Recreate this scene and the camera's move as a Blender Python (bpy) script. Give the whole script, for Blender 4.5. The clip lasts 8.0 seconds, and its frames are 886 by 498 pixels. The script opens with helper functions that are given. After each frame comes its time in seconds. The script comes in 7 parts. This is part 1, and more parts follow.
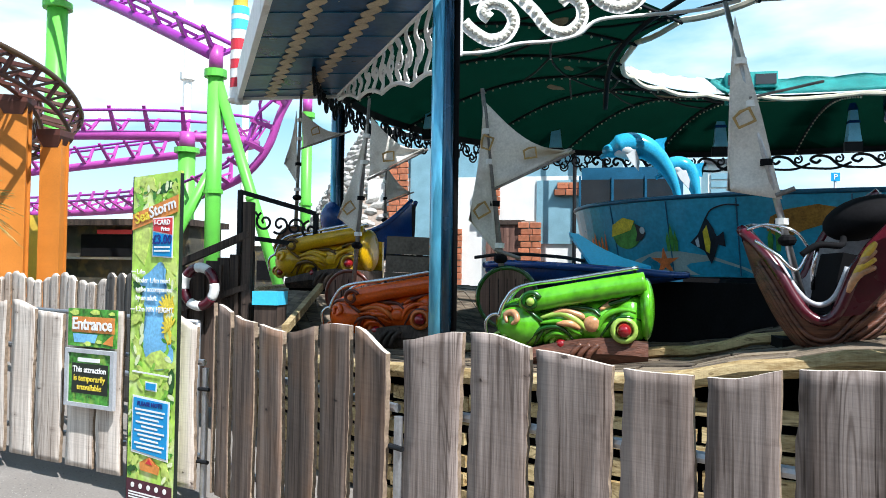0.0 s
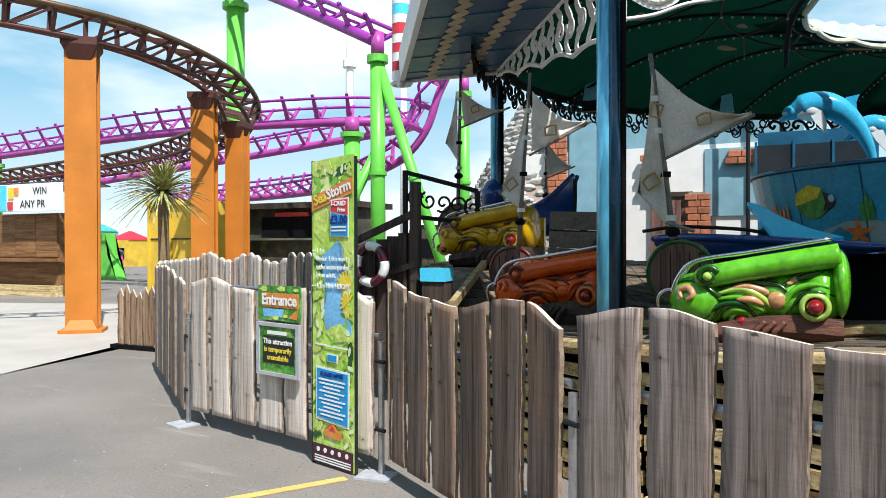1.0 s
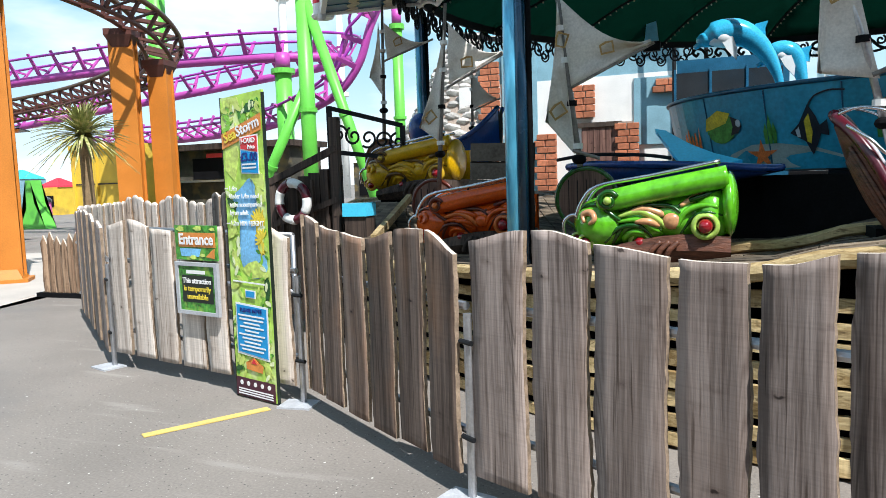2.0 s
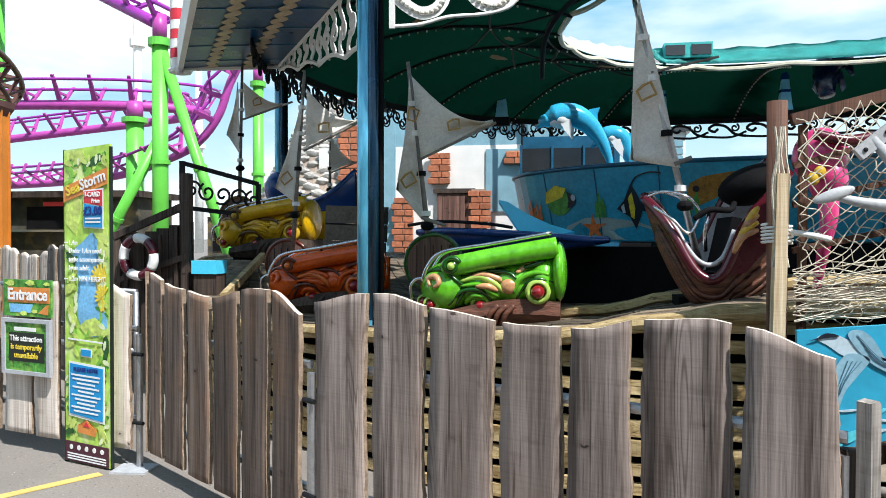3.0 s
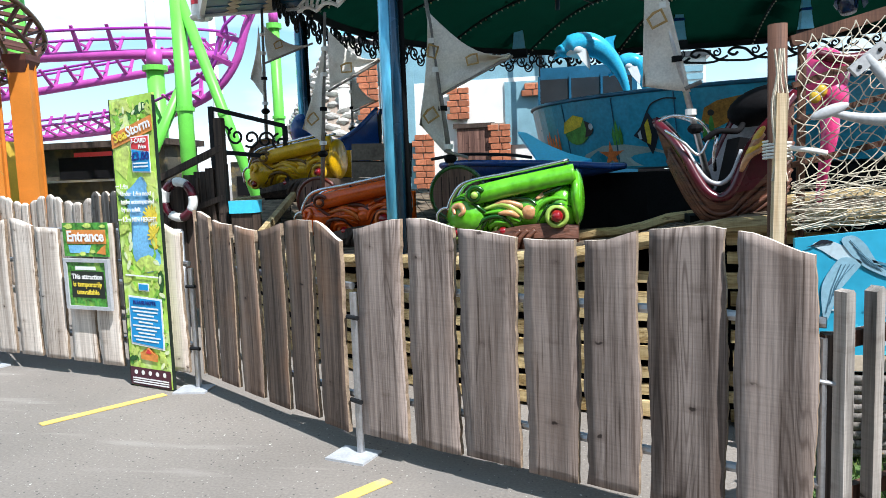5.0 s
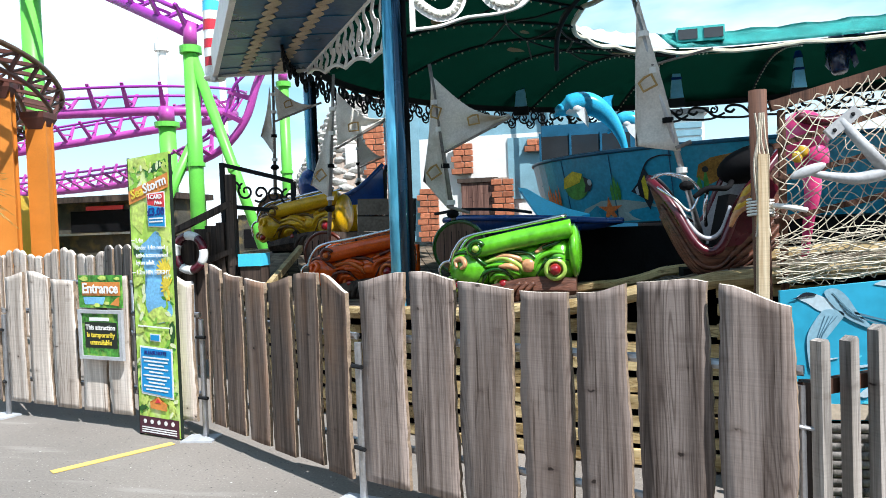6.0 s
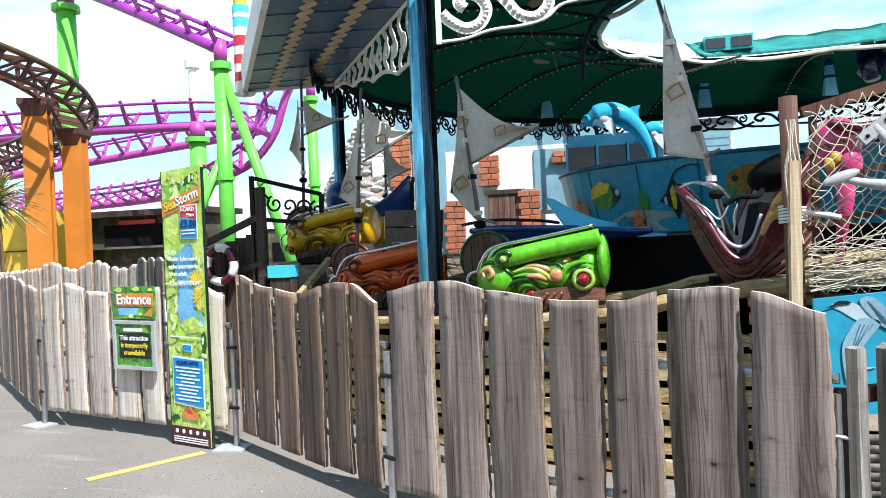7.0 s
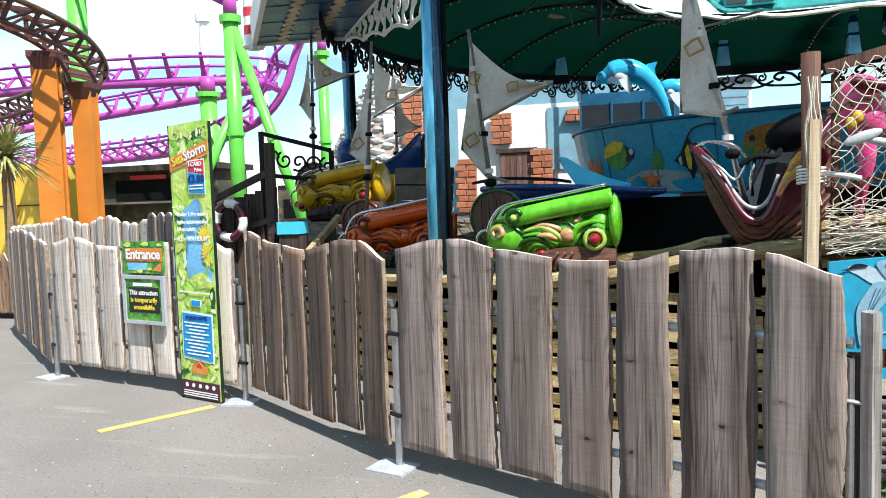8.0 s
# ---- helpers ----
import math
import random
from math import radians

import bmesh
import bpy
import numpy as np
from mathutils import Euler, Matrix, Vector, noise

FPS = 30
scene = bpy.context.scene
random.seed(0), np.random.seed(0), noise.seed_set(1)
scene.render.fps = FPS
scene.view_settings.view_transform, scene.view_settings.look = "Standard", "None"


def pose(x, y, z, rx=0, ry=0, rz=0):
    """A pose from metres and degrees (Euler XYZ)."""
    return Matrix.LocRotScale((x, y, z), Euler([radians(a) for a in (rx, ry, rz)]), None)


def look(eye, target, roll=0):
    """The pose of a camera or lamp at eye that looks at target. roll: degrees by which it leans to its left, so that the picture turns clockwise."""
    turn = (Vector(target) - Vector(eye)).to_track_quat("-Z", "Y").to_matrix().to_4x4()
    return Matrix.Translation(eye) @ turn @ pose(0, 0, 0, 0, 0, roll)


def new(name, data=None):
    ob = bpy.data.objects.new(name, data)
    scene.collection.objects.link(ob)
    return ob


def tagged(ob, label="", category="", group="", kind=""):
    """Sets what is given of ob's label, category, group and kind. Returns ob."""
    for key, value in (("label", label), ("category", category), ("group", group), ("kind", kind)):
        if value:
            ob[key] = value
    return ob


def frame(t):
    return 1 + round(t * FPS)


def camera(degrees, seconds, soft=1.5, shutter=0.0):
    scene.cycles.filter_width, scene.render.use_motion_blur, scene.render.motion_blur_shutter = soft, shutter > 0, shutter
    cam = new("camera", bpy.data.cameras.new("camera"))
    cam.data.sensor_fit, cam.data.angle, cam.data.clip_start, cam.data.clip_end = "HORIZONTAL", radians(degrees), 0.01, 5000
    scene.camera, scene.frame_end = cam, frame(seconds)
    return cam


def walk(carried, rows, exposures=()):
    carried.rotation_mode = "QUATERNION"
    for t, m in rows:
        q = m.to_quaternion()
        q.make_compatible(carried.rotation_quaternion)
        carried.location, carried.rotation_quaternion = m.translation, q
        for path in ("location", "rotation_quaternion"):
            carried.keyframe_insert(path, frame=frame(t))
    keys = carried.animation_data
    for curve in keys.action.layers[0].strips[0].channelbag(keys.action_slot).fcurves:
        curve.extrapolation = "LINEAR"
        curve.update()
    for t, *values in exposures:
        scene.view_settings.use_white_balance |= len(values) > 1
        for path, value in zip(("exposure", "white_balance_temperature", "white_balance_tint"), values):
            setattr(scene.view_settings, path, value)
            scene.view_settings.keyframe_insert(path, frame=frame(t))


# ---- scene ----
cam = camera(63.1, 8.0, soft=0.6)
PATH = [
    (0, (0.576, -0.04, 1.424), (0.133, 1.909, 1.478), 0.8),
    (0.5, (0.571, -0.03, 1.444), (-0.043, 1.872, 1.536), -0.4),
    (1, (0.518, -0.048, 1.418), (-0.334, 1.762, 1.405), -0.1),
    (1.2, (0.526, -0.024, 1.404), (-0.302, 1.795, 1.333), -0.4),
    (2.3, (0.837, -0.096, 1.389), (0.172, 1.779, 1.184), -1.1),
    (2.5, (0.86, -0.125, 1.39), (0.245, 1.772, 1.234), 0.4),
    (3, (0.866, -0.224, 1.415), (0.525, 1.747, 1.383), 0.1),
    (3.5, (0.808, -0.301, 1.379), (0.565, 1.677, 1.21), -1.2),
    (4, (0.79, -0.393, 1.398), (0.711, 1.596, 1.202), -0.8),
    (4.5, (0.862, -0.452, 1.387), (0.608, 1.52, 1.172), 0.3),
    (4.7, (0.877, -0.481, 1.375), (0.512, 1.473, 1.154), -1.0),
    (5.8, (0.961, -0.683, 1.381), (0.543, 1.271, 1.293), -2.7),
    (6, (0.958, -0.703, 1.388), (0.545, 1.253, 1.33), -2.1),
    (6.5, (0.95, -0.732, 1.383), (0.502, 1.217, 1.369), -2.2),
    (7, (0.952, -0.72, 1.372), (0.469, 1.221, 1.352), -2.4),
    (7.5, (0.947, -0.71, 1.355), (0.482, 1.234, 1.277), -2.1),
    (8, (0.952, -0.669, 1.366), (0.436, 1.259, 1.233), -1.8),
]
EXPOSURES = [(0, 0.70, 6200, 10), (0.5, 0.64, 6250, 10), (1.0, 0.38, 6450, 10), (1.3, 0.39, 6450, 10), (2.3, 0.58, 6350, 10), (3.5, 0.53, 6450, 10), (4.2, 0.70, 6250, 10), (8.0, 0.74, 6300, 10)]
walk(cam, [(t, look(eye, target, roll)) for t, eye, target, roll in PATH], EXPOSURES)

# ---- world and sun ----
SUN_DIR = Vector((0.45, -0.385, 0.81)).normalized()
sun = new("sun", bpy.data.lights.new("sun", "SUN"))
sun.data.energy, sun.data.angle, sun.data.color = 5.0, radians(0.5), (1.0, 0.975, 0.94)
sun.matrix_world = look(SUN_DIR * 60, (0, 0, 0))
world = bpy.data.worlds.new("sky")
scene.world = world
world.use_nodes = True
wn, wl = world.node_tree.nodes, world.node_tree.links
wn.clear()
sky = wn.new("ShaderNodeTexSky")
sky.sky_type, sky.sun_disc = "NISHITA", False
sky.sun_elevation, sky.sun_rotation = math.asin(SUN_DIR.z), math.atan2(SUN_DIR.x, SUN_DIR.y)
sky.air_density, sky.dust_density, sky.ozone_density = 1.0, 0.6, 1.6
wc = wn.new("ShaderNodeTexCoord")
wm = wn.new("ShaderNodeMapping")
wm.inputs["Scale"].default_value = (1.0, 1.0, 3.2)
wnoise = wn.new("ShaderNodeTexNoise")
wnoise.inputs["Scale"].default_value, wnoise.inputs["Detail"].default_value = 2.6, 7.0
wramp = wn.new("ShaderNodeValToRGB")
wramp.color_ramp.elements[0].color = (0.05, 0.05, 0.05, 1)
wramp.color_ramp.elements[0].position, wramp.color_ramp.elements[1].position = 0.42, 0.68
wtint = wn.new("ShaderNodeMixRGB")
wtint.inputs["Fac"].default_value = 0.7
wmix = wn.new("ShaderNodeMixRGB")
wmix.inputs["Color2"].default_value = (12.0, 12.4, 12.6, 1)
wb = wn.new("ShaderNodeBackground")
wb.inputs["Strength"].default_value = 0.080
wo = wn.new("ShaderNodeOutputWorld")
wl.new(wc.outputs["Generated"], wm.inputs["Vector"])
wl.new(wm.outputs["Vector"], wnoise.inputs["Vector"])
wl.new(wnoise.outputs["Fac"], wramp.inputs["Fac"])
wsep = wn.new("ShaderNodeSeparateXYZ")
wl.new(wc.outputs["Generated"], wsep.inputs["Vector"])
whigh = wn.new("ShaderNodeMapRange")
whigh.inputs["From Min"].default_value, whigh.inputs["From Max"].default_value = 0.30, 0.75
whigh.inputs["To Min"].default_value, whigh.inputs["To Max"].default_value = 1.0, 0.25
wl.new(wsep.outputs["Z"], whigh.inputs["Value"])
wcloud = wn.new("ShaderNodeMath")
wcloud.operation = "MULTIPLY"
wl.new(wramp.outputs["Color"], wcloud.inputs[0])
wl.new(whigh.outputs["Result"], wcloud.inputs[1])
whaze = wn.new("ShaderNodeMapRange")
whaze.inputs["From Min"].default_value, whaze.inputs["From Max"].default_value = 0.0, 0.22
whaze.inputs["To Min"].default_value, whaze.inputs["To Max"].default_value = 0.55, 0.0
wl.new(wsep.outputs["Z"], whaze.inputs["Value"])
wboth = wn.new("ShaderNodeMath")
wboth.operation = "MAXIMUM"
wl.new(wcloud.outputs["Value"], wboth.inputs[0])
wl.new(whaze.outputs["Result"], wboth.inputs[1])
wl.new(wboth.outputs["Value"], wmix.inputs["Fac"])
wdeep = wn.new("ShaderNodeMixRGB")
wdeep.inputs["Color1"].default_value, wdeep.inputs["Color2"].default_value = (0.9, 2.2, 4.0, 1), (3.2, 7.2, 9.6, 1)
wl.new(whigh.outputs["Result"], wdeep.inputs["Fac"])
wl.new(wdeep.outputs["Color"], wtint.inputs["Color2"])
wl.new(sky.outputs["Color"], wtint.inputs["Color1"])
wl.new(wtint.outputs["Color"], wmix.inputs["Color1"])
wl.new(wmix.outputs["Color"], wb.inputs["Color"])
wl.new(wb.outputs["Background"], wo.inputs["Surface"])


# ---- materials ----
def mat(name, col, rough=0.6, metal=0.0, vary=0.25, scale=6.0, fine=60.0, bump=0.15, stain=None, stain_at=0.62,
        stretch=(1, 1, 1), rand=0.0, coat=0.0, spec=0.4):
    """Painted or raw surface: base colour with broad and fine variation, optional stains, bump, per-piece shift."""
    m = bpy.data.materials.new(name)
    m.use_nodes = True
    n, l = m.node_tree.nodes, m.node_tree.links
    b = n["Principled BSDF"]
    tc, mp = n.new("ShaderNodeTexCoord"), n.new("ShaderNodeMapping")
    mp.inputs["Scale"].default_value = stretch
    l.new(tc.outputs["Object"], mp.inputs["Vector"])
    vec = mp.outputs["Vector"]
    if rand:
        oi, add = n.new("ShaderNodeObjectInfo"), n.new("ShaderNodeVectorMath")
        add.operation = "MULTIPLY_ADD"
        l.new(oi.outputs["Random"], add.inputs[0])
        add.inputs[1].default_value = (37, 53, 29)
        l.new(vec, add.inputs[2])
        vec = add.outputs["Vector"]
    big, small = n.new("ShaderNodeTexNoise"), n.new("ShaderNodeTexNoise")
    for node, s, d in ((big, scale, 5.0), (small, fine, 6.0)):
        node.inputs["Scale"].default_value, node.inputs["Detail"].default_value = s, d
        l.new(vec, node.inputs["Vector"])
    mixed = n.new("ShaderNodeMix")
    mixed.inputs["Factor"].default_value = 0.45
    l.new(big.outputs["Fac"], mixed.inputs["A"])
    l.new(small.outputs["Fac"], mixed.inputs["B"])
    ramp = n.new("ShaderNodeValToRGB")
    e = ramp.color_ramp.elements
    e[0].position, e[1].position = 0.36, 0.64
    e[0].color = (*[c * (1 - vary) for c in col], 1)
    e[1].color = (*[min(1, c * (1 + vary * 0.6)) for c in col], 1)
    l.new(mixed.outputs["Result"], ramp.inputs["Fac"])
    out = ramp.outputs["Color"]
    if stain:
        st, sr, sm = n.new("ShaderNodeTexNoise"), n.new("ShaderNodeValToRGB"), n.new("ShaderNodeMixRGB")
        st.inputs["Scale"].default_value, st.inputs["Detail"].default_value = scale * 0.7, 8.0
        l.new(vec, st.inputs["Vector"])
        sr.color_ramp.elements[0].position, sr.color_ramp.elements[1].position = stain_at - 0.07, stain_at + 0.07
        l.new(st.outputs["Fac"], sr.inputs["Fac"])
        l.new(sr.outputs["Color"], sm.inputs["Fac"])
        l.new(out, sm.inputs["Color1"])
        sm.inputs["Color2"].default_value = (*stain, 1)
        out = sm.outputs["Color"]
    if rand:
        hs, mr = n.new("ShaderNodeHueSaturation"), n.new("ShaderNodeMapRange")
        mr.inputs["To Min"].default_value, mr.inputs["To Max"].default_value = 1 - rand, 1 + rand
        l.new(oi.outputs["Random"], mr.inputs["Value"])
        l.new(mr.outputs["Result"], hs.inputs["Value"])
        l.new(out, hs.inputs["Color"])
        out = hs.outputs["Color"]
    l.new(out, b.inputs["Base Color"])
    rr = n.new("ShaderNodeMapRange")
    rr.inputs["To Min"].default_value, rr.inputs["To Max"].default_value = max(0.03, rough - 0.12), min(1, rough + 0.12)
    l.new(big.outputs["Fac"], rr.inputs["Value"])
    l.new(rr.outputs["Result"], b.inputs["Roughness"])
    b.inputs["Metallic"].default_value = metal
    b.inputs["Coat Weight"].default_value = coat
    b.inputs["Coat Roughness"].default_value = 0.12
    b.inputs["Specular IOR Level"].default_value = spec
    if bump:
        bp = n.new("ShaderNodeBump")
        bp.inputs["Strength"].default_value, bp.inputs["Distance"].default_value = bump, 0.01
        l.new(mixed.outputs["Result"], bp.inputs["Height"])
        l.new(bp.outputs["Normal"], b.inputs["Normal"])
    return m


def wood(name, dark, light, rand=0.22, stretch=(14, 14, 0.9), rough=0.72, tint=None, ring=24.0, relief=0.75, figured=0.7, knotty=1.0):
    """Weathered board: broad streaks, long grain, cathedral figure, checks, knots and saw marks, shifted from board to board."""
    m = bpy.data.materials.new(name)
    m.use_nodes = True
    n, l = m.node_tree.nodes, m.node_tree.links
    b = n["Principled BSDF"]
    tc, oi = n.new("ShaderNodeTexCoord"), n.new("ShaderNodeObjectInfo")
    off = n.new("ShaderNodeVectorMath")
    off.operation = "MULTIPLY_ADD"
    off.inputs[1].default_value = (91, 47, 63)
    l.new(oi.outputs["Random"], off.inputs[0])
    l.new(tc.outputs["Object"], off.inputs[2])
    along = [s < 5 for s in stretch]

    def noise(across, length, detail, rough_=0.55, vec=None):
        mp, tx = n.new("ShaderNodeMapping"), n.new("ShaderNodeTexNoise")
        mp.inputs["Scale"].default_value = [length if a else across for a in along]
        l.new(vec or off.outputs["Vector"], mp.inputs["Vector"])
        l.new(mp.outputs["Vector"], tx.inputs["Vector"])
        tx.inputs["Scale"].default_value, tx.inputs["Detail"].default_value, tx.inputs["Roughness"].default_value = 1.0, detail, rough_
        return tx.outputs["Fac"]

    def ramp(fac, p0, c0, p1, c1):
        r = n.new("ShaderNodeValToRGB")
        r.color_ramp.elements[0].position, r.color_ramp.elements[0].color = p0, (*c0, 1)
        r.color_ramp.elements[1].position, r.color_ramp.elements[1].color = p1, (*c1, 1)
        l.new(fac, r.inputs["Fac"])
        return r.outputs["Color"]

    def blend(kind, fac, a, c):
        x = n.new("ShaderNodeMixRGB")
        x.blend_type = kind
        for v, k in ((fac, "Fac"), (a, "Color1"), (c, "Color2")):
            if isinstance(v, (float, int)):
                x.inputs[k].default_value = v
            elif isinstance(v, tuple):
                x.inputs[k].default_value = (*v, 1)
            else:
                l.new(v, x.inputs[k])
        return x.outputs["Color"]

    def math_(op, a, c):
        x = n.new("ShaderNodeMath")
        x.operation = op
        l.new(a, x.inputs[0])
        if isinstance(c, float):
            x.inputs[1].default_value = c
        else:
            l.new(c, x.inputs[1])
        return x.outputs["Value"]

    white = (1.0, 1.0, 1.0)
    streak, grain, hair = noise(10, 0.45, 3), noise(60, 1.5, 5), noise(190, 6, 3)
    fibre = math_("ADD", math_("MULTIPLY", grain, 0.65), math_("MULTIPLY", hair, 0.35))
    col = ramp(math_("ADD", math_("MULTIPLY", streak, 0.5), math_("MULTIPLY", fibre, 0.5)), 0.42, dark, 0.58, light)
    # cathedral figure on stretches of some boards
    rings = n.new("ShaderNodeMath")
    rings.operation = "PINGPONG"
    rings.inputs[1].default_value = 0.5
    l.new(math_("MULTIPLY", noise(5.5, 0.36, 2), ring), rings.inputs[0])
    where = ramp(noise(3.4, 0.6, 1), 0.52, (0.04,) * 3, 0.64, (figured,) * 3)
    col = blend("MULTIPLY", where, col, ramp(rings.outputs["Value"], 0.05, (0.32, 0.28, 0.26), 0.24, white))
    # brown stains
    col = blend("MIX", math_("MULTIPLY", ramp(noise(3.0, 1.4, 4), 0.50, (0.0,) * 3, 0.72, white), 0.5), col, tuple(tint or [c * 0.6 for c in light]))
    # drying checks
    col = blend("MULTIPLY", 0.8, col, ramp(noise(55, 1.5, 3), 0.61, white, 0.68, (0.30, 0.26, 0.23)))
    # knots: a dark heart in a paler halo, wider than tall
    kmp, kn = n.new("ShaderNodeMapping"), n.new("ShaderNodeTexVoronoi")
    kmp.inputs["Scale"].default_value = [9.0 if a else 4.2 for a in along]
    l.new(off.outputs["Vector"], kmp.inputs["Vector"])
    wob = n.new("ShaderNodeVectorMath")
    wob.operation = "MULTIPLY_ADD"
    wob.inputs[1].default_value = (0.35, 0.35, 0.35)
    l.new(noise(22, 22, 2), wob.inputs[0])
    l.new(kmp.outputs["Vector"], wob.inputs[2])
    l.new(wob.outputs["Vector"], kn.inputs["Vector"])
    kn.inputs["Scale"].default_value = 1.0
    col = blend("MULTIPLY", 0.5 * knotty, col, ramp(kn.outputs["Distance"], 0.09, (0.55, 0.5, 0.47), 0.22, white))
    col = blend("MULTIPLY", 0.9 * knotty, col, ramp(kn.outputs["Distance"], 0.045, (0.10, 0.08, 0.07), 0.085, white))
    # saw marks across the board
    saw = noise(3, 150, 2)
    col = blend("MULTIPLY", 1.0, col, ramp(saw, 0.36, (0.91, 0.91, 0.91), 0.54, white))
    hs, mr = n.new("ShaderNodeHueSaturation"), n.new("ShaderNodeMapRange")
    mr.inputs["To Min"].default_value, mr.inputs["To Max"].default_value = 1 - rand, 1 + rand
    l.new(oi.outputs["Random"], mr.inputs["Value"])
    l.new(mr.outputs["Result"], hs.inputs["Value"])
    l.new(col, hs.inputs["Color"])
    l.new(hs.outputs["Color"], b.inputs["Base Color"])
    b.inputs["Roughness"].default_value = rough
    b.inputs["Specular IOR Level"].default_value = 0.3
    bp = n.new("ShaderNodeBump")
    bp.inputs["Strength"].default_value, bp.inputs["Distance"].default_value = relief, 0.004
    l.new(math_("ADD", fibre, math_("MULTIPLY", saw, 0.10)), bp.inputs["Height"])
    l.new(bp.outputs["Normal"], b.inputs["Normal"])
    return m


def asphalt(name):
    """Sun-bleached asphalt: warm grey with fine stone, scattered pale chippings and faint scuffs."""
    m = mat(name, (0.222, 0.20, 0.178), 0.9, vary=0.25, scale=0.8, fine=70, bump=0.6, stain=(0.165, 0.155, 0.145), stain_at=0.62)
    n, l = m.node_tree.nodes, m.node_tree.links
    b = n["Principled BSDF"]
    old = b.inputs["Base Color"].links[0].from_socket
    tc = n.new("ShaderNodeTexCoord")
    for scale, size, shade, share in ((13.0, 0.085, (0.62, 0.60, 0.56), 0.86), (55.0, 0.20, (0.36, 0.34, 0.31), 0.78), (38.0, 0.2, (0.09, 0.085, 0.08), 0.78)):
        vo, lt, gt, mu, mx = (n.new(k) for k in ("ShaderNodeTexVoronoi", "ShaderNodeMath", "ShaderNodeMath", "ShaderNodeMath", "ShaderNodeMixRGB"))
        vo.inputs["Scale"].default_value = scale
        l.new(tc.outputs["Object"], vo.inputs["Vector"])
        sp = n.new("ShaderNodeSeparateColor")
        l.new(vo.outputs["Color"], sp.inputs["Color"])
        lt.operation, gt.operation, mu.operation = "LESS_THAN", "GREATER_THAN", "MULTIPLY"
        lt.inputs[1].default_value, gt.inputs[1].default_value = size, share
        l.new(vo.outputs["Distance"], lt.inputs[0])
        l.new(sp.outputs["Red"], gt.inputs[0])
        l.new(lt.outputs["Value"], mu.inputs[0])
        l.new(gt.outputs["Value"], mu.inputs[1])
        l.new(mu.outputs["Value"], mx.inputs["Fac"])
        l.new(old, mx.inputs["Color1"])
        mx.inputs["Color2"].default_value = (*shade, 1)
        old = mx.outputs["Color"]
    mp, sc, sr, mx = n.new("ShaderNodeMapping"), n.new("ShaderNodeTexNoise"), n.new("ShaderNodeValToRGB"), n.new("ShaderNodeMixRGB")
    mp.inputs["Scale"].default_value, mp.inputs["Rotation"].default_value = (0.5, 3.5, 1), (0, 0, 0.35)
    l.new(tc.outputs["Object"], mp.inputs["Vector"])
    l.new(mp.outputs["Vector"], sc.inputs["Vector"])
    sc.inputs["Scale"].default_value, sc.inputs["Detail"].default_value = 1.6, 5.0
    sr.color_ramp.elements[0].position, sr.color_ramp.elements[1].position = 0.62, 0.74
    sr.color_ramp.elements[1].color = (0.5, 0.5, 0.5, 1)
    l.new(sc.outputs["Fac"], sr.inputs["Fac"])
    l.new(sr.outputs["Color"], mx.inputs["Fac"])
    l.new(old, mx.inputs["Color1"])
    mx.inputs["Color2"].default_value = (0.34, 0.32, 0.29, 1)
    l.new(mx.outputs["Color"], b.inputs["Base Color"])
    return m


def canvas_roof(name, col, glow):
    """Dark canopy cloth that lets a little sunlight through."""
    m = mat(name, col, 0.9, vary=0.4, scale=1.4, fine=40, bump=0.3, stain=(0.006, 0.06, 0.035), stain_at=0.62, spec=0.1)
    n, l = m.node_tree.nodes, m.node_tree.links
    tr, mx, out_ = n.new("ShaderNodeBsdfTranslucent"), n.new("ShaderNodeMixShader"), n["Material Output"]
    tr.inputs["Color"].default_value = (*glow, 1)
    mx.inputs["Fac"].default_value = 0.6
    l.new(n["Principled BSDF"].outputs["BSDF"], mx.inputs[1])
    l.new(tr.outputs["BSDF"], mx.inputs[2])
    l.new(mx.outputs["Shader"], out_.inputs["Surface"])
    return m


ASPHALT = asphalt("asphalt")
CONCRETE = mat("concrete", (0.44, 0.41, 0.37), 0.88, vary=0.15, scale=1.5, fine=120, bump=0.3)
LINE = mat("road_paint_yellow", (0.62, 0.46, 0.14), 0.75, vary=0.2, scale=9, fine=90, bump=0.4, stain=(0.38, 0.34, 0.24), stain_at=0.66)
TURF = mat("turf", (0.10, 0.17, 0.05), 0.95, vary=0.6, scale=7, fine=70, bump=0.8, stain=(0.32, 0.27, 0.15), stain_at=0.63)
BLADE = mat("grass_blade", (0.09, 0.17, 0.03), 0.7, vary=0.4, scale=9, bump=0.0)
BLADEL = mat("grass_blade_pale", (0.22, 0.27, 0.07), 0.7, vary=0.4, scale=9, bump=0.0)
DRYLEAF = mat("dry_leaf", (0.28, 0.19, 0.09), 0.8, vary=0.5, scale=12, bump=0.1)
FENCE = wood("fence_board", (0.118, 0.089, 0.076), (0.385, 0.318, 0.285), rand=0.22, tint=(0.22, 0.16, 0.13), ring=34.0)
# pale copy of the fence boards: sunlight is put into the colour
FENCE_SUNLIT = wood("fence_board_sunlit", (0.42, 0.36, 0.31), (0.76, 0.69, 0.62), rand=0.14, tint=(0.50, 0.41, 0.34), ring=30.0, figured=0.5)
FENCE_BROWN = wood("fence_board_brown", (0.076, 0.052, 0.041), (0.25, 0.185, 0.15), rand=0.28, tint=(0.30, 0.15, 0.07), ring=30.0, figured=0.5)
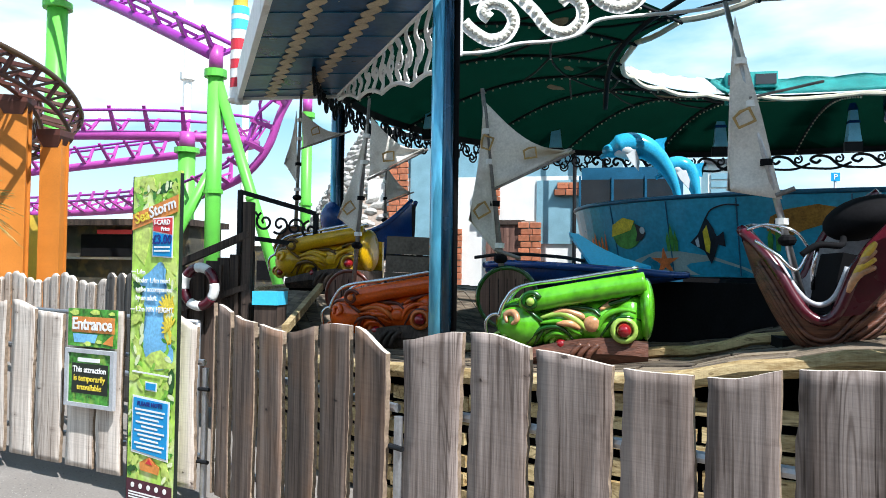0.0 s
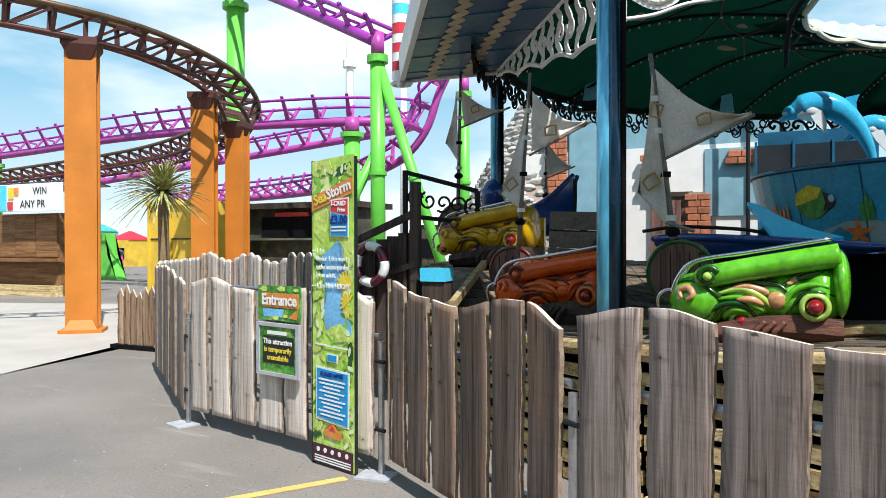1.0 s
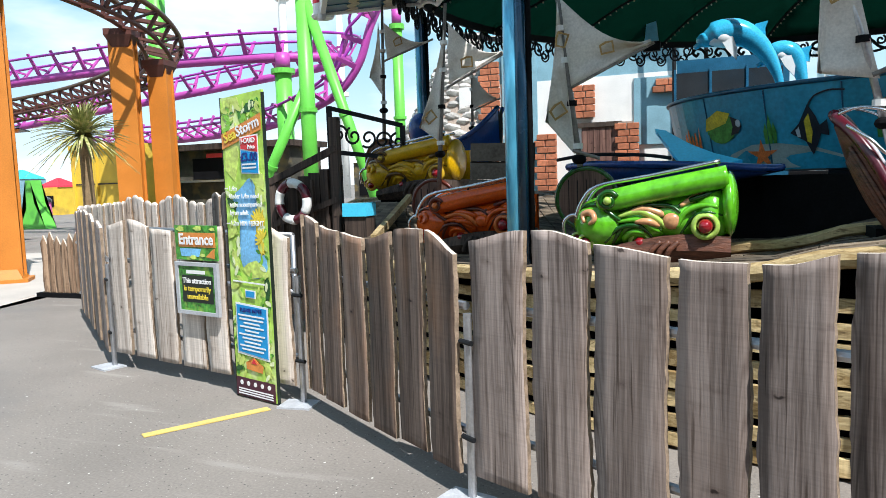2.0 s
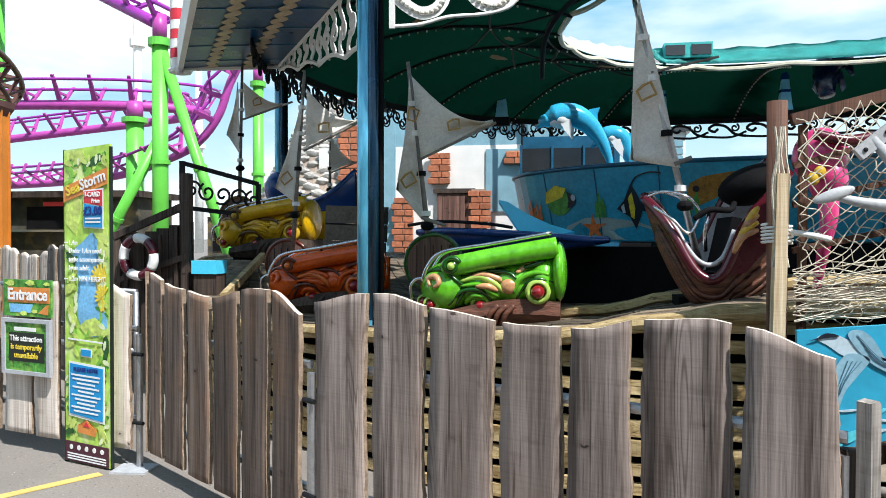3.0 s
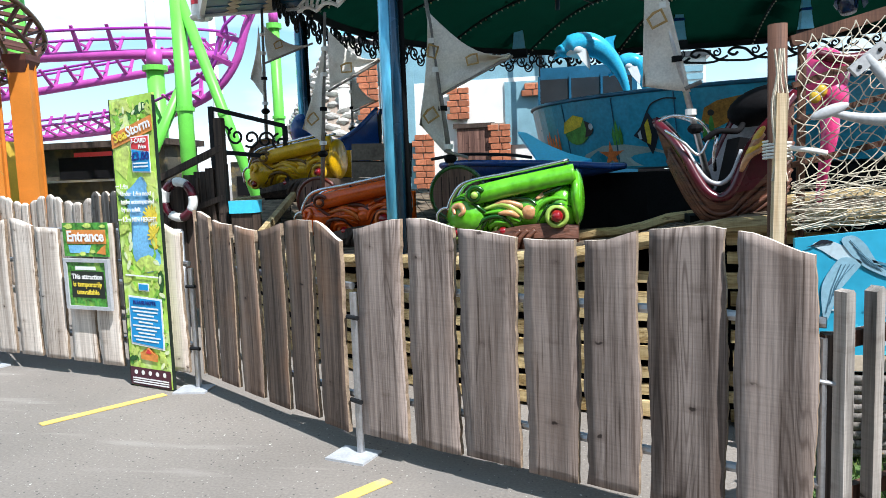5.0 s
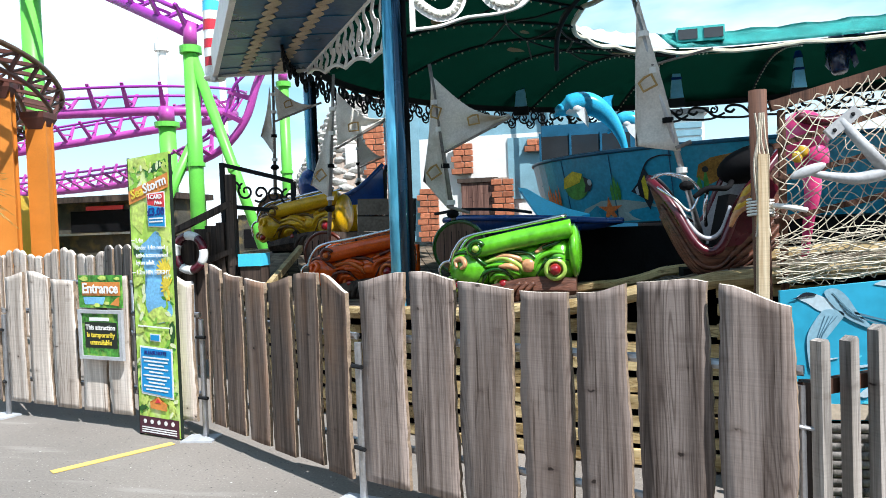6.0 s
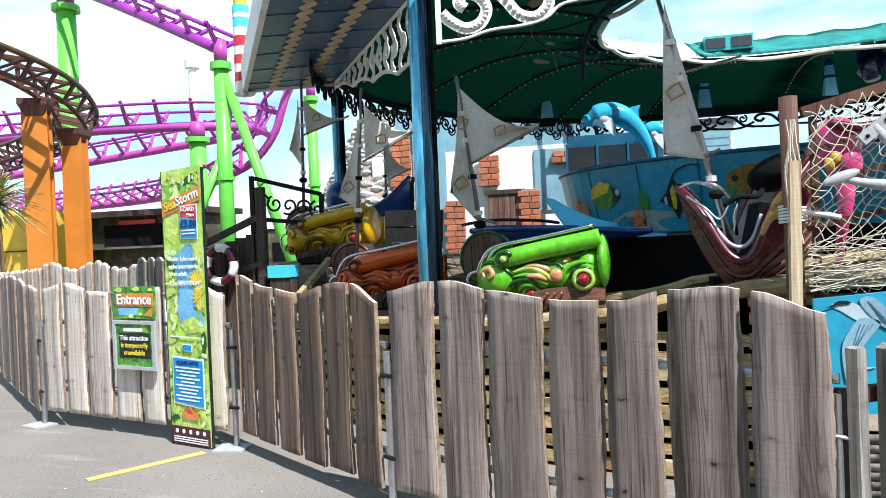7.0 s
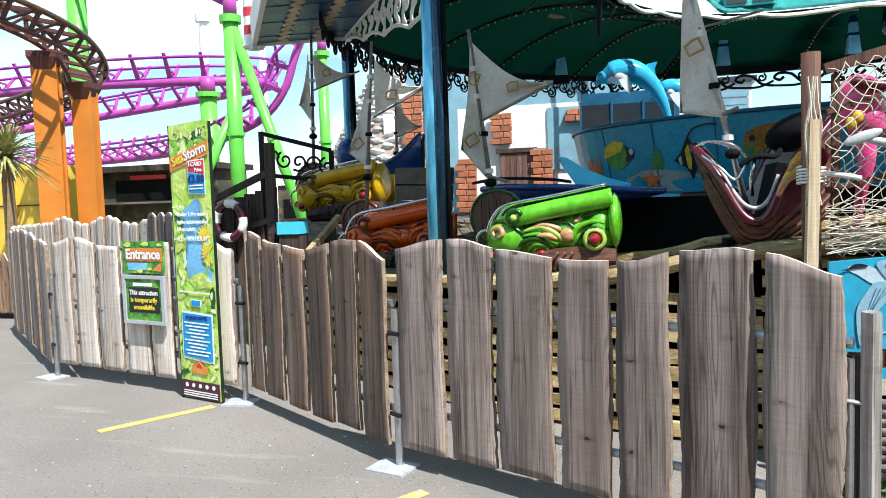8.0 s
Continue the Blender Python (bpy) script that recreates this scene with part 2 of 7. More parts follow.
# sawn board tops; the sun on them is painted in as a paler tone
SAWN_LIT = mat("sawn_end_sunlit", (0.62, 0.54, 0.45), 0.85, vary=0.3, scale=20, fine=120, bump=0.3)
# dark copy of the fence boards, with shade painted into the tone
FENCE_SHADED = wood("fence_board_shaded", (0.05, 0.045, 0.04), (0.16, 0.15, 0.14), rand=0.15)
PICKET = wood("picket_board", (0.17, 0.155, 0.14), (0.44, 0.40, 0.365), rand=0.15, tint=(0.36, 0.31, 0.26), figured=0.3)
BARK = mat("board_edge", (0.27, 0.20, 0.14), 0.85, vary=0.4, scale=18, fine=90, bump=0.5)
DECK = wood("deck_board", (0.04, 0.03, 0.024), (0.22, 0.175, 0.125), rand=0.4, stretch=(0.9, 14, 14), tint=(0.25, 0.19, 0.12))
SLAT = wood("skirt_slat", (0.30, 0.20, 0.08), (0.66, 0.52, 0.28), rand=0.25, stretch=(0.9, 14, 14), tint=(0.42, 0.30, 0.14))
POSTW = wood("post_wood", (0.055, 0.026, 0.017), (0.15, 0.073, 0.047), rand=0.1, figured=0.3)
STAKE = wood("stake_wood", (0.46, 0.33, 0.19), (0.78, 0.66, 0.46), rand=0.1)
SLATEW = mat("black_boards", (0.022, 0.024, 0.022), 0.8, vary=0.5, scale=5, fine=40, bump=0.3, spec=0.15)
DARKWOOD = wood("dark_wood", (0.03, 0.022, 0.018), (0.10, 0.07, 0.055), rand=0.2)
SEATWOOD = wood("seat_wood", (0.08, 0.045, 0.035), (0.22, 0.13, 0.10), rand=0.1)
HULLWOOD = mat("carved_hull", (0.12, 0.045, 0.025), 0.5, vary=0.7, scale=4, fine=22, bump=0.7, stretch=(1, 1, 6), coat=0.2)
GALV = mat("galvanised", (0.42, 0.43, 0.45), 0.42, metal=0.85, vary=0.2, scale=14, fine=80, bump=0.1)
ZINC = mat("dull_zinc", (0.48, 0.50, 0.53), 0.6, metal=0.2, vary=0.2, scale=14, fine=80, bump=0.1)
CHROME = mat("chrome", (0.75, 0.76, 0.78), 0.18, metal=1.0, vary=0.1, scale=9, bump=0.03)
IRON = mat("black_iron", (0.012, 0.013, 0.015), 0.6, vary=0.4, bump=0.1, spec=0.2)
POLE = mat("pole_blue", (0.10, 0.42, 0.62), 0.12, metal=0.35, vary=0.3, scale=5, fine=30, bump=0.05, stain=(0.03, 0.12, 0.2), stain_at=0.62, stretch=(1, 1, 0.3), coat=0.7)
SAIL = mat("sail_canvas", (0.68, 0.645, 0.58), 0.92, vary=0.22, scale=4, fine=70, bump=0.3, stain=(0.40, 0.34, 0.25), stain_at=0.63)
PATCH = mat("sail_patch", (0.42, 0.27, 0.10), 0.9, vary=0.3, bump=0.2)
MAST = mat("mast_wood", (0.22, 0.20, 0.18), 0.6, vary=0.4, scale=12, bump=0.2)
MASTSTEEL = mat("mast_steel", (0.5, 0.5, 0.5), 0.35, metal=0.8, vary=0.25, scale=9)
BOWL = mat("bowl_paint", (0.03, 0.33, 0.52), 0.32, vary=0.3, scale=2.4, fine=26, bump=0.05, coat=0.3)
BOWLTOP = mat("bowl_rim_paint", (0.02, 0.12, 0.22), 0.35, vary=0.3)
DOLPHIN = mat("dolphin_blue", (0.04, 0.42, 0.68), 0.18, vary=0.3, scale=2.5, bump=0.0, coat=0.7)
DOLPHINW = mat("dolphin_white", (0.8, 0.85, 0.86), 0.2, vary=0.08, bump=0.0, coat=0.6)
NAVY = mat("navy_paint", (0.01, 0.055, 0.24), 0.25, vary=0.3, scale=3, bump=0.05, coat=0.5)
DEEPNAVY = mat("deep_navy_paint", (0.004, 0.012, 0.05), 0.25, vary=0.3, scale=3, bump=0.03, coat=0.5)
TURQ = mat("turquoise_paint", (0.08, 0.62, 0.90), 0.3, vary=0.15, scale=3, bump=0.03, coat=0.4)
WHITEP = mat("white_paint", (0.78, 0.78, 0.75), 0.5, vary=0.12, scale=4, bump=0.08, stain=(0.5, 0.47, 0.42), stain_at=0.68)
REDP = mat("red_paint", (0.58, 0.03, 0.05), 0.4, vary=0.2, scale=5, bump=0.05)
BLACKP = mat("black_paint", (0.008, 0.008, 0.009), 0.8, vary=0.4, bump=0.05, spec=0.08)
CREAM = mat("cream_edge", (0.66, 0.60, 0.46), 0.6, vary=0.25, scale=9, bump=0.2)
TAN = mat("tan_relief", (0.55, 0.28, 0.13), 0.3, vary=0.35, scale=9, bump=0.1, coat=0.5)
REDLENS = mat("red_lens", (0.26, 0.006, 0.012), 0.1, vary=0.2, bump=0.0, coat=1.0)
FABRIC = canvas_roof("canopy_fabric", (0.003, 0.032, 0.018), (0.002, 0.024, 0.014))
FABRICSPOT = mat("canopy_patch", (0.30, 0.20, 0.10), 0.85, vary=0.4)
TARPW = mat("tarp_white", (0.75, 0.78, 0.76), 0.7, vary=0.12, scale=3, bump=0.5)
TARPT = mat("tarp_teal", (0.05, 0.45, 0.42), 0.6, vary=0.3, scale=4, bump=0.6)
EAVE = mat("eave_blue", (0.003, 0.052, 0.135), 0.3, vary=0.5, scale=1.8, fine=20, bump=0.12, stain=(0.08, 0.14, 0.16), stain_at=0.66, spec=0.3)
EAVEZIG = mat("eave_stripe", (0.50, 0.40, 0.26), 0.5, vary=0.3, scale=5, bump=0.08)
LATTICE = mat("lattice_white", (0.80, 0.80, 0.78), 0.5, vary=0.15, scale=6, bump=0.1)
BULB = mat("bulb_glass", (0.72, 0.70, 0.62), 0.15, vary=0.1, bump=0.0, coat=0.5)
PURPLE = mat("track_purple", (0.33, 0.035, 0.36), 0.35, vary=0.22, scale=2, bump=0.06, stain=(0.34, 0.03, 0.36), stain_at=0.62, coat=0.2)
PINK = mat("track_pink", (0.46, 0.07, 0.36), 0.4, vary=0.22, scale=2, bump=0.06)
LIME = mat("column_green", (0.14, 0.56, 0.07), 0.4, vary=0.18, scale=2.5, bump=0.06, stain=(0.10, 0.42, 0.06), stain_at=0.66)
ORANGEC = mat("column_orange", (0.54, 0.185, 0.025), 0.5, vary=0.18, scale=2.5, bump=0.08, stain=(0.45, 0.16, 0.03), stain_at=0.66)
RUST = mat("track_brown", (0.09, 0.03, 0.022), 0.55, vary=0.35, scale=4, bump=0.2)
RAILB = mat("rail_bronze", (0.13, 0.075, 0.04), 0.4, metal=0.4, vary=0.3, scale=4, bump=0.1)
STUCCO = mat("white_stucco", (0.80, 0.79, 0.76), 0.85, vary=0.1, scale=3, fine=60, bump=0.4)
PALEBLUE = mat("pale_blue_wall", (0.22, 0.40, 0.48), 0.7, vary=0.2, scale=3, bump=0.15)
BRICK = mat("brick", (0.46, 0.16, 0.08), 0.85, vary=0.35, scale=14, fine=90, bump=0.5, rand=0.28)
MORTAR = mat("mortar", (0.34, 0.27, 0.22), 0.9, vary=0.2, scale=20, bump=0.4)
STONE = mat("rubble_stone", (0.42, 0.40, 0.37), 0.9, vary=0.35, scale=6, fine=40, bump=0.7, rand=0.2)
PLANTW = wood("planter_board", (0.17, 0.10, 0.06), (0.42, 0.28, 0.18), rand=0.15)
DOORW = wood("shed_door", (0.10, 0.05, 0.04), (0.24, 0.13, 0.10), rand=0.08)
GLASSD = mat("dark_window", (0.03, 0.035, 0.04), 0.1, vary=0.2, bump=0.0, coat=0.4)
NET = mat("net_rope", (0.55, 0.50, 0.40), 0.9, vary=0.25, scale=30, bump=0.4)
SKYPANEL = mat("sea_mural", (0.03, 0.34, 0.52), 0.45, vary=0.2, scale=1.6, fine=14, bump=0.04, stain=(0.12, 0.46, 0.60), stain_at=0.64)
MURALW = mat("mural_white", (0.46, 0.58, 0.64), 0.5, vary=0.15, scale=5, bump=0.05)
MURALL = mat("mural_slate", (0.10, 0.22, 0.30), 0.5, vary=0.2, scale=5, bump=0.05)
SURF = mat("mural_surf", (0.10, 0.56, 0.66), 0.5, vary=0.2, scale=5, bump=0.05)
SANDP = mat("mural_sand_strip", (0.50, 0.42, 0.32), 0.55, vary=0.25, scale=7, bump=0.05)
MURALG = mat("mural_grey", (0.24, 0.42, 0.52), 0.5, vary=0.2, scale=5, bump=0.05)
OCTO = mat("octopus_pink", (0.68, 0.05, 0.20), 0.3, vary=0.3, scale=5, bump=0.1, coat=0.5)
ANCHOR = mat("anchor_grey", (0.42, 0.43, 0.44), 0.55, vary=0.25, scale=9, bump=0.15)
YELLOWB = mat("yellow_cladding", (0.70, 0.47, 0.05), 0.6, vary=0.2, scale=2, bump=0.1, stain=(0.45, 0.30, 0.06), stain_at=0.64)
BROWNHUT = wood("hut_board", (0.16, 0.075, 0.03), (0.34, 0.18, 0.075), rand=0.15, stretch=(0.9, 14, 14))
DARKHUT = mat("hut_dark", (0.07, 0.065, 0.05), 0.8, vary=0.6, scale=4, bump=0.2, stain=(0.16, 0.12, 0.05), stain_at=0.58)
LEAF = mat("palm_leaf", (0.26, 0.28, 0.09), 0.6, vary=0.5, scale=9, bump=0.1, stain=(0.60, 0.50, 0.26), stain_at=0.58)
TRUNK = mat("palm_trunk", (0.22, 0.15, 0.08), 0.9, vary=0.4, scale=12, bump=0.8)
BINP = mat("bin_pink", (0.75, 0.16, 0.38), 0.5, vary=0.15)
# printed board colours
P_GREEN = mat("print_foliage", (0.46, 0.72, 0.11), 0.4, vary=0.35, scale=7, fine=24, bump=0.0, stain=(0.74, 0.84, 0.40), stain_at=0.57)
P_JUNGLE = mat("print_jungle", (0.07, 0.30, 0.04), 0.4, vary=0.8, scale=15, fine=45, bump=0.0, stain=(0.30, 0.50, 0.08), stain_at=0.62)
P_LIGHT = mat("print_lime", (0.58, 0.74, 0.16), 0.35, vary=0.45, scale=14, fine=40, bump=0.0, stain=(0.6, 0.7, 0.2), stain_at=0.6)
P_LEAFD = mat("print_leaf_deep", (0.06, 0.26, 0.03), 0.35, vary=0.3, scale=14, bump=0.0)
P_LEAFM = mat("print_leaf_mid", (0.24, 0.55, 0.06), 0.35, vary=0.3, scale=14, bump=0.0)
P_LEAFW = mat("print_leaf_pale", (0.74, 0.82, 0.50), 0.35, vary=0.2, scale=14, bump=0.0)
P_DARK = mat("print_dark_green", (0.02, 0.10, 0.02), 0.35, vary=0.6, scale=14, bump=0.0)
P_BLUE = mat("print_water", (0.20, 0.52, 0.84), 0.35, vary=0.35, scale=5, bump=0.0)
P_CYAN = mat("print_cyan", (0.01, 0.30, 0.66), 0.35, vary=0.08, bump=0.0)
P_ORANGE = mat("print_orange", (0.72, 0.27, 0.06), 0.4, vary=0.25, scale=9, bump=0.0)
P_YELLOW = mat("print_yellow", (0.78, 0.62, 0.06), 0.4, vary=0.2, scale=9, bump=0.0)
P_WHITE = mat("print_white", (0.82, 0.83, 0.82), 0.4, vary=0.03, bump=0.0)
P_RED = mat("print_red", (0.66, 0.04, 0.05), 0.4, vary=0.1, bump=0.0)
P_PLUM = mat("print_plum", (0.07, 0.015, 0.03), 0.4, vary=0.1, bump=0.0)
P_NAVY = mat("print_navy", (0.01, 0.03, 0.22), 0.4, vary=0.1, bump=0.0)
P_BLACK = mat("print_black", (0.012, 0.02, 0.014), 0.35, vary=0.1, bump=0.0)


# ---- building helpers ----
BASE = {}


def thing(name, at=(0, 0, 0), turn=0.0, label="", category="", group="", kind=""):
    """An Empty at the base of a thing, on which its parts hang."""
    ob = new(name)
    ob.empty_display_size = 0.1
    m = pose(*at, 0, 0, turn)
    ob.matrix_basis = m
    BASE[ob] = m
    return tagged(ob, label, category, group, kind)


def mesh_of(name, bm, material, smooth=False):
    bmesh.ops.recalc_face_normals(bm, faces=bm.faces)
    me = bpy.data.meshes.new(name)
    bm.to_mesh(me)
    bm.free()
    for one in material if isinstance(material, (list, tuple)) else [material]:
        me.materials.append(one)
    if smooth:
        me.polygons.foreach_set("use_smooth", [True] * len(me.polygons))
    return me


def part(name, bm, material, parent, label="", smooth=False, kind=""):
    """A bmesh given in world places, as one mesh under a thing or part."""
    m = BASE[parent]
    bmesh.ops.transform(bm, matrix=m.inverted(), verts=bm.verts)
    ob = new(name, mesh_of(name, bm, material, smooth))
    ob.parent = parent
    BASE[ob] = m
    return tagged(ob, label, kind=kind)


def piece(name, me, parent, m):
    """One more object on a shared mesh, at the world pose m, under a thing."""
    ob = new(name, me)
    ob.parent = parent
    ob.matrix_basis = BASE[parent].inverted() @ m
    return ob


def solo(name, bm, material, label="", category="", kind="", smooth=False, group=""):
    ob = new(name, mesh_of(name, bm, material, smooth))
    BASE[ob] = Matrix()
    return tagged(ob, label, category, group, kind)


def box(bm, c, s, turn=None):
    """A box of size s about c; turn: 3x3 or 4x4 matrix."""
    m = Matrix.Translation(c) @ ((turn.to_4x4() if turn else Matrix()) @ Matrix.Diagonal((*s, 1)))
    bmesh.ops.create_cube(bm, size=1, matrix=m)
    return bm


def beam(bm, a, b, w, h, up=(0, 0, 1)):
    """A square bar from a to b."""
    a, b = Vector(a), Vector(b)
    x = (b - a).normalized()
    y = Vector(up).cross(x)
    y = y.normalized() if y.length > 1e-4 else Vector((0, 1, 0))
    z = x.cross(y)
    return box(bm, (a + b) / 2, ((b - a).length, w, h), Matrix((x, y, z)).transposed())


def smooth_path(pts, per=8, closed=False):
    """A Catmull-Rom curve through pts."""
    p = [Vector(q) for q in pts]
    n = len(p)
    out = []
    for i in range(n if closed else n - 1):
        a, b, c, d = (p[(i + k) % n] if closed else p[min(max(i + k, 0), n - 1)] for k in (-1, 0, 1, 2))
        for j in range(per):
            t = j / per
            out.append(0.5 * ((2 * b) + (c - a) * t + (2 * a - 5 * b + 4 * c - d) * t * t + (3 * b - a - 3 * c + d) * t ** 3))
    if not closed:
        out.append(p[-1])
    return out


def tube(bm, pts, r, seg=8, closed=False, taper=None, flat=1.0):
    """A round rod along pts; taper: radius at each point as a factor."""
    p = [Vector(q) for q in pts]
    n = len(p)
    rings, ref = [], None
    for i in range(n):
        d = (p[(i + 1) % n] - p[i - 1]) if closed else (p[min(i + 1, n - 1)] - p[max(i - 1, 0)])
        d = d.normalized() if d.length > 1e-7 else Vector((0, 0, 1))
        if ref is None:
            ref = Vector((0, 0, 1)) if abs(d.z) < 0.9 else Vector((1, 0, 0))
        u = (ref - d * ref.dot(d))
        u = u.normalized() if u.length > 1e-5 else d.orthogonal().normalized()
        v = d.cross(u)
        ref = u
        k = r * (taper(i / max(1, n - 1)) if taper else 1)
        rings.append([bm.verts.new(p[i] + (u * math.cos(a) + v * math.sin(a) * flat) * k) for a in (2 * math.pi * j / seg for j in range(seg))])
    for i in range(n if closed else n - 1):
        a, b = rings[i], rings[(i + 1) % n]
        for j in range(seg):
            bm.faces.new((a[j], a[(j + 1) % seg], b[(j + 1) % seg], b[j]))
    if not closed:
        bm.faces.new(rings[0][::-1])
        bm.faces.new(rings[-1])
    return bm


def lathe(bm, profile, c, seg=24, turn=None, start=0.0, sweep=2 * math.pi):
    """Turns (radius, height) about the z axis through c."""
    whole = sweep > 6.28
    m = Matrix.Translation(c) @ (turn.to_4x4() if turn else Matrix())
    rows = []
    for r, z in profile:
        rows.append([bm.verts.new(m @ Vector((r * math.cos(start + sweep * j / seg), r * math.sin(start + sweep * j / seg), z))) for j in range(seg if whole else seg + 1)])
    for a, b in zip(rows, rows[1:]):
        for j in range(seg):
            k = (j + 1) % len(a)
            bm.faces.new((a[j], a[k], b[k], b[j]))
    if whole:
        bm.faces.new(rows[0][::-1])
        bm.faces.new(rows[-1])
    return bm


def ball(bm, c, s, turn=None, seg=16, rings=10):
    m = Matrix.Translation(c) @ ((turn.to_4x4() if turn else Matrix()) @ Matrix.Diagonal((*s, 1)))
    bmesh.ops.create_uvsphere(bm, u_segments=seg, v_segments=rings, radius=1, matrix=m)
    return bm


def plate(bm, pts, depth, o=(0, 0, 0), u=(1, 0, 0), v=(0, 0, 1)):
    """A flat outline (a, b) in the plane o + a*u + b*v, given thickness against u x v."""
    o, u, v = Vector(o), Vector(u), Vector(v)
    n = u.cross(v).normalized()
    a = [bm.verts.new(o + u * p[0] + v * p[1]) for p in pts]
    b = [bm.verts.new(o + u * p[0] + v * p[1] - n * depth) for p in pts]
    f1, f2 = bm.faces.new(a), bm.faces.new(b[::-1])
    k = len(pts)
    for i in range(k):
        bm.faces.new((a[i], b[i], b[(i + 1) % k], a[(i + 1) % k]))
    bmesh.ops.triangulate(bm, faces=[f for f in (f1, f2) if len(f.verts) > 4], ngon_method="EAR_CLIP")
    return bm


def spiral(c, r0, r1, a0, turns, u=(1, 0, 0), v=(0, 0, 1), n=22):
    """Points of a scroll in the plane of u and v."""
    c, u, v = Vector(c), Vector(u), Vector(v)
    return [c + (u * math.cos(a0 + turns * 2 * math.pi * i / n) + v * math.sin(a0 + turns * 2 * math.pi * i / n)) * (r0 + (r1 - r0) * i / n) for i in range(n + 1)]


def words(name, text, size, o, u, v, material, parent, label="", align="CENTER", bold=0.0):
    """Raised lettering on a board: o is the middle of its base line, u along it, v up."""
    cu = bpy.data.curves.new(name, "FONT")
    cu.body, cu.size, cu.align_x, cu.extrude, cu.offset = text, size, align, 0.0012, bold
    cu.resolution_u = 2
    tmp = new(name + "_tmp", cu)
    bpy.context.view_layer.update()
    me = bpy.data.meshes.new_from_object(tmp.evaluated_get(bpy.context.evaluated_depsgraph_get()))
    bpy.data.objects.remove(tmp)
    u, v = Vector(u).normalized(), Vector(v).normalized()
    m = Matrix.Translation(o) @ Matrix((u, v, u.cross(v))).transposed().to_4x4()
    me.transform(BASE[parent].inverted() @ m)
    me.materials.clear()
    me.materials.append(material)
    me.name = name
    ob = new(name, me)
    ob.parent = parent
    BASE[ob] = BASE[parent]
    return tagged(ob, label)


def rnd(a, b):
    return random.uniform(a, b)


# ---- ground ----
bm = bmesh.new()
bmesh.ops.create_grid(bm, x_segments=40, y_segments=40, size=400)
solo("ground", bm, ASPHALT, "grey worn asphalt of the fairground", "ground", "structure")
bm = bmesh.new()
plate(bm, [(-14, 2.0), (-7.2, 4.95), (-7.85, 6.95), (-8.2, 9.5), (-12, 13.0), (-22, 9.5)], 0.003, (0, 0, 0.004), (1, 0, 0), (0, 1, 0))
solo("pavement", bm, CONCRETE, "pale concrete paving beside the asphalt", "pavement", "structure")
for a, b in (((-2.29, 3.02), (-1.87, 3.64)), ((-0.62, 1.62), (-0.02, 2.5))):
    bm = bmesh.new()
    a, b = Vector((*a, 0)), Vector((*b, 0))
    s = (b - a).normalized().cross(Vector((0, 0, 1))) * 0.035
    plate(bm, [tuple((a + s)[:2]), tuple((b + s)[:2]), tuple((b - s)[:2]), tuple((a - s)[:2])], 0.004, (0, 0, 0.006), (1, 0, 0), (0, 1, 0))
    solo("road_marking", bm, LINE, "worn yellow painted line on the asphalt", "road marking", "structure")
# ---- timber fence panels ----
def board_bm(bm, o, u, width, z0, tops, thick=0.022, wob=0.0065):
    """One waney-edged board: o its foot at one side, u along the fence; tops: heights across it."""
    n = Vector(u).cross(Vector((0, 0, 1))).normalized()
    rows, k = 26, len(tops)
    pl, pr_ = rnd(0, 9), rnd(0, 9)
    left = [rnd(-wob, wob) * 0.6 + wob * math.sin(pl + 0.31 * i) for i in range(rows + 1)]
    right = [rnd(-wob, wob) * 0.6 + wob * math.sin(pr_ + 0.26 * i) for i in range(rows + 1)]
    cup = rnd(-0.005, 0.007)
    front, back = [], []
    for i in range(rows + 1):
        fr, bk = [], []
        for j in range(k):
            s = j / (k - 1)
            a = left[i] * (1 - s) + (width + right[i]) * s
            z = z0 + (tops[j] - z0) * i / rows
            p = Vector(o) + Vector(u) * a + Vector((0, 0, z))
            bow = n * cup * math.sin(math.pi * s) * (0.7 + 0.3 * math.sin(pl + 0.2 * i))
            fr.append(bm.verts.new(p + n * thick / 2 + bow))
            bk.append(bm.verts.new(p - n * thick / 2 + bow))
        front.append(fr)
        back.append(bk)
    for i in range(rows):
        for j in range(k - 1):
            bm.faces.new((front[i][j], front[i][j + 1], front[i + 1][j + 1], front[i + 1][j])).smooth = True
            bm.faces.new((back[i][j + 1], back[i][j], back[i + 1][j], back[i + 1][j + 1])).smooth = True
        for j in (0, k - 1):
            f = bm.faces.new((front[i][j], front[i + 1][j], back[i + 1][j], back[i][j]))
            f.material_index = 1
    for j in range(k - 1):
        f = bm.faces.new((front[-1][j], front[-1][j + 1], back[-1][j + 1], back[-1][j]))
        f.material_index = 2
        f = bm.faces.new((front[0][j + 1], front[0][j], back[0][j], back[0][j + 1]))
    return bm


